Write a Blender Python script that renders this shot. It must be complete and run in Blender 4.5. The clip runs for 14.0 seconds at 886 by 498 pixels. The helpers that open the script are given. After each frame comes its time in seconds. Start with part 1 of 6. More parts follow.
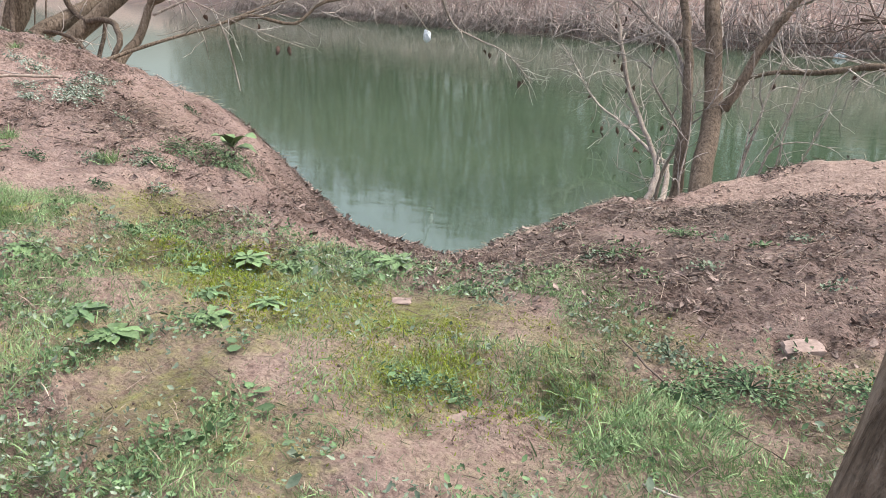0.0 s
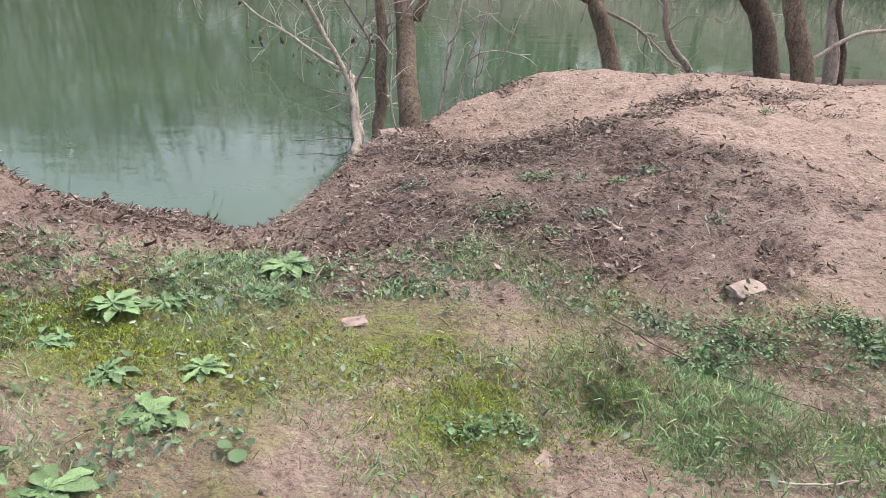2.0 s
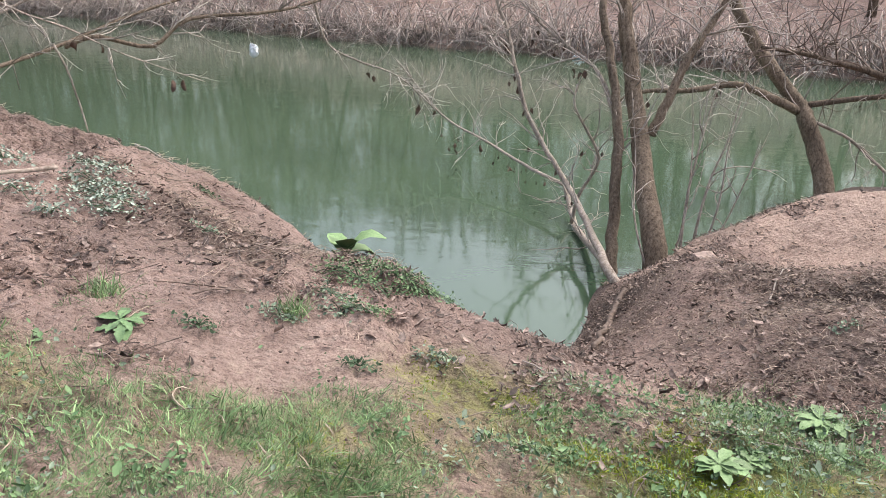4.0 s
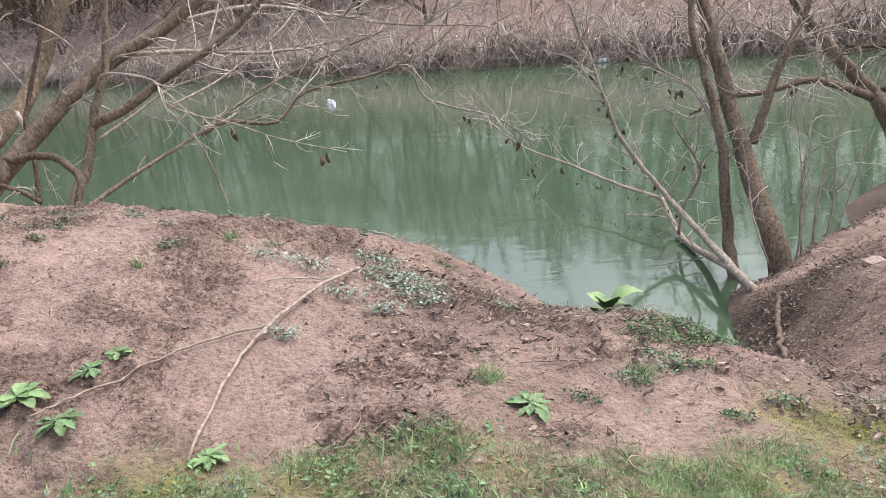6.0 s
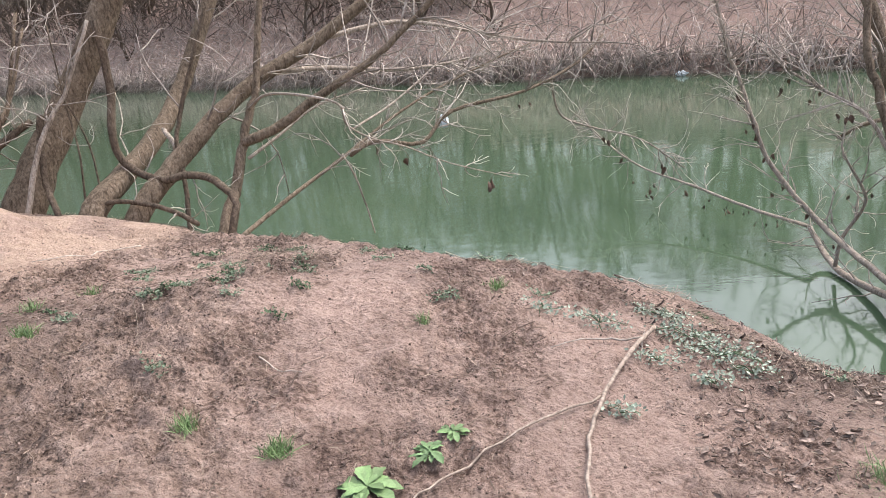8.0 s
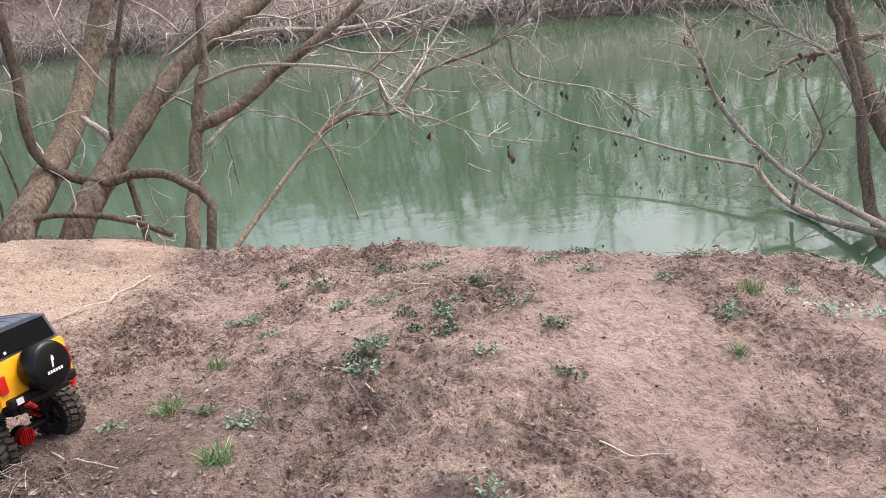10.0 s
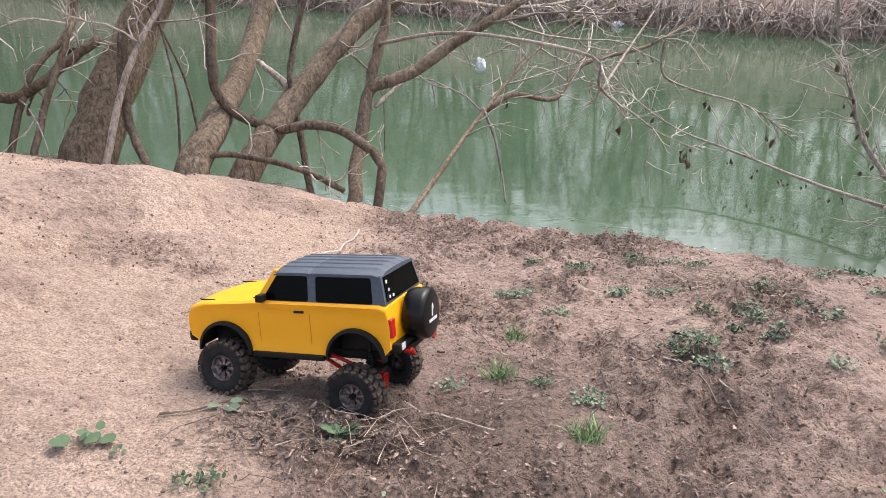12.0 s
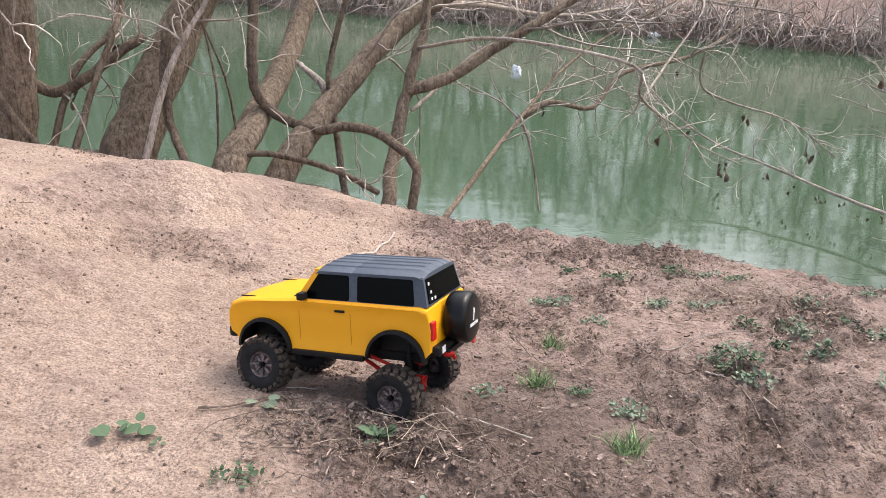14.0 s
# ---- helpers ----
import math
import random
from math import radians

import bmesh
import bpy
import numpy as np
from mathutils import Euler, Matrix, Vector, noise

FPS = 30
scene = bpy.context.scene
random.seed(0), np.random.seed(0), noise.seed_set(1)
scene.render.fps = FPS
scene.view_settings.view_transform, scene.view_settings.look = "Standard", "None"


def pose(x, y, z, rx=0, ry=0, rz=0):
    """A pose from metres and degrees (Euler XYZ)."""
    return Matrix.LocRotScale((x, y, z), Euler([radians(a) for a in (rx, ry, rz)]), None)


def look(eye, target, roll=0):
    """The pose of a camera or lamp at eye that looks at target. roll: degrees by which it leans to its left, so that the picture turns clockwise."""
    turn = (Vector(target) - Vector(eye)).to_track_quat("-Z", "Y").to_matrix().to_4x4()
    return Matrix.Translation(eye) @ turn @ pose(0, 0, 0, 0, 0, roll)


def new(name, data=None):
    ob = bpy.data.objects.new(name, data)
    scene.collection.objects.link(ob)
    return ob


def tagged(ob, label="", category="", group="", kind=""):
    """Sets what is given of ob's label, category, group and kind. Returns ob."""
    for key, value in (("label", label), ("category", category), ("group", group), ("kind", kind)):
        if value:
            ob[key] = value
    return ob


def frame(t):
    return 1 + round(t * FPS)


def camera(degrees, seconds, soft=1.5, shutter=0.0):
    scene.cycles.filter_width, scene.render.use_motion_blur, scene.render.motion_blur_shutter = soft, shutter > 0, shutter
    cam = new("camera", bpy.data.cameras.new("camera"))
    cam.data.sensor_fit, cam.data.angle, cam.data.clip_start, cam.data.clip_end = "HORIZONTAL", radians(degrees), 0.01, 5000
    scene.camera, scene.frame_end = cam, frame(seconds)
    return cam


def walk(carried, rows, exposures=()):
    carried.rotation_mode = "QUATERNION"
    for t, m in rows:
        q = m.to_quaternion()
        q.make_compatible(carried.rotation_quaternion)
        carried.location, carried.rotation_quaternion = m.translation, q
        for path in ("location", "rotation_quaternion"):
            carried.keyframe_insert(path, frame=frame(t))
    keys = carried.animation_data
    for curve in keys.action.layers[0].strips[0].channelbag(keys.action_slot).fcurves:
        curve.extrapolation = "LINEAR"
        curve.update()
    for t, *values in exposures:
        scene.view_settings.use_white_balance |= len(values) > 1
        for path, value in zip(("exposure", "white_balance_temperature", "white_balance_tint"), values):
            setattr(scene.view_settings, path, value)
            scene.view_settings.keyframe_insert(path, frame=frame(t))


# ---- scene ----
cam = camera(60.6, 14.0, soft=0.5)
PATH = [
    (0, (0.508, -1.253, 0.81), (-0.241, 0.476, 0.138), -0.5),
    (0.5, (0.199, -1.164, 0.869), (-0.2, 0.652, 0.131), -0.4),
    (1, (-0.022, -1.174, 0.855), (0.053, 0.663, 0.066), 1.9),
    (1.5, (-0.184, -1.152, 0.87), (0.072, 0.639, 0.017), 3.4),
    (2, (-0.336, -1.013, 0.898), (-0.106, 0.76, 0.001), 2.8),
    (2.5, (-0.455, -1.005, 0.895), (-0.293, 0.757, -0.037), 2.3),
    (3, (-0.745, -1.075, 0.941), (-0.637, 0.689, 0.004), 1.3),
    (3.5, (-1.108, -1.063, 0.987), (-1.103, 0.749, 0.139), -0.0),
    (4, (-1.422, -0.916, 0.999), (-1.447, 0.963, 0.316), 1.3),
    (4.1, (-1.463, -0.915, 0.997), (-1.503, 0.967, 0.322), -0.4),
    (4.2, (-1.551, -0.934, 1.012), (-1.577, 0.946, 0.331), 0.9),
    (6.3, (-2.371, -1.202, 1.37), (-2.456, 0.694, 0.737), -7.2),
    (6.5, (-2.417, -1.219, 1.393), (-2.513, 0.682, 0.778), -7.4),
    (7, (-2.546, -1.178, 1.424), (-2.681, 0.729, 0.837), -8.2),
    (7.5, (-2.822, -0.962, 1.455), (-3.001, 0.936, 0.851), -6.9),
    (8, (-3.21, -0.871, 1.483), (-3.38, 1.022, 0.862), -6.1),
    (8.2, (-3.428, -0.826, 1.509), (-3.568, 1.065, 0.874), -6.5),
    (10.3, (-4.682, 0.022, 1.577), (-4.338, 1.825, 0.783), -5.7),
    (10.4, (-4.747, 0.065, 1.556), (-4.39, 1.864, 0.757), -5.0),
    (10.5, (-4.741, 0.083, 1.578), (-4.384, 1.876, 0.767), -4.8),
    (11, (-4.894, 0.099, 1.543), (-4.544, 1.878, 0.7), -1.7),
    (11.5, (-5.071, 0.072, 1.564), (-4.787, 1.865, 0.726), 0.3),
    (12, (-5.199, 0.053, 1.567), (-4.994, 1.873, 0.765), 0.2),
    (12.5, (-5.238, 0.068, 1.56), (-5.058, 1.895, 0.768), 0.8),
    (13, (-5.251, 0.064, 1.557), (-5.096, 1.89, 0.756), 1.4),
    (13.5, (-5.241, 0.054, 1.56), (-5.107, 1.881, 0.759), 1.2),
    (14, (-5.233, 0.065, 1.556), (-5.096, 1.899, 0.768), 1.3),
]
walk(cam, [(t, look(eye, target, roll)) for t, eye, target, roll in PATH], exposures=[(0, 0.42), (14, 0.49)])
SKY_STRENGTH, SUN_STRENGTH = 0.27, 0.4
WATER_DARK, WATER_LIGHT = (0.053, 0.090, 0.053), (0.068, 0.110, 0.065)


# ---- world, sun ----
world = bpy.data.worlds.new("overcast_sky")
scene.world = world
world.use_nodes = True
wn, wl = world.node_tree.nodes, world.node_tree.links
sky = wn.new("ShaderNodeTexSky")
sky.sky_type = "NISHITA"
sky.sun_disc = False
sky.sun_elevation = radians(58)
sky.sun_rotation = radians(52)
sky.air_density, sky.dust_density, sky.ozone_density = 1.0, 6.0, 1.0
grey_sky = wn.new("ShaderNodeHueSaturation")
grey_sky.inputs["Saturation"].default_value = 0.65
wl.new(sky.outputs[0], grey_sky.inputs["Color"])
wl.new(grey_sky.outputs[0], wn["Background"].inputs["Color"])
wn["Background"].inputs["Strength"].default_value = SKY_STRENGTH

sun = new("sun", bpy.data.lights.new("sun", "SUN"))
sun.data.energy, sun.data.angle, sun.data.color = SUN_STRENGTH, radians(20), (1.0, 0.98, 0.955)
sun.matrix_world = look((8.35, 6.53, 16.96), (0, 0, 0))


# ---- materials ----
def material(name, rough=0.8, metal=0.0, spec=0.5):
    m = bpy.data.materials.new(name)
    m.use_nodes = True
    b = m.node_tree.nodes["Principled BSDF"]
    b.inputs["Roughness"].default_value = rough
    b.inputs["Metallic"].default_value = metal
    b.inputs["Specular IOR Level"].default_value = spec
    return m, m.node_tree.nodes, m.node_tree.links, b


def noise_node(n, l, scale, detail=5.0, rough=0.6, coords="Object"):
    tc = n.new("ShaderNodeTexCoord")
    t = n.new("ShaderNodeTexNoise")
    t.inputs["Scale"].default_value, t.inputs["Detail"].default_value, t.inputs["Roughness"].default_value = scale, detail, rough
    l.new(tc.outputs[coords], t.inputs["Vector"])
    return t


def ramp(n, l, source, *stops):
    r = n.new("ShaderNodeValToRGB")
    e = r.color_ramp.elements
    while len(e) < len(stops):
        e.new(0.5)
    for i, (p, c) in enumerate(stops):
        e[i].position, e[i].color = p, (*c, 1)
    l.new(source, r.inputs[0])
    return r


def mixed(n, l, factor, a, b, how="MIX"):
    x = n.new("ShaderNodeMix")
    x.data_type, x.blend_type = "RGBA", how
    for k, v in ((0, factor), (6, a), (7, b)):
        if isinstance(v, (int, float)):
            x.inputs[k].default_value = v
        elif isinstance(v, tuple):
            x.inputs[k].default_value = (*v, 1)
        else:
            l.new(v, x.inputs[k])
    return x.outputs[2]


def bump(n, l, b, height, strength, distance):
    u = n.new("ShaderNodeBump")
    u.inputs["Strength"].default_value, u.inputs["Distance"].default_value = strength, distance
    l.new(height, u.inputs["Height"])
    l.new(u.outputs[0], b.inputs["Normal"])


def simple(name, dark, light, scale, rough=0.8, metal=0.0, relief=0.0, spec=0.4, each=0.0, detail=5.0):
    """A two-tone grainy surface; each: how far single pieces differ in brightness."""
    m, n, l, b = material(name, rough, metal, spec)
    t = noise_node(n, l, scale, detail)
    c = ramp(n, l, t.outputs[0], (0.32, dark), (0.68, light)).outputs[0]
    if each:
        g = n.new("ShaderNodeNewGeometry")
        o = n.new("ShaderNodeObjectInfo")
        s = n.new("ShaderNodeMath")
        s.operation = "ADD"
        l.new(g.outputs["Random Per Island"], s.inputs[0])
        l.new(o.outputs["Random"], s.inputs[1])
        f = n.new("ShaderNodeMath")
        f.operation = "FRACT"
        l.new(s.outputs[0], f.inputs[0])
        v = ramp(n, l, f.outputs[0], (0.0, (1 - each,) * 3), (1.0, (1 + each * 0.6,) * 3))
        c = mixed(n, l, 1.0, c, v.outputs[0], "MULTIPLY")
    l.new(c, b.inputs["Base Color"])
    if relief:
        bump(n, l, b, t.outputs[0], 0.7, relief)
    return m


def ground_material():
    """Soil, blown sand, moss and leaf mould, by the cover painted on the sheet."""
    m, n, l, b = material("bank_ground", 0.9, 0, 0.35)
    at = n.new("ShaderNodeAttribute")
    at.attribute_name = "cover"
    sep = n.new("ShaderNodeSeparateColor")
    l.new(at.outputs["Color"], sep.inputs[0])
    big, mid, fine = noise_node(n, l, 2.6, 6), noise_node(n, l, 24, 9, 0.72), noise_node(n, l, 165, 3, 0.65)
    soil = ramp(n, l, mid.outputs[0], (0.28, (0.23, 0.157, 0.128)), (0.41, (0.385, 0.272, 0.228)), (0.56, (0.465, 0.338, 0.290)), (0.74, (0.54, 0.412, 0.360))).outputs[0]
    broken = ramp(n, l, mid.outputs[0], (0.33, (0.10, 0.069, 0.054)), (0.40, (0.27, 0.194, 0.156)), (0.52, (0.405, 0.298, 0.248)), (0.70, (0.56, 0.432, 0.372))).outputs[0]
    soil = mixed(n, l, at.outputs["Alpha"], soil, broken)
    sand = ramp(n, l, mid.outputs[0], (0.28, (0.29, 0.196, 0.146)), (0.44, (0.51, 0.378, 0.298)), (0.75, (0.64, 0.495, 0.408))).outputs[0]
    moss = ramp(n, l, mid.outputs[0], (0.32, (0.13, 0.12, 0.04)), (0.46, (0.16, 0.20, 0.025)), (0.66, (0.31, 0.37, 0.035))).outputs[0]
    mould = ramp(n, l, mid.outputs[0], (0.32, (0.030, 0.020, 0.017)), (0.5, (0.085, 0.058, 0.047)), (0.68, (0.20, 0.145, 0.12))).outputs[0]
    c = soil
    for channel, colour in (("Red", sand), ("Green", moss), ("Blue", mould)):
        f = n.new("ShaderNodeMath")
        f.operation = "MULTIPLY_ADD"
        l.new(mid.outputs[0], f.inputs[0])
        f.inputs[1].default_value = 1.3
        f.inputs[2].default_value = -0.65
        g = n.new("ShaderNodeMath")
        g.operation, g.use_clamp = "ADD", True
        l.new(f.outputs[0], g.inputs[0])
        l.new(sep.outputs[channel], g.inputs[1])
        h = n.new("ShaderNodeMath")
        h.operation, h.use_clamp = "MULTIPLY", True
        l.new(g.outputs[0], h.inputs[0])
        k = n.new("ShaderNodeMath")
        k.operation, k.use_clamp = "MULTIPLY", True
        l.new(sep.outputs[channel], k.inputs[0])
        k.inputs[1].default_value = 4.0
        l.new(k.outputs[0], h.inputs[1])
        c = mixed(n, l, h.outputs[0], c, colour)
    tone = ramp(n, l, big.outputs[0], (0.34, (0.74, 0.705, 0.685)), (0.47, (0.97, 0.96, 0.955)), (0.7, (1.15, 1.15, 1.15))).outputs[0]
    c = mixed(n, l, 1.0, c, tone, "MULTIPLY")
    grit = ramp(n, l, fine.outputs[0], (0.37, (0.55, 0.53, 0.52)), (0.46, (0.94, 0.93, 0.93)), (0.54, (1.04, 1.04, 1.04)), (0.64, (1.24, 1.24, 1.23))).outputs[0]
    lump = noise_node(n, l, 62, 3, 0.55)
    pits = ramp(n, l, lump.outputs[0], (0.34, (0.62, 0.59, 0.57)), (0.45, (0.98, 0.98, 0.98)), (0.66, (1.05, 1.05, 1.05))).outputs[0]
    c = mixed(n, l, mixed(n, l, sep.outputs["Red"], (0.85, 0.85, 0.85), (0.3, 0.3, 0.3)), c, mixed(n, l, 1.0, c, pits, "MULTIPLY"))
    flecks = ramp(n, l, noise_node(n, l, 105, 3, 0.6).outputs[0], (0.35, (0.34, 0.32, 0.31)), (0.43, (1.0, 1.0, 1.0)), (0.60, (1.0, 1.0, 1.0)), (0.70, (1.3, 1.29, 1.28))).outputs[0]
    c = mixed(n, l, at.outputs["Alpha"], c, mixed(n, l, 1.0, c, flecks, "MULTIPLY"))
    loam = ramp(n, l, fine.outputs[0], (0.34, (0.72, 0.70, 0.69)), (0.43, (0.98, 0.98, 0.98)), (0.58, (1.02, 1.02, 1.02)), (0.68, (1.14, 1.13, 1.12))).outputs[0]
    c = mixed(n, l, 1.0, c, mixed(n, l, sep.outputs["Red"], loam, grit), "MULTIPLY")
    st = n.new("ShaderNodeAttribute")
    st.attribute_name = "stain"
    rag = n.new("ShaderNodeMath")
    rag.operation, rag.use_clamp = "MULTIPLY", True
    l.new(st.outputs["Fac"], rag.inputs[0])
    l.new(ramp(n, l, lump.outputs[0], (0.40, (0.95, 0.95, 0.95)), (0.60, (0.25, 0.25, 0.25))).outputs[0], rag.inputs[1])
    c = mixed(n, l, rag.outputs[0], c, mixed(n, l, 1.0, c, (0.46, 0.42, 0.40), "MULTIPLY"))
    l.new(c, b.inputs["Base Color"])
    damp = ramp(n, l, big.outputs[0], (0.36, (0.50, 0.50, 0.50)), (0.56, (0.88, 0.88, 0.88))).outputs[0]
    l.new(mixed(n, l, sep.outputs["Red"], damp, (0.92, 0.92, 0.92)), b.inputs["Roughness"])
    both = n.new("ShaderNodeMath")
    both.operation = "MULTIPLY_ADD"
    l.new(mid.outputs[0], both.inputs[0])
    both.inputs[1].default_value = 3.0
    lumpy = n.new("ShaderNodeMath")
    lumpy.operation = "MULTIPLY_ADD"
    l.new(lump.outputs[0], lumpy.inputs[0])
    lumpy.inputs[1].default_value = 2.0
    grain = n.new("ShaderNodeMath")
    grain.operation = "MULTIPLY"
    l.new(fine.outputs[0], grain.inputs[0])
    grain.inputs[1].default_value = 0.4
    l.new(grain.outputs[0], lumpy.inputs[2])
    l.new(lumpy.outputs[0], both.inputs[2])
    bump(n, l, b, both.outputs[0], 1.0, 0.014)
    return m


def water_material():
    m, n, l, b = material("murky_water", 0.06, 0, 1.0)
    b.inputs["IOR"].default_value = 1.42
    t = noise_node(n, l, 0.35, 3)
    c = ramp(n, l, t.outputs[0], (0.3, WATER_DARK), (0.7, WATER_LIGHT))
    l.new(c.outputs[0], b.inputs["Base Color"])
    tc, mp, w = n.new("ShaderNodeTexCoord"), n.new("ShaderNodeMapping"), n.new("ShaderNodeTexNoise")
    mp.inputs["Scale"].default_value = (0.55, 1.0, 1.0)
    mp.inputs["Rotation"].default_value = (0, 0, radians(18))
    w.inputs["Scale"].default_value, w.inputs["Detail"].default_value, w.inputs["Roughness"].default_value = 3.4, 4, 0.5
    l.new(tc.outputs["Object"], mp.inputs[0])
    l.new(mp.outputs[0], w.inputs["Vector"])
    bump(n, l, b, w.outputs[0], 0.05, 0.05)
    return m


def bark_material(name, dark, light, pale=(0.3, 0.27, 0.24)):
    """Bark with fine long furrows, small flakes and pale mottling."""
    m, n, l, b = material(name, 0.92, 0, 0.2)

    def streaks(scale, squeeze, detail):
        tc, mp, t = n.new("ShaderNodeTexCoord"), n.new("ShaderNodeMapping"), n.new("ShaderNodeTexNoise")
        mp.inputs["Scale"].default_value = (1.0, 1.0, squeeze)
        t.inputs["Scale"].default_value, t.inputs["Detail"].default_value, t.inputs["Roughness"].default_value = scale, detail, 0.7
        t.inputs["Distortion"].default_value = 0.6
        l.new(tc.outputs["Object"], mp.inputs[0])
        l.new(mp.outputs[0], t.inputs["Vector"])
        return t

    flakes, furrows = streaks(75, 0.42, 7), streaks(46, 0.10, 5)
    big, blot = noise_node(n, l, 4, 5), noise_node(n, l, 42, 6, 0.7)
    c = ramp(n, l, flakes.outputs[0], (0.32, dark), (0.5, tuple((p + q) / 2 for p, q in zip(dark, light))), (0.68, light)).outputs[0]
    f = ramp(n, l, blot.outputs[0], (0.50, (0, 0, 0)), (0.64, (0.6, 0.6, 0.6))).outputs[0]
    c = mixed(n, l, f, c, pale)
    lines = ramp(n, l, furrows.outputs[0], (0.36, (0.55, 0.53, 0.51)), (0.5, (1.0, 1.0, 1.0)), (0.66, (1.12, 1.12, 1.12))).outputs[0]
    c = mixed(n, l, 1.0, c, lines, "MULTIPLY")
    tone = ramp(n, l, big.outputs[0], (0.3, (0.7, 0.7, 0.7)), (0.7, (1.18, 1.18, 1.18))).outputs[0]
    c = mixed(n, l, 1.0, c, tone, "MULTIPLY")
    l.new(c, b.inputs["Base Color"])
    rise = mixed(n, l, 0.5, flakes.outputs[0], lines)
    bump(n, l, b, rise, 1.0, 0.012)
    return m


GROUND = ground_material()
WATER = water_material()
BARK = bark_material("grey_brown_bark", (0.085, 0.063, 0.045), (0.30, 0.232, 0.172), (0.37, 0.30, 0.235))
BARK_PALE = bark_material("pale_grey_bark", (0.25, 0.20, 0.165), (0.56, 0.48, 0.41), (0.60, 0.53, 0.47))
BARK_DARK = bark_material("dark_vine_bark", (0.058, 0.043, 0.033), (0.20, 0.152, 0.115), (0.26, 0.208, 0.16))
TWIG = simple("pale_twig", (0.28, 0.235, 0.20), (0.60, 0.53, 0.475), 30, 0.85, each=0.35)
TWIG_BROWN = simple("brown_twig", (0.10, 0.07, 0.055), (0.25, 0.19, 0.155), 30, 0.85, each=0.35)
STRAW = simple("dry_straw", (0.24, 0.175, 0.13), (0.54, 0.44, 0.355), 40, 0.8, each=0.55)
BRUSH = simple("dead_brush", (0.24, 0.185, 0.16), (0.76, 0.645, 0.58), 3, 0.9, each=0.55)
REED = simple("withered_grass", (0.40, 0.32, 0.265), (0.74, 0.63, 0.55), 3, 0.85, each=0.4)
THICKET = simple("undergrowth", (0.10, 0.075, 0.06), (0.26, 0.20, 0.165), 2, 0.9, each=0.5)
DEAD_LEAF = simple("dead_leaf", (0.060, 0.041, 0.034), (0.37, 0.282, 0.24), 70, 0.8, each=0.75)
DEAD_LEAF_DARK = simple("shrivelled_leaf", (0.05, 0.03, 0.022), (0.15, 0.09, 0.065), 30, 0.8, each=0.3)
GRASS = simple("grass_blade", (0.14, 0.232, 0.092), (0.33, 0.465, 0.215), 9, 0.6, each=0.55)
MOSS = simple("moss_tuft", (0.17, 0.22, 0.018), (0.36, 0.43, 0.04), 18, 0.8, each=0.35)
WEED = simple("weed_leaf", (0.075, 0.146, 0.060), (0.19, 0.295, 0.13), 28, 0.6, each=0.45)
WEED_GREY = simple("grey_green_leaf", (0.11, 0.165, 0.105), (0.29, 0.35, 0.25), 60, 0.8, each=0.45)
WEED_DARK = simple("dark_green_leaf", (0.045, 0.085, 0.045), (0.125, 0.185, 0.10), 60, 0.8, each=0.45)
STONE = simple("pinkish_stone", (0.20, 0.145, 0.12), (0.40, 0.305, 0.26), 45, 0.85, relief=0.004)
WEATHERED = simple("weathered_wood", (0.17, 0.13, 0.105), (0.46, 0.38, 0.32), 55, 0.85, relief=0.002)
WEED_SILVER = simple("silvery_leaf", (0.21, 0.27, 0.20), (0.44, 0.50, 0.42), 60, 0.8, each=0.4)
WEED_PALE = simple("pale_broad_leaf", (0.105, 0.19, 0.072), (0.225, 0.33, 0.145), 22, 0.6, each=0.35)
PLASTIC_WHITE = simple("white_plastic", (0.62, 0.66, 0.70), (0.85, 0.87, 0.9), 20, 0.35)


# ---- building helpers ----
def part(name, bm, mat, parent=None, label="", smooth=True):
    me = bpy.data.meshes.new(name)
    bm.to_mesh(me)
    bm.free()
    return linked(name, me, mat, parent, label, smooth)


def linked(name, me, mat, parent=None, label="", smooth=True):
    if mat and not me.materials:
        me.materials.append(mat)
    if smooth:
        me.polygons.foreach_set("use_smooth", [True] * len(me.polygons))
    ob = new(name, me)
    if parent:
        ob.parent = parent
    if label:
        tagged(ob, label)
    return ob


def mesh_of(name, verts, faces):
    me = bpy.data.meshes.new(name)
    me.from_pydata(verts, [], faces)
    me.update()
    return me


def lattice(ix, iy, seed):
    h = np.sin(ix * 127.1 + iy * 311.7 + seed * 74.7) * 43758.5453
    return h - np.floor(h)


def value_noise(x, y, seed=0):
    x, y = np.asarray(x, float), np.asarray(y, float)
    ix, iy = np.floor(x), np.floor(y)
    fx, fy = x - ix, y - iy
    fx, fy = fx * fx * (3 - 2 * fx), fy * fy * (3 - 2 * fy)
    a, b = lattice(ix, iy, seed), lattice(ix + 1, iy, seed)
    c, d = lattice(ix, iy + 1, seed), lattice(ix + 1, iy + 1, seed)
    return (a + (b - a) * fx) * (1 - fy) + (c + (d - c) * fx) * fy


def fbm(x, y, scale, octaves=4, seed=0, gain=0.5):
    out, amp, total = 0.0, 1.0, 0.0
    for k in range(octaves):
        out = out + amp * (value_noise(x * scale + 17.3 * k, y * scale - 9.1 * k, seed + k) - 0.5)
        total += amp
        amp, scale = amp * gain, scale * 2.03
    return out / total * 2


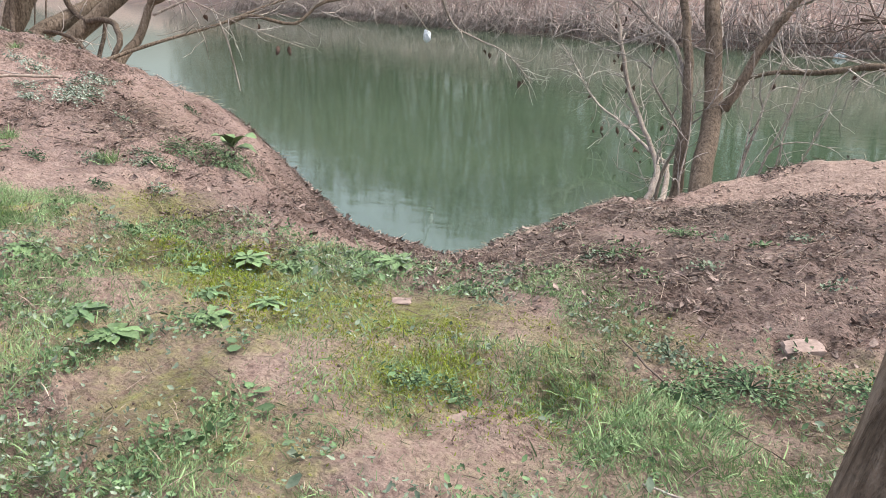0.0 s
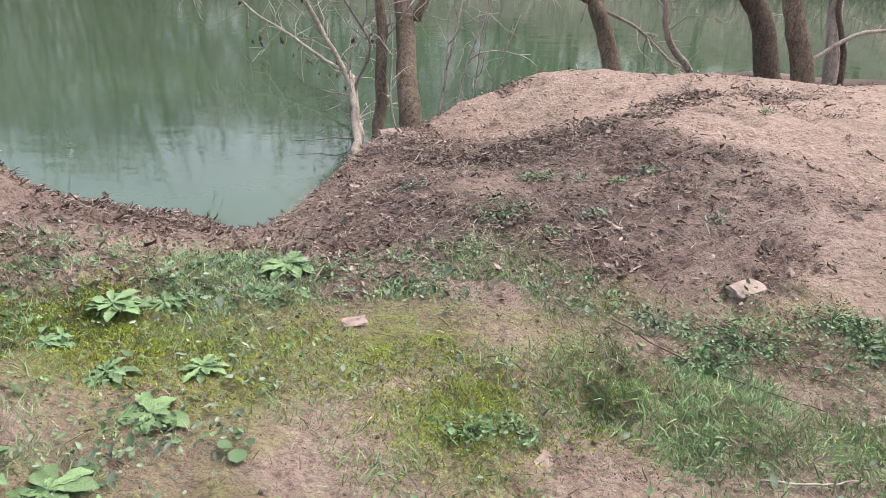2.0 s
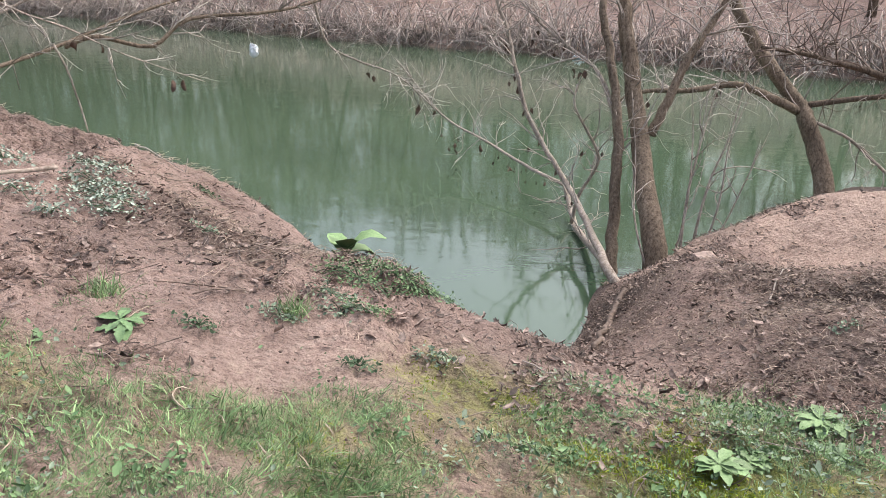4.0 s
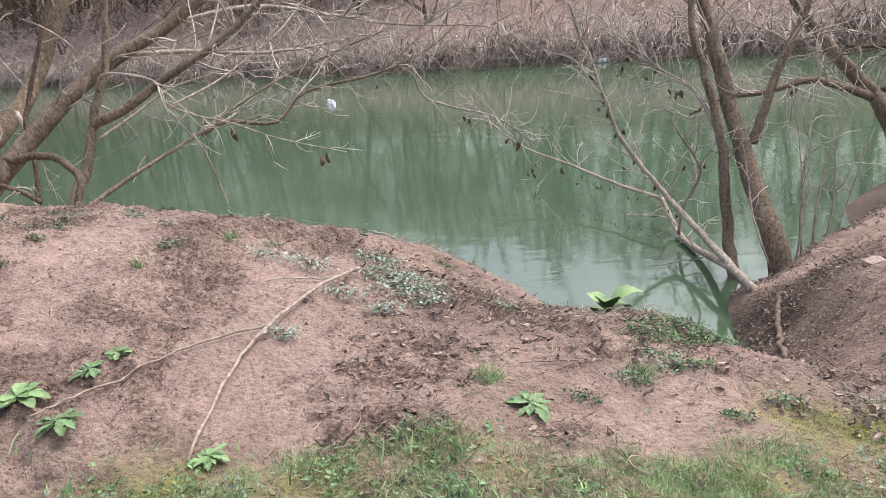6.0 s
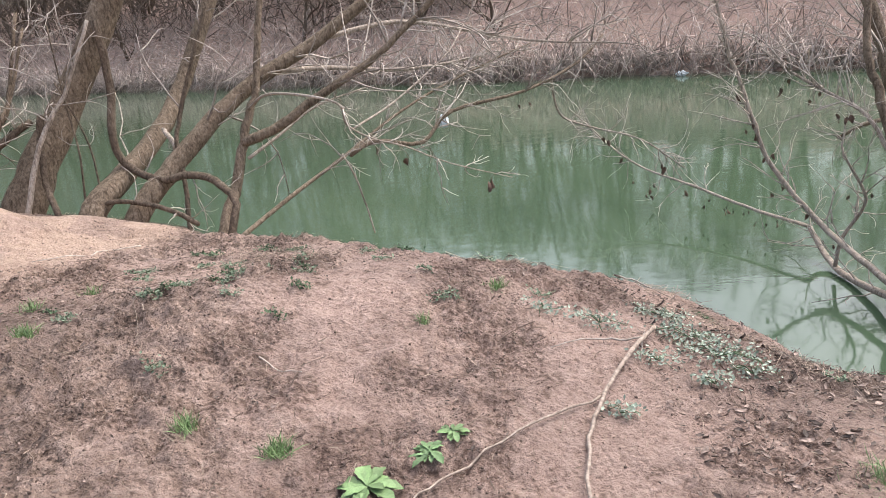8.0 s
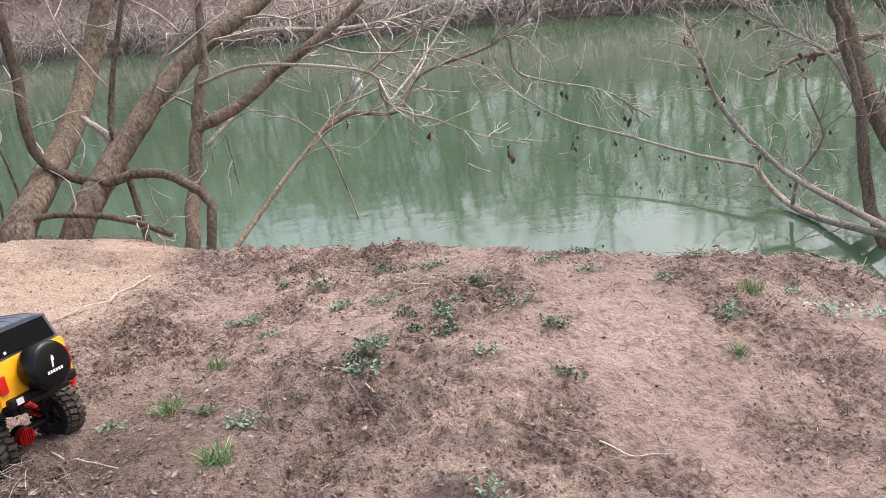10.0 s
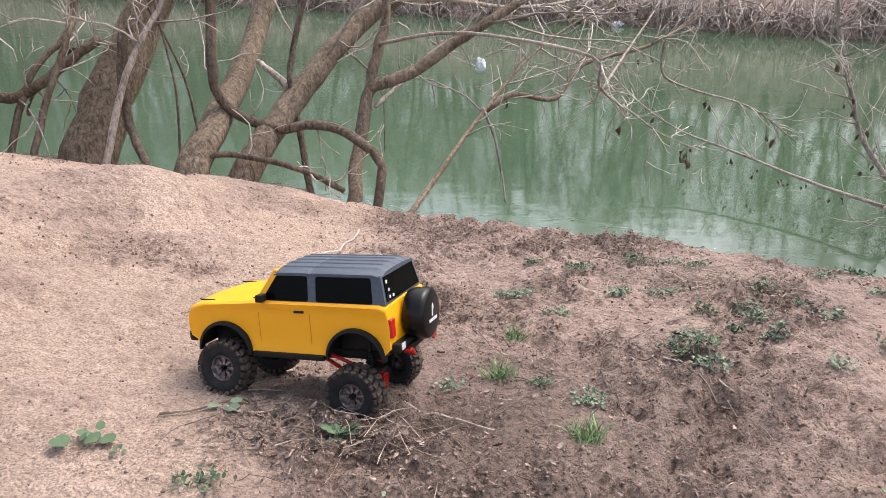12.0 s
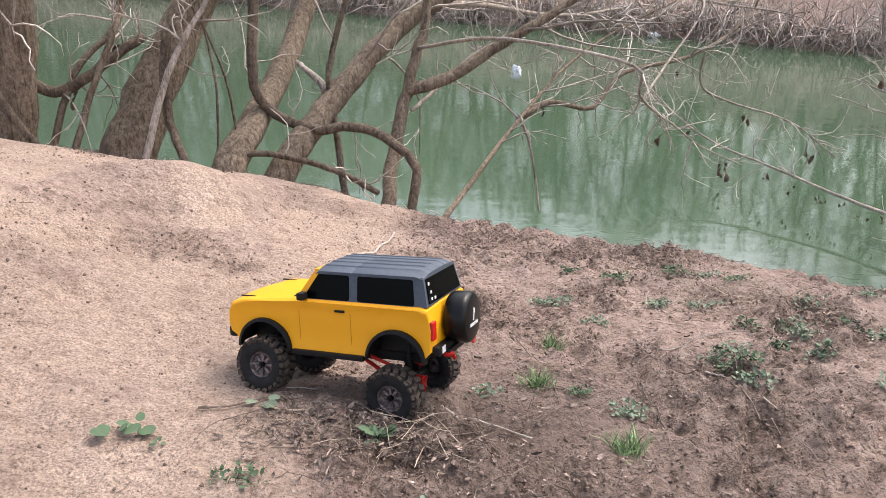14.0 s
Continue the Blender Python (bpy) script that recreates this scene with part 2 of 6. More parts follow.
# ---- the lie of the land ----
WATER_Z = -1.18
HUMPS = [
    (-7.00, 1.45, 0.90, 1.26, 0.376),
    (-3.50, 1.80, 0.90, 0.63, 0.151),
    (1.05, 3.20, 0.60, 0.84, -0.122),
    (-5.25, 1.10, 0.90, 0.63, 0.136),
    (-0.70, 1.80, 0.90, 0.90, -0.349),
    (-7.00, -1.00, 0.90, 0.90, 0.171),
    (-7.00, 2.85, 0.90, 1.26, 0.153),
    (0.70, -0.65, 0.90, 1.26, -0.101),
    (-4.20, 1.10, 0.40, 0.56, 0.050),
    (-5.95, 2.85, 0.40, 0.28, 0.217),
    (-3.50, -0.65, 0.90, 1.26, -0.183),
    (-5.25, 3.20, 0.90, 0.63, -0.177),
]
HUMPS += [
    (-2.45, 2.15, 0.40, 0.40, -0.072),
    (-7.00, 2.15, 0.90, 0.63, 0.090),
    (-0.70, 0.40, 0.40, 0.28, -0.034),
    (-4.30, 3.00, 0.50, 0.50, -0.030),
    (-5.10, 3.20, 0.50, 0.50, -0.004),
    (-3.60, 2.20, 0.50, 0.45, -0.021),
    (0.30, 2.80, 0.60, 0.60, -0.385),
    (-1.50, 1.40, 0.50, 0.40, 0.073),
    (2.20, 3.20, 0.90, 0.80, -0.068),
    (-6.60, 3.40, 0.70, 0.60, -0.088),
    (-2.00, 1.90, 0.40, 0.40, -0.199),
    (-5.24, 1.64, 0.22, 0.18, -0.022),
    (-5.42, 1.66, 0.10, 0.10, -0.034),
    (-5.51, 1.485, 0.08, 0.08, 0.006),
    (-0.85, 2.10, 0.40, 0.60, -0.17),
    (-0.05, 1.35, 0.28, 0.35, 0.085),
    (-0.32, 1.55, 0.22, 0.30, 0.07),
    (-1.12, 1.75, 0.22, 0.40, -0.07),
    (0.30, 3.05, 0.40, 0.40, -0.10),
    (-4.10, 1.52, 0.40, 0.30, 0.055),
    (-3.30, 1.85, 0.35, 0.30, -0.03),
    (0.76, 3.60, 0.50, 0.50, 0.01),
    (-2.40, 2.20, 0.30, 0.35, -0.035),
    (0.15, 3.45, 0.35, 0.60, 0.09),
    (-3.10, 2.00, 0.25, 0.30, 0.035),
    (-1.25, 1.15, 0.25, 0.25, 0.03),
    (-4.75, 3.10, 0.30, 0.30, 0.03),
    (-5.80, 3.70, 0.40, 0.40, 0.035),
]
EDGE_X = [-12, -8, -7, -6, -5.4, -4.9, -4.3, -3.6, -3.1, -2.7, -2.3, -1.8, -1.3, -0.8, -0.3, 0.1, 0.5, 1.0, 2.0, 4.0, 12]
EDGE_Y = [3.61, 3.48, 3.55, 3.40, 3.31, 3.18, 2.70, 1.99, 1.87, 2.17, 2.15, 1.74, 0.90, 1.47, 2.15, 2.95, 3.10, 3.35, 2.65, 2.65, 3.38]


def smooth_step(x, a, b):
    t = np.clip((np.asarray(x, float) - a) / (b - a), 0, 1)
    return t * t * (3 - 2 * t)


def edge_line(x):
    return (np.interp(x - 0.18, EDGE_X, EDGE_Y) + np.interp(x, EDGE_X, EDGE_Y) + np.interp(x + 0.18, EDGE_X, EDGE_Y)) / 3


def top_height(x, y):
    z = 0.273 - 0.25 * np.tanh((x + 2.6) / 1.6)
    for cx, cy, sx, sy, a in HUMPS:
        z = z + a * np.exp(-(((x - cx) / sx) ** 2) - ((y - cy) / sy) ** 2)
    return z


def far_side(x, y):
    """How far a place lies behind the far waterline."""
    bend = 1.2 * np.sin(x * 0.21) + 0.5 * np.sin(x * 0.63 + 1)
    return ((y - 21.3 - 0.25 * bend) + 0.62 * (x - 1.9)) / 1.18


def big_height(x, y):
    x, y = np.asarray(x, float), np.asarray(y, float)
    e = edge_line(x)
    d = np.maximum(0, y - e)
    gully = np.exp(-(((x + 0.35) / 0.85) ** 2))
    near = (np.sqrt(d * d + 0.0225) - 0.15)
    mid = smooth_step(x, -5.3, -4.8) * (1 - smooth_step(x, -1.7, -1.0))
    fall = 0.46 + 0.40 * mid - 0.10 * (1 - smooth_step(x, -5.6, -5.2))
    z = top_height(x, np.minimum(y, e + 0.2)) - fall * near - (1 - gully) * (1 - mid) * 0.75 * np.maximum(0, d - 1.1)
    z = np.maximum(z, -2.1 + 0.1 * np.tanh(z))
    shelf = np.hypot((x - 4.2) / 2.6, (y - 5.2) / 1.9) - 1
    z = np.maximum(z, -0.98 - 1.3 * np.maximum(0, shelf))
    s = far_side(x, y)
    far = WATER_Z + np.where(s < 0, 0.8 * s, np.minimum(2.0 * s, 0.12 + 0.41 * s))
    far = np.where(s > 9, WATER_Z + 3.81 + 0.22 * np.minimum(s - 9, 12) + 0.02 * (s - 9), far)
    return np.where(s > -1.2, np.maximum(far, -2.1), z)


def sandiness(x, y):
    """Bare blown sand: the mound at the upstream end, and the top of the hump at the other."""
    left = smooth_step(-(x - 0.19 * (y - 1.13)) + 0.16 * fbm(x, y, 2.6, 4, 5), 5.36, 5.64) * (1 - smooth_step(y, 4.0, 4.6)) * smooth_step(y + 0.8 * fbm(x, y, 0.8, 3, 9), -1.6, 0.4)
    right = smooth_step(0.9 * (x - 0.75) + 0.75 * (y - 1.75) + 0.5 * fbm(x, y, 1.4, 3, 8), 0.0, 0.7) * smooth_step(y + 0.3 * fbm(x, y, 2.1, 3, 14), 0.45, 1.2) * (1 - smooth_step(y, 3.8, 4.4))
    damp = smooth_step(fbm(x, y, 2.1, 4, 77), 0.22, 0.42)
    for cx, cy, k in ((-5.77, 1.43, 0.07), (-5.90, 1.44, 0.05), (-5.66, 1.64, 0.05), (-6.16, 1.94, 0.12), (-5.42, 2.03, 0.10), (-5.50, 1.72, 0.09)):
        damp = np.maximum(damp, np.exp(-((x - cx) / k) ** 2 - ((y - cy) / (0.8 * k)) ** 2) * (1 + fbm(x, y, 9, 3, 78)))
    left = left * (1 - 0.62 * np.clip(damp, 0, 1))
    return np.clip(left, 0, 1), np.clip(right, 0, 1)


def mossiness(x, y):
    a = np.exp(-(((x + 0.15) / 0.75) ** 2) - ((y - 0.25) / 0.42) ** 2)
    b = np.exp(-(((x + 1.1) / 0.7) ** 2) - ((y - 0.35) / 0.5) ** 2)
    c = 0.8 * np.exp(-(((x + 2.6) / 0.8) ** 2) - ((y - 0.35) / 0.22) ** 2)
    d = 0.6 * np.exp(-(((x - 0.9) / 0.6) ** 2) - ((y - 0.35) / 0.3) ** 2)
    e = 0.7 * np.exp(-(((x + 0.6) / 0.8) ** 2) - ((y + 0.25) / 0.3) ** 2)
    wide = (1.15 * np.maximum.reduce([a, b, c, d, e]) - 0.12) * (0.62 + 1.3 * fbm(x, y, 2.9, 4, 31))
    cushion = np.exp(-(((x + 0.15) / 0.15) ** 2) - ((y - 0.10) / 0.17) ** 2) * (1.1 + 0.8 * fbm(x, y, 9, 3, 33))
    return np.clip(np.maximum(wide, cushion), 0, 1)


GREEN_X, GREEN_Y = [-4.2, -3.4, -2.8, -2.0, -1.2, -0.5, 0.2, 0.7, 1.2, 2.5], [0.05, 0.25, 0.36, 0.58, 0.80, 0.88, 0.72, 0.52, 0.48, 0.4]
BARE = [(0.07, -0.05, 0.15), (0.04, 0.40, 0.10), (-0.19, -0.11, 0.09), (-0.63, -0.28, 0.12), (-0.29, -0.16, 0.11), (-0.11, -0.22, 0.10), (-0.34, 0.42, 0.10), (0.56, 0.18, 0.09), (-1.88, 0.62, 0.16), (-0.22, -0.42, 0.07), (-1.35, 0.25, 0.10), (0.3, 0.35, 0.1)]


def greenness(x, y):
    """The patchy turf on the trodden part of the bank."""
    x, y = np.asarray(x, float), np.asarray(y, float)
    g = smooth_step(np.interp(x, GREEN_X, GREEN_Y) - y + 0.30 * fbm(x, y, 2.2, 3, 121), -0.12, 0.22)
    g = g * (0.25 + 0.75 * smooth_step(fbm(x, y, 3.1, 4, 123), -0.28, 0.10))
    for cx, cy, k in BARE:
        g = g * (1 - 0.92 * np.clip(np.exp(-((x - cx) / k) ** 2 - ((y - cy) / k) ** 2) * (1.25 + 1.2 * fbm(x, y, 8, 3, 125)), 0, 1))
    return g


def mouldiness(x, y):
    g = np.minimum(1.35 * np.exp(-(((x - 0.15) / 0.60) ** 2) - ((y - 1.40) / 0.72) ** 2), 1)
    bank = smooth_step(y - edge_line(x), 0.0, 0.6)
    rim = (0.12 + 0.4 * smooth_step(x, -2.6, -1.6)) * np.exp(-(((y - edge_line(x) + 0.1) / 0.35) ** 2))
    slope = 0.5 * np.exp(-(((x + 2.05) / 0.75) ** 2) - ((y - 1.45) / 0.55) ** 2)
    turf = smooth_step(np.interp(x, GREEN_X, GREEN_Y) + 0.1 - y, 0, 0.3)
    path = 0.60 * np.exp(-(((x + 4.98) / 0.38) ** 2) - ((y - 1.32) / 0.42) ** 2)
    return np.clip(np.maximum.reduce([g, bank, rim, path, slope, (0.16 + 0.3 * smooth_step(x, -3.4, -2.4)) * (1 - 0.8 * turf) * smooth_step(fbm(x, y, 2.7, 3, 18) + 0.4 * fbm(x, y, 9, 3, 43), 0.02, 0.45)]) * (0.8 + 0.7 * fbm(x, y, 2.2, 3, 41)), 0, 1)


def crumbliness(x, y):
    """Broken, lumpy soil against smooth trodden mud."""
    lumps = smooth_step(fbm(x, y, 2.7, 3, 18) + 0.4 * fbm(x, y, 6, 3, 23), -0.3, 0.35)
    worn = np.exp(-(((x + 4.0) / 0.45) ** 2) - ((y - 1.0) / 0.45) ** 2)
    return np.clip(0.7 * lumps * (0.35 + 0.65 * smooth_step(-x, 3.3, 4.1)) + 0.4 * smooth_step(-x, 3.5, 4.3) - 0.5 * worn, 0, 1)


def litter_patches(x, y):
    """Mottled patches where damp mulch and bits of leaf gather."""
    drift = fbm(x, y, 2.7, 3, 18)
    for cx, cy, kx, ky, k in ((-4.36, 1.26, 0.24, 0.26, -0.8), (0.95, 1.05, 0.30, 0.40, -0.5), (-4.86, 1.60, 0.20, 0.26, 0.5), (-4.78, 2.02, 0.20, 0.18, 0.4)):
        drift = drift + k * np.exp(-(((x - cx) / kx) ** 2) - ((y - cy) / ky) ** 2)
    return smooth_step(drift + 0.8 * fbm(x, y, 7, 3, 61) + 0.45 * fbm(x, y, 19, 3, 63), 0.05, 0.5)


def height(x, y):
    """The ground with its lumps and clods."""
    x, y = np.asarray(x, float), np.asarray(y, float)
    z = big_height(x, y)
    close = np.exp(-(((y - 1) / 6.0) ** 4)) * np.exp(-(((x + 2.5) / 9) ** 4))
    l, r = sandiness(x, y)
    sand = np.maximum(l, r)
    lumps = 0.05 * fbm(x, y, 1.7, 3, 3)
    broken = smooth_step(fbm(x, y, 2.7, 3, 18), -0.3, 0.35)
    clods = (0.020 * fbm(x, y, 8, 4, 11, 0.62) + 0.018 * np.maximum(0, fbm(x, y, 17, 2, 15)) ** 1.2) * (0.35 + 0.9 * broken) + (0.028 * fbm(x, y, 22, 3, 19, 0.6) - 0.024 * np.maximum(0, fbm(x, y, 29, 2, 20) - 0.2)) * (0.4 + 0.8 * broken)
    crumbly = crumbliness(x, y)
    fine = fbm(x, y, 34, 2, 27, 0.6)
    clods = clods * (0.75 + 0.55 * crumbly) + (0.003 + 0.008 * crumbly) * np.maximum(fine, -0.12) + 0.005 * crumbly * (0.55 - np.abs(fbm(x, y, 13, 3, 25, 0.6)) * 2.2)
    dents = -0.022 * np.maximum(0, fbm(x, y, 5.5, 2, 22) - 0.25)
    z = z + close * (lumps * (1 - 0.4 * sand) + clods * (1 - 0.72 * sand) + dents * (0.6 + 2.4 * l + 3.6 * r))
    s = far_side(x, y)
    return z + np.where(s > -1, 0.35 * fbm(x, y, 0.45, 4, 51) * smooth_step(s, -1, 1.5), 0)


def spot(x, y, lift=0.0):
    return Vector((x, y, float(height(x, y)) + lift))


def spaced(a, b, fine, far_a, far_b, grow=1.12):
    """Coordinates that are fine between a and b and widen outwards."""
    mid = list(np.arange(a, b, fine))
    step, v, low = fine, a, []
    while v > far_a:
        step *= grow
        v -= step
        low.append(v)
    step, v, high = fine, b, []
    while v < far_b:
        step *= grow
        v += step
        high.append(v)
    return np.array(low[::-1] + mid + high)


def build_ground():
    xs, ys = spaced(-7.0, 2.4, 0.0132, -420, 420, 1.22), spaced(-0.65, 3.2, 0.0132, -300, 420, 1.1)
    gx, gy = np.meshgrid(xs, ys)
    gz = height(gx, gy)
    nx, ny = len(xs), len(ys)
    verts = np.stack([gx.ravel(), gy.ravel(), gz.ravel()], 1)
    i = (np.arange(ny - 1)[:, None] * nx + np.arange(nx - 1)[None]).ravel()
    faces = np.stack([i, i + 1, i + nx + 1, i + nx], 1)
    me = bpy.data.meshes.new("ground")
    me.vertices.add(len(verts))
    me.vertices.foreach_set("co", verts.ravel())
    me.loops.add(faces.size)
    me.loops.foreach_set("vertex_index", faces.ravel())
    me.polygons.add(len(faces))
    me.polygons.foreach_set("loop_start", np.arange(len(faces)) * 4)
    me.update(calc_edges=True)
    l, r = sandiness(gx, gy)
    far = smooth_step(far_side(gx, gy), -1, 0.5)
    green = greenness(gx, gy)
    trodden = 0.62 * smooth_step(1.05 - gy, 0, 0.4) * smooth_step(gx, -3.4, -2.4) * smooth_step(gy, -1.6, -0.9) * (1 - 0.6 * green) * smooth_step(fbm(gx, gy, 3.3, 3, 55), -0.5, 0.1)
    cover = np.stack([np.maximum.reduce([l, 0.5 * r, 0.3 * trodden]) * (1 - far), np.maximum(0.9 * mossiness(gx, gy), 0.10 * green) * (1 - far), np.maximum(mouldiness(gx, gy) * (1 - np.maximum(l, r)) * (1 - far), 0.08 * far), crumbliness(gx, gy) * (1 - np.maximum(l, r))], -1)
    a = me.color_attributes.new("cover", "FLOAT_COLOR", "POINT")
    a.data.foreach_set("color", cover.reshape(-1))
    stain = litter_patches(gx, gy) * (1 - np.maximum(l, 0.7 * r)) * (1 - 0.6 * green) * (1 - far)
    me.attributes.new("stain", "FLOAT", "POINT").data.foreach_set("value", stain.ravel())
    return tagged(linked("ground", me, GROUND), "pinkish brown sandy river bank with clods and moss", "ground", kind="structure")


build_ground()


def build_water():
    s = 420
    me = mesh_of("water", [(-s, 1.5, WATER_Z), (s, 1.5, WATER_Z), (s, 420, WATER_Z), (-s, 420, WATER_Z)], [(0, 1, 2, 3)])
    return tagged(linked("water", me, WATER), "still murky green river water with soft reflections", "river", kind="structure")


build_water()


# ---- trees ----
def smooth_path(points, steps):
    """A curve through the points, as an array of places, and how far along each lies."""
    p = np.array(points, float)
    p = np.vstack([2 * p[0] - p[1], p, 2 * p[-1] - p[-2]])
    out = []
    for i in range(1, len(p) - 2):
        for k in range(steps):
            t = k / steps
            a, b, c, d = p[i - 1], p[i], p[i + 1], p[i + 2]
            out.append(0.5 * (2 * b + (c - a) * t + (2 * a - 5 * b + 4 * c - d) * t * t + (3 * b - a - 3 * c + d) * t ** 3))
    out.append(p[-2])
    return np.array(out)


def tube(store, path, r0, r1, sides, rough=0.0, rng=random):
    """Adds a tapered, slightly uneven pipe along the path to the store of vertices and faces."""
    verts, faces = store
    n = len(path)
    ways = np.gradient(path, axis=0)
    ways /= np.linalg.norm(ways, axis=1)[:, None] + 1e-9
    side = np.cross(ways[0], (0.31, 0.17, 0.93))
    if np.linalg.norm(side) < 0.1:
        side = np.cross(ways[0], (1, 0, 0))
    start = len(verts)
    for i in range(n):
        side = side - ways[i] * (side @ ways[i])
        side /= np.linalg.norm(side) + 1e-9
        up = np.cross(ways[i], side)
        r = r0 + (r1 - r0) * i / (n - 1)
        for k in range(sides):
            a = 2 * math.pi * k / sides
            q = r * (1 + rough * (rng.random() - 0.5) + 0.5 * rough * math.sin(3 * a + i * 0.4))
            verts.append(path[i] + side * (q * math.cos(a)) + up * (q * math.sin(a)))
    for i in range(n - 1):
        for k in range(sides):
            a, b = start + i * sides + k, start + i * sides + (k + 1) % sides
            faces.append((a, b, b + sides, a + sides))
    faces.append(tuple(start + (n - 1) * sides + k for k in range(sides)))
    faces.append(tuple(start + k for k in range(sides))[::-1])


def stored(name, store, mat, parent=None, label=""):
    return linked(name, mesh_of(name, [tuple(v) for v in store[0]], store[1]), mat, parent, label)


def twig_spray(store, path, r, rng, count, length, depth=2, low=0.25, sag=0.0, sides=3, stout=1.0):
    """Side twigs along a limb, with twigs of their own."""
    n = len(path)
    for _ in range(count):
        u = low + (1 - low) * rng.random()
        i = min(n - 2, int(u * (n - 1)))
        way = path[i + 1] - path[i]
        way = way / (np.linalg.norm(way) + 1e-9)
        out = np.array([rng.gauss(0, 1), rng.gauss(0, 1), rng.gauss(0.15, 0.8)])
        out -= way * (out @ way)
        out /= np.linalg.norm(out) + 1e-9
        turn = rng.uniform(0.5, 1.2)
        d = way * math.cos(turn) + out * math.sin(turn)
        size = length * rng.uniform(0.4, 1.25)
        steps = 5
        q, pts = path[i].copy(), [path[i].copy()]
        bend = np.array([rng.gauss(0, 0.2), rng.gauss(0, 0.2), rng.gauss(0.08, 0.2) - sag])
        for k in range(steps):
            d = d + bend * 0.45 + np.array([rng.gauss(0, 0.25), rng.gauss(0, 0.25), rng.gauss(0, 0.22)])
            d /= np.linalg.norm(d)
            q = q + d * size / steps
            if q[2] < WATER_Z + 0.06:
                q[2] = WATER_Z + 0.06
            pts.append(q.copy())
        pts = np.array(pts)
        rr = min(r * 0.6, 0.0034 + size * 0.0078) * stout
        tube(store, pts, rr, rr * 0.35, sides)
        if depth > 1:
            twig_spray(store, pts, rr, rng, rng.randint(1, 3), size * 0.55, depth - 1, 0.2, sag, sides, stout)


def tree(label, seed, limbs, sprays, bark=None, twig=None, leaves=()):
    """A tree of limbs (name, points, first and last radius, bark) and sprays of twigs (limb, count, length, sag)."""
    rng = random.Random(seed)
    root = new("tree")
    root.location = limbs[0][1][0]
    base = Vector(limbs[0][1][0])
    tagged(root, label, "tree")
    paths = []
    for name, pts, r0, r1, mat in limbs:
        path = smooth_path(pts, 5 if len(pts) < 6 else 4)
        wob = r0 * (0.5 if r0 < 0.06 else 0.2)
        for i in range(1, len(path) - 1):
            path[i] += np.array([rng.gauss(0, wob * 0.25), rng.gauss(0, wob * 0.25), 0])
        paths.append((path, r0))
        store = ([], [])
        if name == "branch":
            r0, r1 = r0 * (1.2 if r0 < 0.02 else 0.8), r1 * 1.25
        tube(store, path, r0, r1, 22 if r0 > 0.06 else 10 if r0 > 0.025 else 6, 0.07, rng)
        ob = stored(name, store, mat or bark)
        ob.parent = root
        ob.matrix_parent_inverse = Matrix.Translation(-base)
    store = ([], [])
    for k, count, length, sag in sprays:
        twig_spray(store, paths[k][0], paths[k][1], rng, int(count * (0.45 if k == 0 else 0.55 if limbs[k][0] in ("stem", "shoot", "vine") else 1.6)), length, 2, 0.3, sag)
    if store[0]:
        ob = tagged(stored("twig_growth", store, twig or TWIG), kind="stuff")
        ob.parent = root
        ob.matrix_parent_inverse = Matrix.Translation(-base)
    for k, u, drop, n in leaves:
        path = paths[k][0]
        p = path[min(len(path) - 1, int(u * (len(path) - 1)))]
        st = ([], [])
        for _ in range(n):
            q = p + np.array([rng.gauss(0, 0.05), rng.gauss(0, 0.05), -drop * rng.uniform(0.5, 1.2)])
            tube(st, np.array([p, (p + q) / 2 + 0.01, q]), 0.0015, 0.0012, 3)
            curled_leaf(st, q, rng.uniform(0.035, 0.085), rng)
        ob = stored("dead_leaf", st, DEAD_LEAF_DARK)
        ob.parent = root
        ob.matrix_parent_inverse = Matrix.Translation(-base)
    return root


def curled_leaf(store, at, size, rng):
    """A shrivelled leaf hanging from a place."""
    verts, faces = store
    s = len(verts)
    turn = Euler((rng.uniform(-0.5, 0.5), rng.uniform(-0.5, 0.5), rng.uniform(0, 6.3))).to_matrix()
    for i in range(5):
        t = i / 4
        w = size * 0.24 * math.sin(math.pi * (0.08 + 0.9 * t)) * (1 + 0.3 * math.sin(7 * t + size * 400)) + 0.002
        for k in (-1, -0.5, 0, 0.5, 1):
            v = Vector((w * k, 0.55 * w * (k * k - 0.4) + 0.15 * size * math.sin(3 * t + k), -size * t))
            verts.append(np.array(Vector(at) + turn @ v))
    for i in range(4):
        for k in range(4):
            a = s + i * 5 + k
            faces.append((a, a + 1, a + 6, a + 5))


def up_from(points, way, length, n=3, wander=0.25, seed=0):
    """The points, carried on upwards past the last one."""
    rng = random.Random(seed)
    p, d = Vector(points[-1]), Vector(way).normalized()
    out = list(points)
    for _ in range(n):
        d = (d + Vector((rng.uniform(-1, 1), rng.uniform(-1, 1), rng.uniform(-0.2, 0.6))) * wander).normalized()
        p = p + d * length / n
        out.append(tuple(p))
    return out


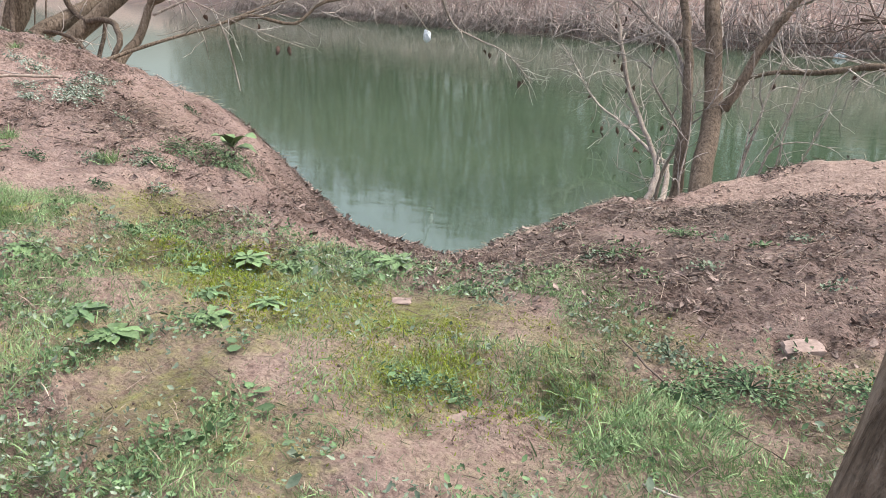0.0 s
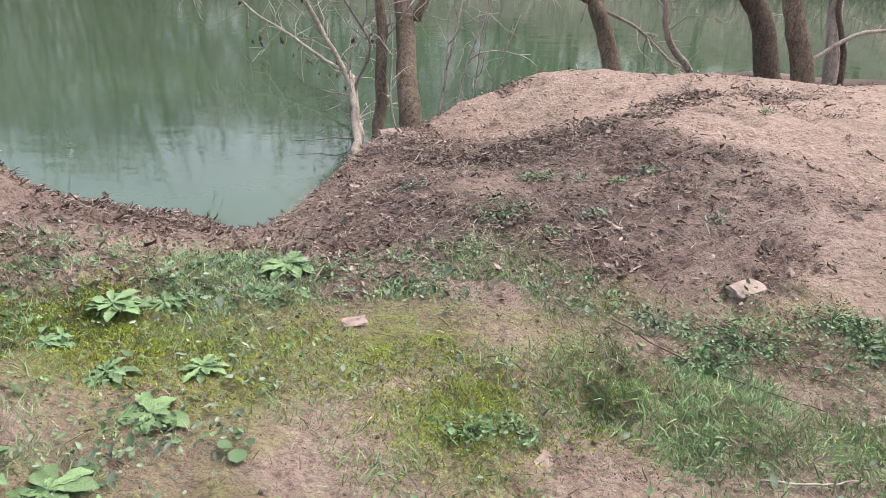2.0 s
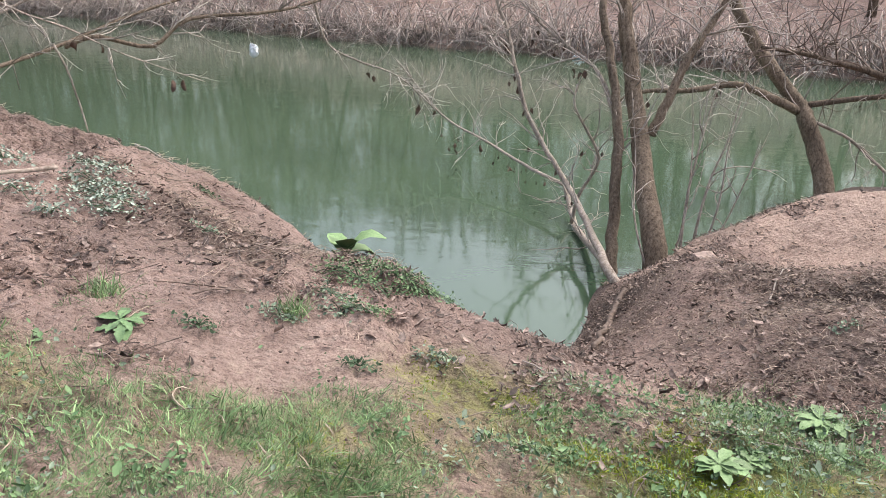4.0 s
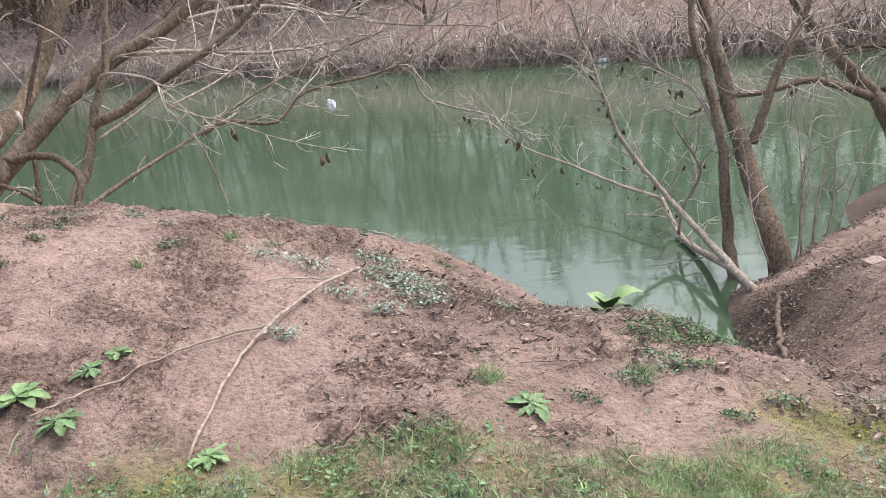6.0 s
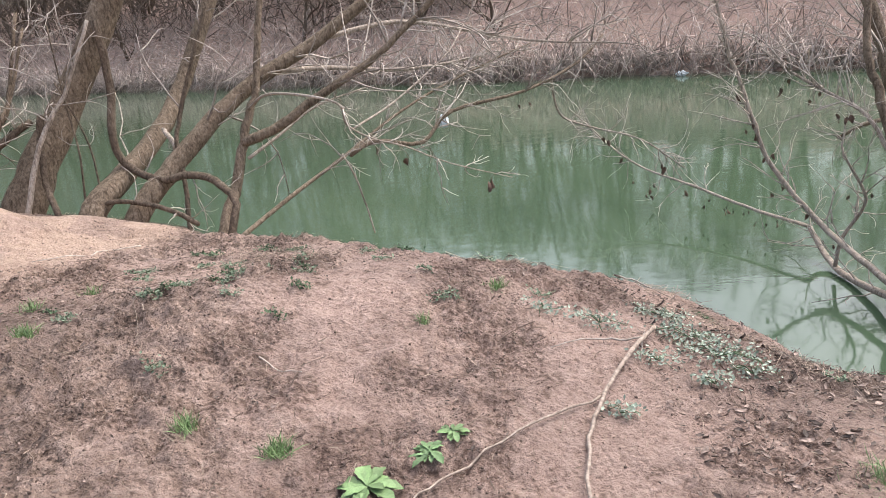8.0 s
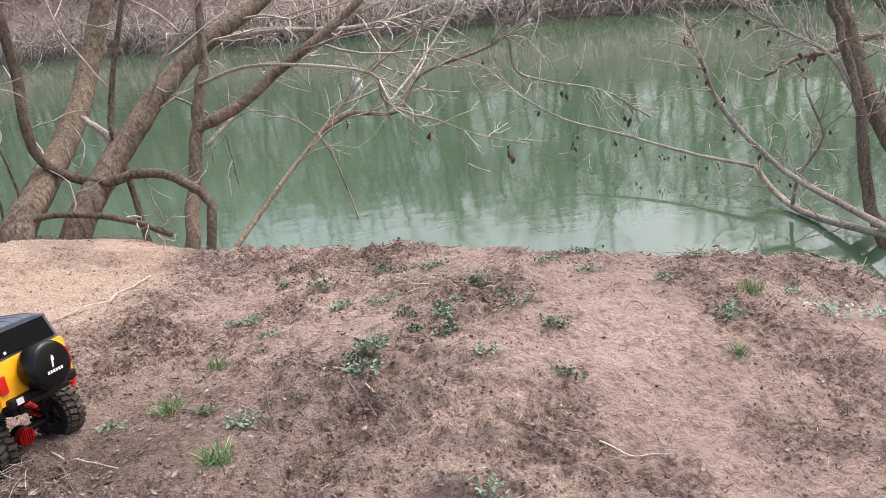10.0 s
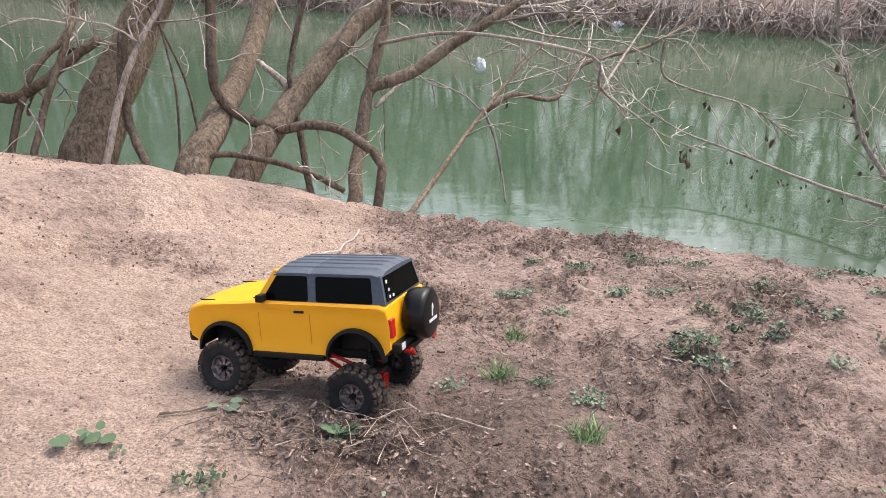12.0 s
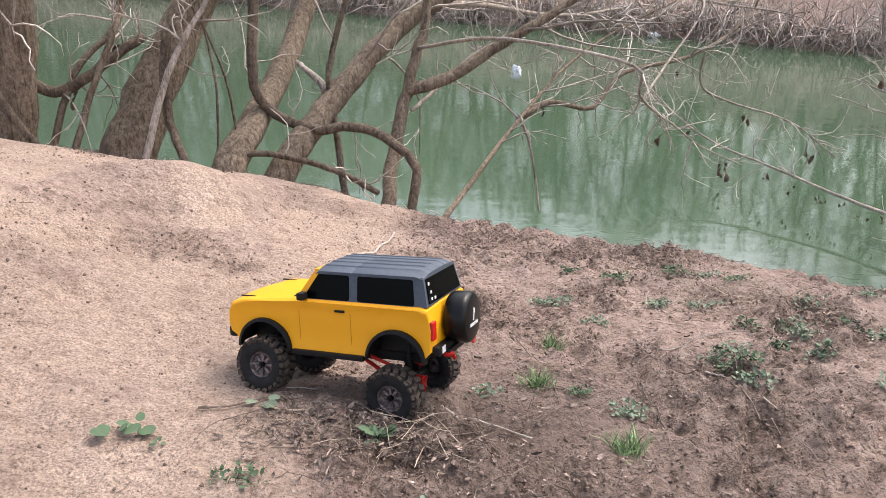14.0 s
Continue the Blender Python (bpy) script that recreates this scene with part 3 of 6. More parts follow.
# the clump of stems that stands at the foot of the gully
tree("grey-brown multi-stemmed riverside tree with bare drooping branches", 3, [
    ("trunk", up_from([(0.13, 4.38, -1.35)] + [(0.10, 4.50, -0.92), (0.08, 4.75, -0.64), (0.08, 5.10, -0.36), (0.06, 5.35, -0.04), (0.01, 5.50, 0.30), (-0.04, 5.60, 0.61), (-0.07, 5.70, 0.83)], (-0.15, 0.2, 1), 2.4, 3, 0.2, 1), 0.095, 0.035, BARK),
    ("stem", up_from([(-0.17, 4.55, -1.4)] + [(-0.16, 4.70, -1.14), (-0.13, 4.95, -0.89), (-0.12, 5.10, -0.46), (-0.12, 5.20, -0.11), (-0.16, 5.30, 0.23), (-0.23, 5.40, 0.53), (-0.26, 5.50, 0.83)], (-0.1, 0.1, 1), 2.0, 3, 0.2, 2), 0.056, 0.018, BARK),
    ("limb", up_from([(0.16, 5.22, -0.20), (0.28, 5.30, 0.06), (0.43, 5.40, 0.37), (0.60, 5.50, 0.63), (0.74, 5.60, 0.85)], (0.5, 0.2, 1), 1.6, 3, 0.2, 3), 0.042, 0.014, BARK),
    ("leaning_stem", up_from([(-0.22, 3.85, -1.15)] + [(-0.29, 4.05, -1.00), (-0.32, 4.60, -0.92), (-0.34, 5.20, -0.88), (-0.38, 5.70, -0.80), (-0.56, 6.00, -0.54), (-0.76, 6.20, -0.21), (-0.88, 6.30, 0.19), (-0.98, 6.40, 0.54), (-1.07, 6.40, 0.78)], (-0.2, 0.1, 1), 1.2, 2, 0.2, 4), 0.034, 0.012, BARK_PALE),
    ("branch", [(-0.35, 6.20, -0.90), (-0.63, 6.80, -0.89), (-0.81, 7.20, -0.86), (-1.13, 7.80, -0.79), (-1.47, 8.30, -0.71), (-1.73, 8.70, -0.56), (-1.94, 9.00, -0.36), (-2.26, 9.30, -0.05)], 0.026, 0.007, BARK_PALE),
    ("branch", [(-0.13, 5.20, -0.09), (-0.27, 5.40, 0.26), (-0.49, 5.60, 0.44), (-0.68, 5.80, 0.58), (-0.90, 6.00, 0.80)], 0.026, 0.008, BARK_PALE),
    ("leaning_stem", [(-0.22, 3.9, -1.12)] + [(-0.33, 4.15, -0.93), (-0.28, 5.00, -1.09), (-0.31, 5.60, -1.14), (-0.32, 6.00, -1.05), (-0.35, 6.20, -0.90)], 0.036, 0.024, BARK_PALE),
    ("branch", [(-0.36, 5.60, -1.09), (-0.31, 5.60, -0.82), (-0.19, 5.50, -0.51), (-0.26, 5.45, -0.31), (-0.44, 5.40, -0.02), (-0.44, 5.40, 0.17)], 0.016, 0.006, BARK_PALE),
    ("shoot", [(0.30, 4.5, -1.1), (0.36, 4.7, -0.55), (0.48, 4.85, 0.0), (0.62, 5.0, 0.5)], 0.012, 0.004, BARK_PALE),
    ("shoot", [(0.36, 4.5, -1.1), (0.50, 4.7, -0.50), (0.66, 4.8, -0.05), (0.75, 4.9, 0.45)], 0.012, 0.004, BARK_PALE),
    ("shoot", [(0.42, 4.5, -1.1), (0.57, 4.6, -0.60), (0.64, 4.75, -0.15), (0.80, 4.8, 0.35)], 0.010, 0.003, BARK_PALE),
    ("shoot", [(0.48, 4.5, -1.1), (0.72, 4.65, -0.55), (0.90, 4.7, -0.05)], 0.010, 0.003, BARK_PALE),
    ("shoot", [(0.22, 4.45, -1.1), (0.33, 4.6, -0.65), (0.38, 4.8, -0.2), (0.34, 4.9, 0.3)], 0.010, 0.003, BARK_PALE),
    ("shoot", [(0.05, 4.4, -1.1), (-0.06, 4.55, -0.7), (-0.04, 4.8, -0.3), (-0.1, 4.9, 0.2)], 0.010, 0.003, BARK_PALE),
], [(0, 34, 0.9, 0.0), (1, 26, 0.7, 0.0), (2, 26, 0.7, 0.0), (3, 34, 0.6, 0.1), (4, 20, 0.5, 0.08), (5, 22, 0.6, 0.05), (6, 8, 0.5, 0.0), (7, 10, 0.5, 0), (8, 8, 0.4, 0), (9, 8, 0.4, 0), (10, 8, 0.4, 0), (11, 8, 0.4, 0), (12, 8, 0.4, 0), (13, 8, 0.4, 0)],
    BARK, TWIG, [(4, 0.57, 0.22, 2), (4, 0.60, 0.30, 2), (4, 0.66, 0.25, 1), (4, 0.30, 0.10, 3), (4, 0.22, 0.12, 2), (4, 0.72, 0.10, 1), (3, 0.52, 0.12, 3), (3, 0.58, 0.1, 3), (3, 0.45, 0.1, 2), (3, 0.65, 0.14, 3), (3, 0.72, 0.12, 3), (3, 0.38, 0.1, 2), (4, 0.12, 0.1, 3), (4, 0.45, 0.12, 2), (4, 0.36, 0.15, 2), (5, 0.4, 0.12, 3), (5, 0.6, 0.1, 2), (5, 0.8, 0.12, 2), (7, 0.6, 0.1, 2)])

# behind the sandy hump
tree("grey bare tree forking low above the sandy hump", 5, [
    ("trunk", up_from([(2.36, 6.6, -1.35)] + [(2.37, 6.70, -1.00), (2.33, 6.90, -0.66), (2.21, 7.00, -0.36), (2.16, 7.10, -0.23), (1.88, 7.20, 0.10), (1.66, 7.30, 0.40), (1.47, 7.40, 0.72)], (-0.5, 0.2, 1), 2.6, 3, 0.2, 5), 0.105, 0.04, BARK),
    ("limb", [(2.11, 7.05, -0.26), (1.78, 7.00, -0.12), (1.38, 6.90, 0.01), (0.90, 6.80, -0.05), (0.45, 6.80, -0.07), (0.15, 6.90, -0.22)], 0.05, 0.014, BARK),
    ("limb", up_from([(2.17, 7.10, -0.22), (2.59, 7.00, -0.13), (2.91, 6.90, -0.07)], (1, 0, 0.15), 1.2, 3, 0.1, 15), 0.034, 0.016, BARK_DARK),
    ("branch", [(2.28, 7.00, -0.36), (2.62, 6.90, -0.51), (2.90, 6.80, -0.74), (3.06, 6.70, -0.89)], 0.024, 0.012, BARK_PALE),
], [(0, 20, 0.9, 0), (1, 22, 0.7, 0.1), (2, 22, 0.6, 0.15), (3, 10, 0.5, 0.1)], BARK, TWIG, [(1, 0.5, 0.1, 2), (2, 0.3, 0.1, 2), (1, 0.8, 0.12, 2)])
tree("dark bare riverside tree leaning behind the hump", 6, [
    ("trunk", up_from([(3.52, 5.60, -1.0), (3.47, 5.60, -0.69), (3.38, 5.80, -0.20), (3.19, 5.90, 0.08)], (-0.5, 0.2, 1), 3, 3, 0.2, 6), 0.13, 0.04, BARK_DARK),
    ("limb", up_from([(3.3, 5.85, -0.05), (2.9, 5.8, 0.15), (2.4, 5.7, 0.2)], (-1, 0, 0.2), 1.4, 3, 0.3, 7), 0.05, 0.012, BARK_DARK),
], [(0, 22, 0.9, 0), (1, 22, 0.7, 0.1)], BARK_DARK, TWIG_BROWN)
tree("brown bare riverside tree with straight trunk", 7, [
    ("trunk", up_from([(3.6, 5.20, -1.0), (3.56, 5.20, -0.61), (3.42, 5.30, -0.12), (3.37, 5.40, 0.15)], (0.1, 0.2, 1), 3.4, 3, 0.2, 8), 0.112, 0.035, BARK),
    ("limb", up_from([(3.40, 5.32, 0.0), (3.7, 5.5, 0.35), (4.0, 5.6, 0.7)], (0.6, 0, 1), 1.6, 3, 0.3, 9), 0.045, 0.012, BARK),
    ("branch", up_from([(3.55, 5.2, -0.5), (4.0, 5.3, -0.25), (4.5, 5.4, -0.2)], (1, 0, 0.2), 1.0, 3, 0.3, 10), 0.025, 0.01, BARK_PALE),
], [(0, 24, 0.9, 0), (1, 18, 0.7, 0.1), (2, 14, 0.6, 0.05)], BARK, TWIG)
tree("slender pale bare sapling at the water's edge", 8, [
    ("trunk", up_from([(2.9, 5.9, -1.05), (2.88, 6.00, -0.74), (2.63, 6.00, -0.47), (2.54, 6.00, -0.11), (2.52, 6.00, 0.04)], (0, 0.1, 1), 1.6, 3, 0.2, 11), 0.04, 0.01, BARK_PALE),
    ("stem", up_from([(4.6, 6.3, -1.1), (4.57, 6.40, -0.64), (4.51, 6.50, 0.04)], (0, 0, 1), 2.0, 3, 0.2, 12), 0.085, 0.03, BARK_PALE),
    ("stem", up_from([(3.95, 5.2, -0.95), (3.95, 5.3, -0.4), (3.85, 5.4, -0.05), (3.95, 5.5, 0.2)], (0.1, 0, 1), 1.2, 3, 0.3, 13), 0.03, 0.01, BARK_DARK),
], [(0, 16, 0.5, 0), (1, 18, 0.8, 0), (2, 14, 0.6, 0)], BARK_PALE, TWIG)

# the leaning group behind the sand mound
tree("thick upright grey-brown tree on the sand mound", 21, [
    ("trunk", up_from([(-7.30, 4.20, 0.05), (-7.26, 4.20, 0.39), (-7.18, 4.20, 0.79), (-7.12, 4.20, 1.16)], (0.1, 0.1, 1), 3.4, 3, 0.15, 21), 0.125, 0.05, BARK),
    ("limb", [(-7.14, 4.25, 0.74), (-7.03, 4.28, 0.68), (-6.87, 4.30, 0.75), (-6.74, 4.40, 0.85), (-6.60, 4.50, 0.95)], 0.032, 0.026, BARK_DARK),
    ("vine", [(-7.22, 4.08, 1.2), (-7.24, 4.07, 0.8), (-7.14, 4.05, 0.55), (-6.98, 4.02, 0.36), (-6.9, 4.0, 0.2)], 0.022, 0.02, BARK_DARK),
    ("stem", [(-7.10, 4.20, 0.30), (-6.92, 4.30, 0.78), (-6.75, 4.40, 0.97), (-6.70, 4.50, 1.14), (-6.6, 4.7, 1.6)], 0.021, 0.010, BARK),
    ("stem", [(-6.95, 4.10, 0.30), (-6.82, 4.20, 0.68), (-6.69, 4.30, 0.99), (-6.65, 4.40, 1.15), (-6.5, 4.5, 1.7)], 0.02, 0.012, BARK),
], [(0, 18, 0.9, 0), (1, 8, 0.4, 0.1), (3, 12, 0.5, 0), (4, 12, 0.5, 0)], BARK, TWIG, [(1, 0.5, 0.1, 2), (3, 0.5, 0.1, 2)])
tree("thick leaning grey-brown trunk behind the sand mound", 22, [
    ("trunk", up_from([(-6.80, 4.25, 0.0), (-6.69, 4.30, 0.35), (-6.54, 4.50, 0.71), (-6.34, 4.70, 1.13)], (0.45, 0.35, 1), 3.2, 3, 0.12, 22), 0.165, 0.06, BARK),
    ("vine", [(-6.42, 4.35, 1.0), (-6.45, 4.30, 0.80), (-6.43, 4.25, 0.68), (-6.42, 4.20, 0.53), (-6.33, 4.10, 0.30)], 0.026, 0.023, BARK_DARK),
    ("stem", [(-6.58, 4.08, 0.25), (-6.43, 4.20, 0.74), (-6.31, 4.30, 0.99), (-6.21, 4.40, 1.16), (-6.0, 4.5, 1.6)], 0.021, 0.012, BARK_PALE),
    ("stem", [(-6.2, 4.2, 0.2), (-6.18, 4.3, 0.7), (-6.25, 4.4, 1.1), (-6.3, 4.5, 1.6)], 0.008, 0.005, BARK_DARK),
    ("stem", [(-6.05, 4.2, 0.2), (-6.15, 4.4, 0.75), (-6.35, 4.5, 1.2)], 0.009, 0.006, BARK_DARK),
], [(0, 18, 0.9, 0), (2, 12, 0.5, 0), (3, 8, 0.3, 0), (4, 8, 0.3, 0)], BARK, TWIG)
tree("leaning brown tree wound about by a looping vine", 23, [
    ("trunk", up_from([(-6.18, 4.1, 0.0), (-6.11, 4.20, 0.32), (-6.02, 4.50, 0.47), (-5.91, 5.00, 0.70), (-5.77, 5.40, 1.07)], (0.3, 0.4, 1), 3.0, 3, 0.12, 23), 0.10, 0.04, BARK),
    ("vine", [(-6.00, 4.60, 1.6), (-6.00, 4.60, 1.14), (-6.01, 4.50, 0.81), (-6.00, 4.50, 0.64), (-5.89, 4.50, 0.51), (-5.66, 4.40, 0.45), (-5.49, 4.40, 0.47), (-5.33, 4.40, 0.44), (-5.20, 4.30, 0.38), (-5.09, 4.20, 0.27), (-5.14, 4.00, -0.05)], 0.030, 0.028, BARK_DARK),
    ("vine", [(-6.26, 4.18, 0.22), (-6.01, 4.20, 0.36), (-5.71, 4.20, 0.32), (-5.48, 4.10, 0.27), (-5.30, 4.00, 0.20)], 0.02, 0.018, BARK_DARK),
    ("branch", [(-5.81, 4.90, 0.75), (-5.70, 4.75, 0.70), (-5.61, 4.60, 0.64)], 0.02, 0.02, BARK_PALE),
], [(0, 22, 0.9, 0), (1, 8, 0.4, 0), (2, 10, 0.4, 0.05)], BARK, TWIG)
tree("mottled leaning trunk reaching over the water", 24, [
    ("trunk", up_from([(-5.98, 4.2, -0.05), (-5.85, 4.30, 0.24), (-5.66, 4.50, 0.47), (-5.47, 4.70, 0.69), (-5.26, 4.90, 0.89), (-4.98, 5.10, 1.08), (-4.55, 5.3, 1.3)], (1.0, 0.4, 0.75), 2.6, 3, 0.15, 24), 0.09, 0.03, BARK),
    ("stem", [(-5.48, 4.25, 0.0), (-5.55, 4.50, 0.39), (-5.59, 4.60, 0.67), (-5.57, 4.70, 0.85), (-5.49, 4.80, 1.13), (-5.3, 4.9, 1.6)], 0.021, 0.016, BARK_DARK),
    ("branch", up_from([(-5.0, 5.1, 1.08), (-4.6, 5.5, 1.05), (-4.1, 5.9, 0.95)], (1, 0.4, -0.15), 1.2, 3, 0.2, 25), 0.03, 0.008, BARK_PALE),
    ("branch", up_from([(-4.6, 5.3, 1.28), (-4.0, 5.8, 1.35), (-3.4, 6.2, 1.2)], (1, 0.3, -0.3), 1.2, 3, 0.2, 26), 0.028, 0.007, BARK_PALE),
], [(0, 30, 0.9, 0.1), (1, 8, 0.5, 0), (2, 11, 0.7, 0.1), (3, 11, 0.7, 0.12)], BARK, TWIG)
tree("slim grey tree with one long branch over the river", 25, [
    ("trunk", up_from([(-5.28, 4.2, -0.15), (-5.25, 4.30, 0.07), (-5.20, 4.60, 0.33), (-5.13, 4.70, 0.62), (-5.06, 4.80, 0.84), (-5.01, 4.90, 1.03)], (0.1, 0.2, 1), 1.8, 3, 0.15, 27), 0.05, 0.015, BARK),
    ("limb", up_from([(-5.13, 4.70, 0.62), (-4.89, 4.70, 0.69), (-4.61, 4.80, 0.85), (-4.32, 4.90, 1.00), (-4.09, 5.00, 1.13)], (0.8, 0.3, 0.5), 1.6, 3, 0.15, 28), 0.042, 0.014, BARK),
    ("branch", [(-5.05, 3.60, 0.08), (-4.72, 4.20, 0.27), (-4.41, 4.80, 0.42), (-4.00, 5.40, 0.65), (-3.45, 6.00, 0.85), (-2.85, 6.50, 1.02)], 0.015, 0.006, BARK),
    ("branch", [(-4.37, 4.88, 0.42), (-4.17, 5.00, 0.49), (-3.83, 5.20, 0.41), (-3.59, 5.40, 0.61), (-2.96, 5.80, 0.67), (-2.46, 6.20, 0.83), (-2.18, 6.50, 1.03)], 0.018, 0.008, BARK),
    ("branch", [(-2.71, 6.10, 0.76), (-2.63, 6.30, 0.37), (-2.36, 6.30, 0.22), (-1.95, 6.00, 0.12), (-1.61, 5.80, -0.13)], 0.011, 0.005, BARK_PALE),
    ("branch", [(-4.41, 4.80, 0.45), (-4.33, 4.8, 0.25), (-4.27, 4.8, -0.02), (-4.24, 4.8, -0.2)], 0.008, 0.005, BARK_PALE),
    ("branch", [(-5.1, 4.68, 0.5), (-4.9, 4.9, 0.62), (-4.65, 5.2, 0.78), (-4.3, 5.6, 0.85)], 0.012, 0.005, BARK_PALE),
    ("branch", [(-5.06, 4.78, 0.86), (-4.75, 4.2, 1.00), (-4.45, 3.85, 1.02), (-4.12, 3.5, 0.98), (-4.08, 3.5, 0.85), (-3.95, 3.6, 0.74), (-3.79, 3.8, 0.64), (-3.54, 4.0, 0.47), (-3.14, 4.3, 0.27)], 0.009, 0.003, BARK_PALE),
    ("branch", [(-4.06, 3.52, 0.82), (-3.83, 3.9, 0.92), (-3.52, 4.3, 1.14), (-3.42, 4.6, 1.27), (-3.26, 5.0, 1.52)], 0.006, 0.003, BARK_PALE),
    ("branch", [(-3.45, 6.00, 0.85), (-3.55, 6.7, 0.72), (-3.66, 7.5, 0.45), (-3.84, 8.32, 0.17), (-4.05, 8.95, 0.02)], 0.008, 0.003, BARK_PALE),
], [(0, 14, 0.6, 0), (1, 13, 0.8, 0.05), (2, 18, 0.6, 0.12), (3, 15, 0.55, 0.1), (4, 9, 0.4, 0.1), (6, 9, 0.5, 0.1), (7, 10, 0.35, 0.1), (8, 8, 0.35, 0.05)], BARK, TWIG, [(7, 0.97, 0.04, 2), (7, 0.8, 0.05, 1), (2, 0.5, 0.1, 2), (3, 0.7, 0.12, 2), (4, 0.6, 0.1, 2), (4, 0.9, 0.1, 2)])
# the stem close to where the walk begins
tree("rough grey-brown tree trunk beside the path", 31, [
    ("trunk", up_from([(0.562, -1.03, -0.2), (0.582, -1.00, 0.05), (0.616, -0.90, 0.50), (0.66, -0.78, 0.85)], (0.15, 0.3, 1), 2.4, 3, 0.08, 31), 0.066, 0.045, BARK),
    ("limb", up_from([(0.80, -0.35, 2.05), (1.05, -0.15, 2.5), (1.2, 0.0, 2.9)], (0.4, 0.2, 1), 1.6, 3, 0.2, 32), 0.032, 0.010, BARK),
    ("limb", up_from([(0.78, -0.40, 1.95), (0.62, -0.55, 2.45), (0.45, -0.8, 2.9)], (-0.3, -0.3, 1), 1.5, 3, 0.2, 33), 0.030, 0.010, BARK),
], [(1, 10, 0.6, 0), (2, 10, 0.6, 0)], BARK)


# ---- the far bank ----
def far_place(rng, lo, hi, x0=-46, x1=22):
    for _ in range(3000):
        x, y = rng.uniform(x0, x1), rng.uniform(6, 62)
        if lo <= float(far_side(x, y)) <= hi:
            return x, y
    return 0.0, 24.0


def build_far_woods():
    rng = random.Random(77)
    store = ([], [])
    for n in range(200):
        x, y = far_place(rng, 2.0 if n < 14 else 6.5, 6 if n < 14 else 16)
        z = float(height(x, y)) - 0.2
        tall, lean = (4.6 + 0.20 * float(far_side(x, y))) * rng.uniform(0.75, 1.25) * (1 + 0.7 * float(smooth_step(-x, 6, 18))), rng.uniform(-0.25, 0.25)
        path = smooth_path([(x, y, z), (x + lean * tall * 0.4, y + rng.uniform(-0.3, 0.3), z + tall * 0.4), (x + lean * tall + rng.uniform(-0.5, 0.5), y + rng.uniform(-0.5, 0.5), z + tall)], 4)
        tube(store, path, rng.uniform(0.05, 0.15), 0.03, 6)
        twig_spray(store, path, 0.08, rng, 14, 2.3, 2, 0.08, -0.04, 3, 2.3)
    ob = stored("far_woods", store, BARK_DARK)
    return tagged(ob, "bare dark winter trees on the far bank", "trees", kind="stuff")


def build_far_thicket():
    """The close undergrowth between the far trees: upright stems and slanting twigs."""
    rng = np.random.default_rng(79)
    n = 190000
    x, y = rng.uniform(-60, 26, n), rng.uniform(4, 75, n)
    s = far_side(x, y)
    keep = (s > 3.5 + 3.5 * smooth_step(x, -5, 0)) & (s < 15)
    x, y, s = x[keep], y[keep], s[keep]
    top = (2.4 + 0.22 * s) * (1 + 0.9 * smooth_step(-x, 6, 18)) * (0.75 + 0.5 * value_noise(x * 0.33, y * 0.33, 5) + 0.35 * value_noise(x * 0.9, y * 0.9, 6))
    u = rng.random(len(x)) ** 0.85
    z = height(x, y) + u * top
    m = len(x)
    tilt = rng.normal(0, 0.75, m)
    v = np.array([(1, 0, -0.5), (-0.5, 0.87, -0.5), (-0.5, -0.87, -0.5), (0.5, 0, 0.5), (-0.25, 0.43, 0.5), (-0.25, -0.43, 0.5)], float)
    f = [(0, 1, 4, 3), (1, 2, 5, 4), (2, 0, 3, 5)]
    thick = rng.uniform(0.010, 0.034, m)
    size = np.stack([thick, thick, rng.uniform(0.5, 1.7, m)], 1)
    me = scatter_mesh("far_thicket", [(v, f, np.stack([x, y, z], 1), euler_stack(tilt, rng.normal(0, 0.75, m), rng.uniform(0, 6.3, m)), size)])
    return tagged(linked("far_thicket", me, THICKET, smooth=False), "dense brown leafless undergrowth on the far bank", "thicket", kind="stuff")


def build_far_brush():
    rng = random.Random(78)
    store = ([], [])
    for n in range(6200):
        edge = n % 2 == 0
        x, y = far_place(rng, 0.05 if edge else 0.3, 0.9 if edge else 7.0, -34, 14)
        z = float(height(x, y))
        size = rng.uniform(0.6, 2.3) if not edge else rng.uniform(0.6, 1.7)
        a = rng.uniform(0, 6.28) if not edge else rng.uniform(-2.9, -0.3)
        rise = rng.choice((0.1, 0.2, 0.35, 0.65)) * size
        reach = size * rng.uniform(0.7, 1.3)
        fall = rng.uniform(0.0, 1.0) * rise + (0.4 * size if edge else 0)
        c, d = math.cos(a) * reach, math.sin(a) * reach
        p = np.array([(x, y, z - 0.05), (x + c * 0.3, y + d * 0.3, z + rise * 0.7), (x + c * 0.65, y + d * 0.65, z + rise), (x + c, y + d, max(WATER_Z + 0.01, z + rise - fall))])
        p[1:3] += np.array([[rng.gauss(0, 0.15) for _ in range(3)] for _ in range(2)])
        tube(store, p, rng.uniform(0.010, 0.030) if edge else rng.uniform(0.008, 0.022), 0.006, 3)
    ob = stored("dead_brush", store, BRUSH)
    return tagged(ob, "tangle of pale dead stems and briars on the far bank", "brush", kind="stuff")


build_far_woods()
build_far_brush()


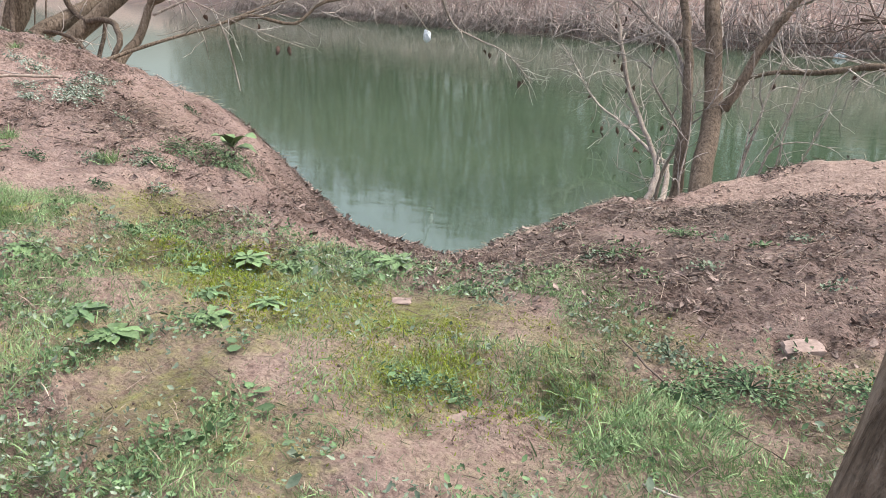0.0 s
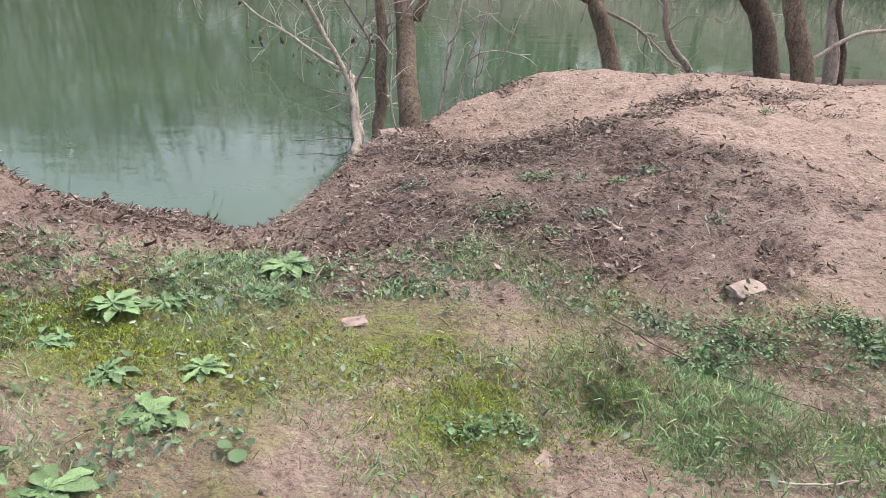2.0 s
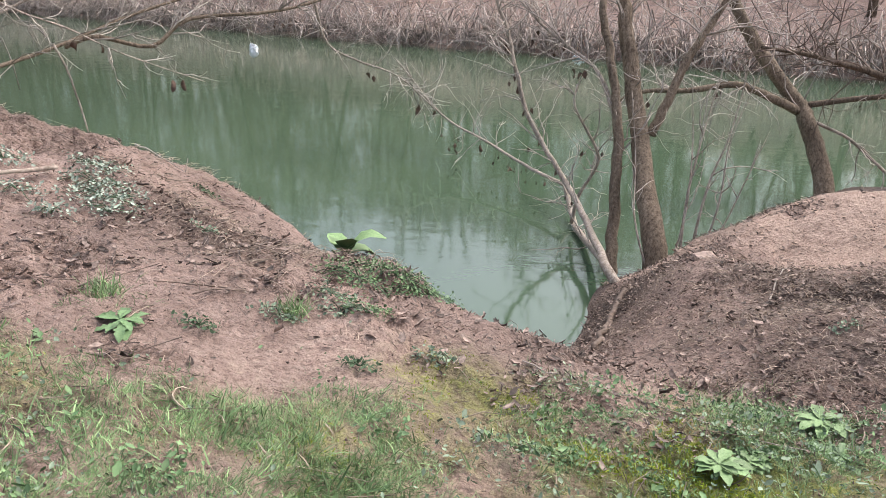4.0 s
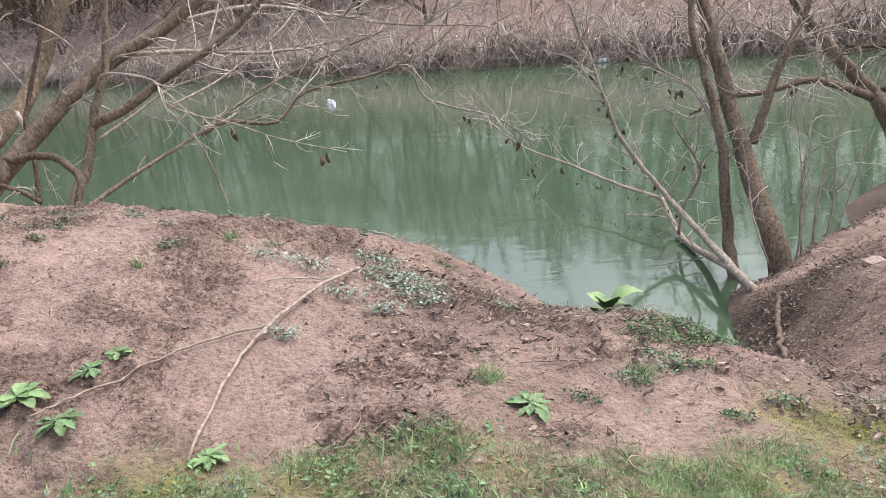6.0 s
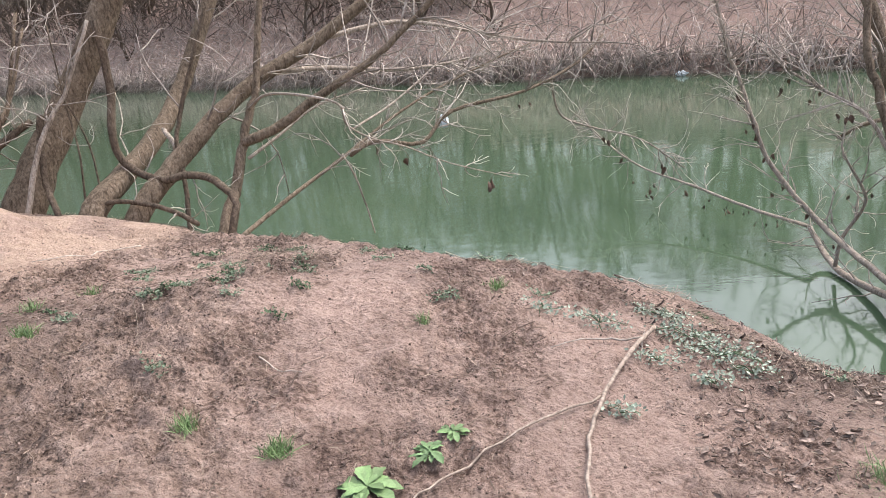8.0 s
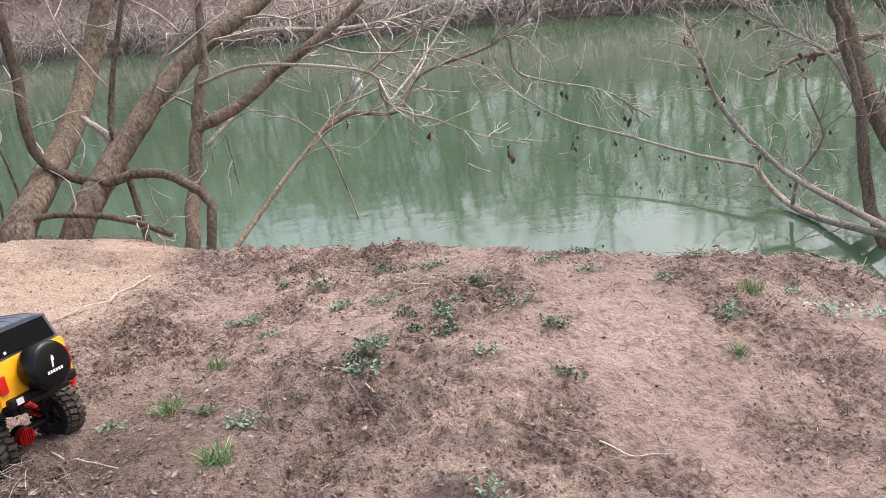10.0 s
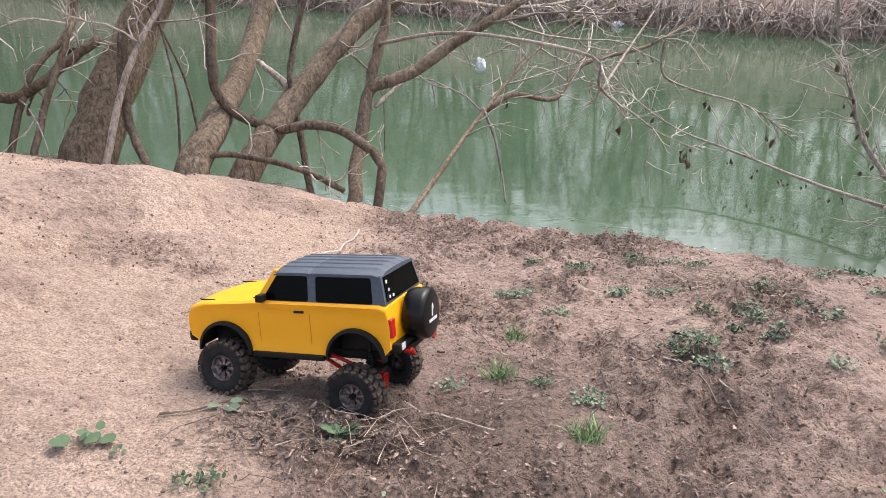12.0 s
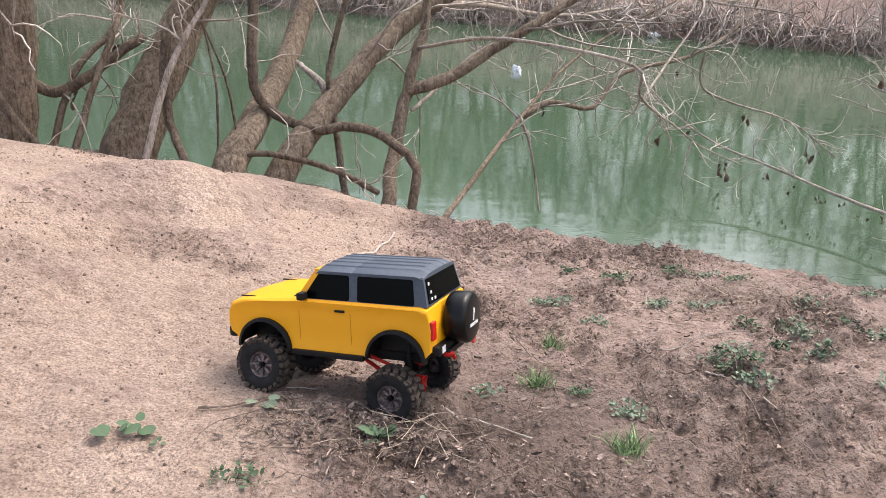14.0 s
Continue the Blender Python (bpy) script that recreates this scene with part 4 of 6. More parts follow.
def litter_bag(label, at, size, seed, mat):
    """A torn, crumpled plastic bag."""
    bm = bmesh.new()
    bmesh.ops.create_icosphere(bm, subdivisions=3, radius=1)
    for v in bm.verts:
        q = noise.noise_vector(v.co * 2.1 + Vector((seed, 0, 0))) * 0.6 + noise.noise_vector(v.co * 4 + Vector((seed, 2, 1))) * 0.25
        v.co = Vector(((v.co.x + q.x) * size[0], (v.co.y + q.y) * size[1], (v.co.z + q.z) * size[2]))
    ob = part("plastic_bag", bm, mat)
    ob.location = at
    return tagged(ob, label, "litter")


litter_bag("torn white plastic bag caught on a branch", (-3.86, 8.35, 0.08), (0.05, 0.02, 0.075), 3, PLASTIC_WHITE)
litter_bag("pale crumpled plastic bag at the far waterline", (1.95, 20.95, -1.12), (0.14, 0.09, 0.08), 8, PLASTIC_WHITE)


# ---- scattered cover ----
def leaf_form(long, wide, curl, fold, tip=0.0, steps=4):
    """A leaf lying along +x from its stalk: vertices and faces."""
    v, f = [], []
    for i in range(steps + 1):
        t = i / steps
        w = wide * (math.sin(math.pi * (0.06 + 0.88 * t)) ** 0.8) * (1 + 0.12 * math.sin(9 * t))
        z = curl * t * t + tip * t
        v += [(long * t, -w / 2, z + fold), (long * t, 0, z), (long * t, w / 2, z + fold)]
    for i in range(steps):
        for k in (0, 1):
            a = i * 3 + k
            f.append((a, a + 3, a + 4, a + 1))
    return np.array(v, float), f


def blade_form(tall, wide, lean):
    v = [(-wide / 2, 0, 0), (wide / 2, 0, 0), (-wide * 0.36, lean * 0.4, tall * 0.6), (wide * 0.36, lean * 0.4, tall * 0.6), (0, lean, tall * 0.95)]
    return np.array(v, float), [(0, 1, 3, 2), (2, 3, 4)]


def stick_form(bend=0.1):
    v, f = [], []
    for i in range(4):
        x = i / 3 - 0.5
        r = 0.5 * (1 - 0.25 * i / 3)
        for k in range(4):
            a = math.pi * k / 2 + 0.4
            v.append((x, r * math.cos(a) + bend * (0.25 - x * x) * 55, r * math.sin(a)))
    for i in range(3):
        for k in range(4):
            a, b = i * 4 + k, i * 4 + (k + 1) % 4
            f.append((a, b, b + 4, a + 4))
    f += [(0, 1, 2, 3), (15, 14, 13, 12)]
    v = np.array(v, float)
    return v, f, bend


def clod_form(seed):
    """An angular crumb: an uneven octahedron."""
    rng = random.Random(seed)
    v = np.array([(1, 0, 0), (0, 1, 0), (-1, 0, 0), (0, -1, 0), (0, 0, 0.75), (0, 0, -0.75)], float)
    v = v * np.array([[rng.uniform(0.6, 1.3)] for _ in v]) + np.array([[rng.gauss(0, 0.18) for _ in range(3)] for _ in v])
    f = []
    for k in range(4):
        f += [(k, (k + 1) % 4, 4), ((k + 1) % 4, k, 5)]
    return v, f


def euler_stack(rx, ry, rz):
    cx, sx, cy, sy, cz, sz = np.cos(rx), np.sin(rx), np.cos(ry), np.sin(ry), np.cos(rz), np.sin(rz)
    m = np.empty((len(rx), 3, 3))
    m[:, 0, 0], m[:, 0, 1], m[:, 0, 2] = cz * cy, cz * sy * sx - sz * cx, cz * sy * cx + sz * sx
    m[:, 1, 0], m[:, 1, 1], m[:, 1, 2] = sz * cy, sz * sy * sx + cz * cx, sz * sy * cx - cz * sx
    m[:, 2, 0], m[:, 2, 1], m[:, 2, 2] = -sy, cy * sx, cy * cx
    return m


def scatter_mesh(name, batches):
    """One mesh out of many placed copies: batches of (vertices, faces, places, turns, sizes)."""
    vs, loops, starts, nv, nl = [], [], [], 0, 0
    for v, f, at, m, size in batches:
        n = len(at)
        if not n:
            continue
        size = np.asarray(size, float)
        size = size[:, None] * np.ones(3) if size.ndim == 1 else size
        p = np.einsum("nij,nkj->nki", m, v[None] * size[:, None]) + at[:, None]
        vs.append(p.reshape(-1, 3))
        flat = np.concatenate([np.array(q) for q in f])
        lens = np.array([len(q) for q in f])
        loops.append((flat[None] + (nv + np.arange(n) * len(v))[:, None]).ravel())
        offs = np.concatenate([[0], np.cumsum(lens)[:-1]])
        starts.append((offs[None] + (nl + np.arange(n) * len(flat))[:, None]).ravel())
        nv += n * len(v)
        nl += n * len(flat)
    verts, loops, starts = np.concatenate(vs), np.concatenate(loops), np.concatenate(starts)
    me = bpy.data.meshes.new(name)
    me.vertices.add(len(verts))
    me.vertices.foreach_set("co", verts.ravel())
    me.loops.add(len(loops))
    me.loops.foreach_set("vertex_index", loops)
    me.polygons.add(len(starts))
    me.polygons.foreach_set("loop_start", starts)
    me.update(calc_edges=True)
    return me


build_far_thicket()


def build_far_reeds():
    """Pale withered grass hanging over the far waterline."""
    rng = np.random.default_rng(81)
    n = 16000
    x, y = rng.uniform(-3.5, 14, n), rng.uniform(13, 25, n)
    s = far_side(x, y)
    keep = (s > 0.15) & (s < 4.5) & (rng.random(n) < smooth_step(fbm(x, y, 0.8, 3, 88), 0.05, 0.35))
    x, y = x[keep], y[keep]
    m = len(x)
    v, f = blade_form(1, 0.04, 0.45)
    me = scatter_mesh("far_reeds", [(v, f, np.stack([x, y, height(x, y) - 0.03], 1), euler_stack(rng.normal(0, 0.4, m), rng.normal(0, 0.4, m), rng.uniform(0, 6.3, m)), rng.uniform(0.3, 1.0, m))])
    return tagged(linked("far_reeds", me, REED, smooth=False), "pale withered grass on the far bank", "dry grass", kind="stuff")


build_far_reeds()


def placed(rng, n, chance, x0=-7.3, x1=2.8, y0=-0.75, y1=4.6):
    """Up to n places on the near bank, kept by the chance that the function gives."""
    x, y = rng.uniform(x0, x1, n), rng.uniform(y0, y1, n)
    keep = rng.random(n) < chance(x, y)
    x, y = x[keep], y[keep]
    z = height(x, y)
    keep = z > WATER_Z + 0.02
    return np.stack([x[keep], y[keep], z[keep]], 1)


def around(rng, centres, n, spread):
    """n places round each centre (x, y, spread factor)."""
    out = []
    for cx, cy, k in centres:
        m = int(n * k)
        out.append(np.stack([rng.normal(cx, spread * k ** 0.5, m), rng.normal(cy, spread * 0.7 * k ** 0.5, m)], 1))
    p = np.concatenate(out)
    return np.column_stack([p, height(p[:, 0], p[:, 1])])


def stuff(name, me, mat, label, category, smooth=False):
    ob = linked(name, me, mat, None, label, smooth)
    return tagged(ob, label, category, kind="stuff")


def clear_of_car(x, y):
    return np.hypot((x + 5.32) / 0.34, (y - 1.5) / 0.22) > 1


def build_leaf_litter():
    rng = np.random.default_rng(5)
    forms = []
    for wide, curl, fold in ((0.55, 0.35, 0.16), (0.38, -0.3, 0.2), (0.75, 0.5, 0.1), (0.26, 0.3, 0.22), (0.6, -0.45, 0.25), (0.45, 0.7, 0.3)):
        v, f = leaf_form(1, wide, curl * 0.6, fold * 0.7, 0.0, 2)
        v += rng.normal(0, 0.06, v.shape)
        forms.append((v, f))

    def chance(x, y):
        l, r = sandiness(x, y)
        m = mouldiness(x, y) * (1 - 0.9 * np.maximum(l, 0.8 * r))
        patch = litter_patches(x, y)
        return np.clip(m * 0.75 + 0.46 * patch * (1 - l) * (1 - 0.7 * r), 0, 1) * clear_of_car(x, y)

    batches = []
    for k, (v, f) in enumerate(forms):
        p = placed(rng, 38000, lambda x, y: chance(x, y) * (1 - 0.6 * smooth_step(x, -2.7, -1.9)))
        n = len(p)
        p[:, 2] += rng.uniform(0.002, 0.010, n)
        m = euler_stack(rng.normal(0, 0.30, n), rng.normal(0, 0.24, n), rng.uniform(0, 6.3, n))
        batches.append((v, f, p, m, np.minimum(rng.gamma(1.5, 0.0030, n) + 0.0030, 0.022)))
        p = placed(rng, 9000, lambda x, y: 0.5 * crumbliness(x, y) ** 2 * (1 - sandiness(x, y)[0]) * clear_of_car(x, y), -5.6, -2.2, -0.2, 3.2)
        n = len(p)
        p[:, 2] += rng.uniform(0.001, 0.006, n)
        m = euler_stack(rng.normal(0, 0.35, n), rng.normal(0, 0.3, n), rng.uniform(0, 6.3, n))
        batches.append((v, f, p, m, np.minimum(rng.gamma(1.6, 0.0028, n) + 0.0025, 0.02)))
        p = placed(rng, 21000, lambda x, y: chance(x, y) * 0.55, -2.8, 2.6, 0.5, 4.6)
        n = len(p)
        p[:, 2] += rng.uniform(0.002, 0.009, n)
        m = euler_stack(rng.normal(0, 0.22, n), rng.normal(0, 0.19, n), rng.uniform(0, 6.3, n))
        batches.append((v, f, p, m, np.minimum(rng.gamma(2.2, 0.0056, n) + 0.006, 0.036)))
    for k, (v, f) in enumerate(forms):
        p = around(rng, [(-5.35, 1.33, 1.0), (-5.27, 1.27, 1.0), (-5.42, 1.27, 0.8), (-5.15, 1.22, 0.8), (-4.42, 1.63, 0.3), (-4.3, 1.98, 0.3), (-4.2, 2.28, 0.4), (-4.0, 1.82, 0.3)], 40, 0.085)
        n = len(p)
        p[:, 2] += rng.uniform(0.002, 0.008, n)
        m = euler_stack(rng.normal(0, 0.3, n), rng.normal(0, 0.25, n), rng.uniform(0, 6.3, n))
        batches.append((v, f, p, m, np.minimum(rng.gamma(2.0, 0.0034, n) + 0.003, 0.020)))
        p = around(rng, [(1.15, 2.41, 1.0), (0.90, 2.09, 0.8), (1.69, 2.46, 0.8), (1.29, 2.50, 1.0), (0.57, 3.33, 0.7)], 45, 0.10)
        n = len(p)
        p[:, 2] += rng.uniform(0.002, 0.010, n)
        m = euler_stack(rng.normal(0, 0.3, n), rng.normal(0, 0.25, n), rng.uniform(0, 6.3, n))
        batches.append((v, f, p, m, np.minimum(rng.gamma(2.2, 0.0055, n) + 0.006, 0.032)))
    stuff("leaf_litter", scatter_mesh("leaf_litter", batches), DEAD_LEAF, "drifts of curled brown dead leaves on the bank", "leaf litter")


def build_twig_litter():
    rng = np.random.default_rng(6)
    sticks = [stick_form(b) for b in (0.03, 0.25, -0.4, 0.8)]
    dark, pale = [], []

    def chance(x, y):
        l, r = sandiness(x, y)
        patch = litter_patches(x, y) * (0.75 + 0.6 * smooth_step(x, -2.9, -2.1))
        return np.clip(0.5 * mouldiness(x, y) * (1 - r) + 0.5 * patch ** 2 + 0.05, 0, 1) * (1 - 0.93 * l) * (1 - 0.6 * r) * clear_of_car(x, y)

    for store, n in ((dark, 22000), (pale, 15000)):
        p = placed(rng, n, chance)
        n = len(p)
        p[:, 2] += rng.uniform(0.001, 0.012, n)
        long = np.minimum(rng.gamma(1.8, 0.02, n) + 0.01, 0.2)
        thick = rng.uniform(0.0010, 0.0030, n)
        m = euler_stack(rng.uniform(0, 6, n), rng.normal(0, 0.16, n), rng.uniform(0, 6.3, n))
        size = np.stack([long, thick, thick], 1)
        for k, (v, f, _) in enumerate(sticks):
            store.append((v, f, p[k::4], m[k::4], size[k::4]))
    p = around(rng, [(-5.15, 1.25, 1.0), (-5.38, 1.29, 1.0), (-5.28, 1.24, 1.0), (-5.02, 1.32, 0.8), (-4.88, 1.50, 0.7)], 60, 0.10)
    n = len(p)
    p[:, 2] += rng.uniform(0.002, 0.012, n)
    m = euler_stack(rng.uniform(0, 6, n), rng.normal(0, 0.16, n), rng.uniform(0, 6.3, n))
    thick = rng.uniform(0.0010, 0.0022, n)
    size = np.stack([np.minimum(rng.gamma(2.0, 0.018, n) + 0.015, 0.10), thick, thick], 1)
    for k, (v, f, _) in enumerate(sticks):
        dark.append((v, f, p[k::4], m[k::4], size[k::4]))
    stuff("twig_litter", scatter_mesh("twig_litter", dark), TWIG_BROWN, "small brown twigs strewn over the soil", "twigs", True)
    straw_at = around(rng, [(-4.15, 2.05, 0.5), (-2.1, 1.55, 1.2), (-2.35, 1.7, 1.0), (-1.9, 1.35, 0.7), (-5.15, 1.25, 0.16), (-5.38, 1.30, 0.16), (-5.30, 1.24, 0.16), (-4.17, 2.02, 0.6), (-2.0, 1.2, 0.9), (-1.7, 1.5, 0.8), (-2.5, 1.9, 0.7), (-3.2, 2.1, 0.6), (-2.6, 2.2, 0.6)], 150, 0.16)
    n = len(straw_at)
    straw_at[:, 2] += rng.uniform(0.002, 0.02, n)
    m = euler_stack(rng.uniform(0, 6, n), rng.normal(0, 0.12, n), rng.uniform(0, 6.3, n))
    size = np.stack([rng.uniform(0.04, 0.13, n), rng.uniform(0.001, 0.0022, n), rng.uniform(0.001, 0.0022, n)], 1)
    for k, (v, f, _) in enumerate(sticks):
        pale.append((v, f, straw_at[k::4], m[k::4], size[k::4]))
    p = placed(rng, 15000, lambda x, y: 0.75 * mouldiness(x, y) * (1 - sandiness(x, y)[1]), -0.6, 1.3, 0.7, 2.8)
    n = len(p)
    p[:, 2] += rng.uniform(0.004, 0.016, n)
    m = euler_stack(rng.uniform(0, 6, n), rng.normal(0, 0.14, n), rng.uniform(0, 6.3, n))
    thick = rng.uniform(0.0008, 0.0019, n)
    size = np.stack([np.minimum(rng.gamma(2.0, 0.017, n) + 0.015, 0.12), thick, thick], 1)
    for k, (v, f, _) in enumerate(sticks):
        pale.append((v, f, p[k::4], m[k::4], size[k::4]))
    stuff("straw_litter", scatter_mesh("straw_litter", pale), STRAW, "pale dry straws and stalks strewn over the soil", "straw", True)


def build_clods():
    rng = np.random.default_rng(7)

    def chance(x, y):
        l, r = sandiness(x, y)
        patch = smooth_step(fbm(x, y, 2.7, 3, 18), -0.1, 0.45)
        foot = np.exp(-(((x + 5.35 - 0.19 * (y - 1.13)) / 0.24) ** 2))
        return np.clip(0.05 + 0.45 * patch + 0.3 * crumbliness(x, y), 0, 1) * (1 - 0.72 * np.maximum(l, r)) * (1 - 0.7 * mossiness(x, y)) + 0.42 * foot * smooth_step(fbm(x, y, 5, 3, 83), -0.2, 0.3)

    batches = []
    for k in range(4):
        v, f = clod_form(k)
        p = placed(rng, 56000, chance)
        n = len(p)
        s = np.minimum(rng.gamma(1.3, 0.0014, n) + 0.0012, 0.0065)
        p[:, 2] += s * 0.25
        batches.append((v, f, p, euler_stack(rng.uniform(0, 6, n), rng.uniform(0, 6, n), rng.uniform(0, 6, n)), s))
    stuff("soil_crumbs", scatter_mesh("soil_crumbs", batches), SOIL, "loose crumbs and clods of reddish brown soil", "soil")


GRASS_SPOTS = [
    (-0.64, 1.0, 1.1), (0.15, 0.25, 1.5), (0.18, 0.16, 1.6), (0.66, -0.01, 1.5), (0.76, -0.08, 1.3), (0.56, 0.07, 1.5), (0.45, 0.0, 1.2), (0.35, 0.13, 1.8),
    (-0.22, -0.1, 1.0), (-0.16, -0.12, 0.8), (0.25, 0.05, 1.5), (0.58, 0.17, 1.0), (-0.59, 0.94, 1.0), (-0.7, 1.17, 0.6), (-0.5, 1.08, 0.7),
    (-2.05, 0.28, 1.3), (-2.18, 0.43, 1.0), (-2.3, 0.16, 1.0), (-2.02, 0.42, 0.9), (-2.31, 0.77, 1.0), (-2.41, 0.48, 0.9), (-2.77, 0.45, 0.8), (-3.47, 0.48, 0.7),
    (-3.19, 0.54, 0.7), (-2.52, 0.51, 0.8), (-1.86, 0.39, 1.0), (-1.6, 0.2, 0.9),
]
TUFT_SPOTS = [(-4.82, 1.76, 0.7), (-4.9, 1.52, 0.6), (-4.77, 1.26, 0.8), (-3.26, 1.7, 0.7), (-3.5, 1.37, 0.4), (-3.82, 0.77, 0.6), (-1.84, 0.89, 0.9), (-2.3, 0.83, 0.9), (-4.08, 0.82, 0.7), (-3.84, 0.76, 0.6)]


def build_grass():
    rng = np.random.default_rng(8)
    forms = [blade_form(1, 0.085, 0.5), blade_form(1, 0.09, 0.9), blade_form(0.8, 0.085, 1.2), blade_form(1, 0.075, 0.25)]
    batches = []

    def chance(x, y):
        thick = smooth_step(fbm(x, y, 4.3, 3, 91) + 0.55 * fbm(x, y, 12, 3, 93), -0.12, 0.14)
        return np.clip(greenness(x, y) * (0.05 + 0.95 * thick), 0, 1)

    for v, f in forms:
        low, tall = placed(rng, 210000, chance, -3.7, 1.7, -0.65, 1.0), around(rng, GRASS_SPOTS, 330, 0.075)
        size = np.concatenate([rng.gamma(2.4, 0.0034, len(low)) + 0.004, rng.gamma(2.6, 0.0042, len(tall)) + 0.005])
        p = np.concatenate([low, tall])
        kept = rng.random(len(p)) < 0.12 + 3 * greenness(p[:, 0], p[:, 1])
        p, size = p[kept], size[kept]
        n = len(p)
        lie = 5.0 * fbm(p[:, 0], p[:, 1], 5.5, 2, 97) + rng.normal(0, 0.9, n)
        m = euler_stack(rng.normal(0, 0.55, n), rng.normal(0.25, 0.55, n), lie)
        batches.append((v, f, p, m, size))
    stuff("grass", scatter_mesh("grass", batches), GRASS, "short patchy green grass on the trodden bank", "grass")
    batches = []
    for v, f in forms[:2]:
        def moss_chance(x, y):
            return np.clip(1.2 * mossiness(x, y) - 0.25, 0, 1) * smooth_step(fbm(x, y, 4.1, 3, 101), -0.1, 0.3)
        p = np.concatenate([placed(rng, 130000, moss_chance, -2.6, 1.2, -0.6, 1.0), around(rng, [(-0.18, 0.03, 1.5), (-0.05, 0.09, 1.0), (0.15, 0.13, 1.0), (-0.42, 0.2, 0.8), (-0.9, 0.45, 0.7)], 420, 0.10)])
        n = len(p)
        m = euler_stack(rng.normal(0, 0.5, n), rng.normal(0, 0.5, n), rng.uniform(0, 6.3, n))
        batches.append((v, f, p, m, np.stack([np.full(n, 0.030), rng.uniform(0.004, 0.010, n), rng.uniform(0.004, 0.010, n)], 1)))
    stuff("moss", scatter_mesh("moss", batches), MOSS, "yellow-green moss cushions between the grass", "moss")
    dry = []
    for v, f in forms:
        p = placed(rng, 9000, lambda x, y: np.clip(0.15 + greenness(x, y), 0, 1) * 0.8, -4.2, 2.4, -0.7, 1.3)
        n = len(p)
        dry.append((v, f, p, euler_stack(rng.normal(0, 1.0, n), rng.normal(0, 1.0, n), rng.uniform(0, 6.3, n)), rng.gamma(3, 0.0048, n) + 0.005))
    stuff("dry_grass", scatter_mesh("dry_grass", dry), STRAW, "withered straw-coloured blades among the grass", "grass")
    v, f = leaf_form(1, 0.75, 0.1, 0.08, 0.1, 2)
    for name, mat, label, n in (("clover_growth", WEED, "small bright green clover leaves among the grass", 170000), ("chickweed_growth", WEED_GREY, "small grey-green weed leaves among the grass", 70000)):
        k = 131 if mat is WEED else 133
        p = placed(rng, n, lambda x, y: np.clip(greenness(x, y) * smooth_step(fbm(x, y, 5.2, 3, k), -0.1, 0.35) * 1.4, 0, 1), -4.2, 2.4, -0.7, 1.3)
        m = len(p)
        p[:, 2] += rng.uniform(0.004, 0.018, m)
        mesh = scatter_mesh(name, [(v, f, p, euler_stack(rng.normal(0, 0.5, m), rng.normal(-0.2, 0.4, m), rng.uniform(0, 6.3, m)), rng.gamma(2.0, 0.0026, m) + 0.0035)])
        stuff(name, mesh, mat, label, "weeds", True)


def grass_tuft(x, y, k, seed):
    rng = np.random.default_rng(seed)
    batches = []
    for v, f in (blade_form(1, 0.05, 0.35), blade_form(1, 0.055, 0.7)):
        n = int(100 * k)
        p = np.stack([rng.normal(0, 0.022 * k, n), rng.normal(0, 0.022 * k, n), np.zeros(n)], 1)
        batches.append((v, f, p, euler_stack(rng.normal(0, 0.4, n), rng.normal(0, 0.4, n), rng.uniform(0, 6.3, n)), rng.uniform(0.02, 0.065, n) * (0.7 + 0.3 * k)))
    ob = linked("grass_tuft", scatter_mesh("grass_tuft", batches), GRASS, smooth=False)
    ob.location = spot(x, y, -0.004)
    tagged(ob, "small bright green grass tuft on bare soil", "grass tuft", "tufts on the soil")


LEAF_MESHES = {}


def lobed_leaf(long, wide, curl, tip, lobes, rng, steps=9):
    """A weed leaf along +x: narrow stalk, broadest past the middle, wavy or lobed edge, raised margins."""
    v, f = [], []
    for i in range(steps + 1):
        t = i / steps
        w = wide * (0.10 + 0.95 * math.sin(math.pi * min(1.0, t ** 1.5 * 1.02)) ** 0.8) * (1 - 0.25 * (t > 0.99))
        w *= 1 + lobes * (0.5 if i % 2 else -0.5) * rng.uniform(0.6, 1.3) * math.sin(math.pi * t)
        z = curl * t * t + tip * t + 0.015 * math.sin(11 * t)
        edge = 0.10 * w + 0.02 * rng.uniform(-1, 1)
        side = 0.05 * long * math.sin(2.5 * t)
        v += [(long * t, side - w / 2, z + edge), (long * t, side - w / 4, z + 0.035 * wide), (long * t, side, z - 0.02 * wide), (long * t, side + w / 4, z + 0.035 * wide), (long * t, side + w / 2, z + edge)]
    for i in range(steps):
        for k in range(4):
            q = i * 5 + k
            f.append((q, q + 5, q + 6, q + 1))
    return np.array(v, float), f


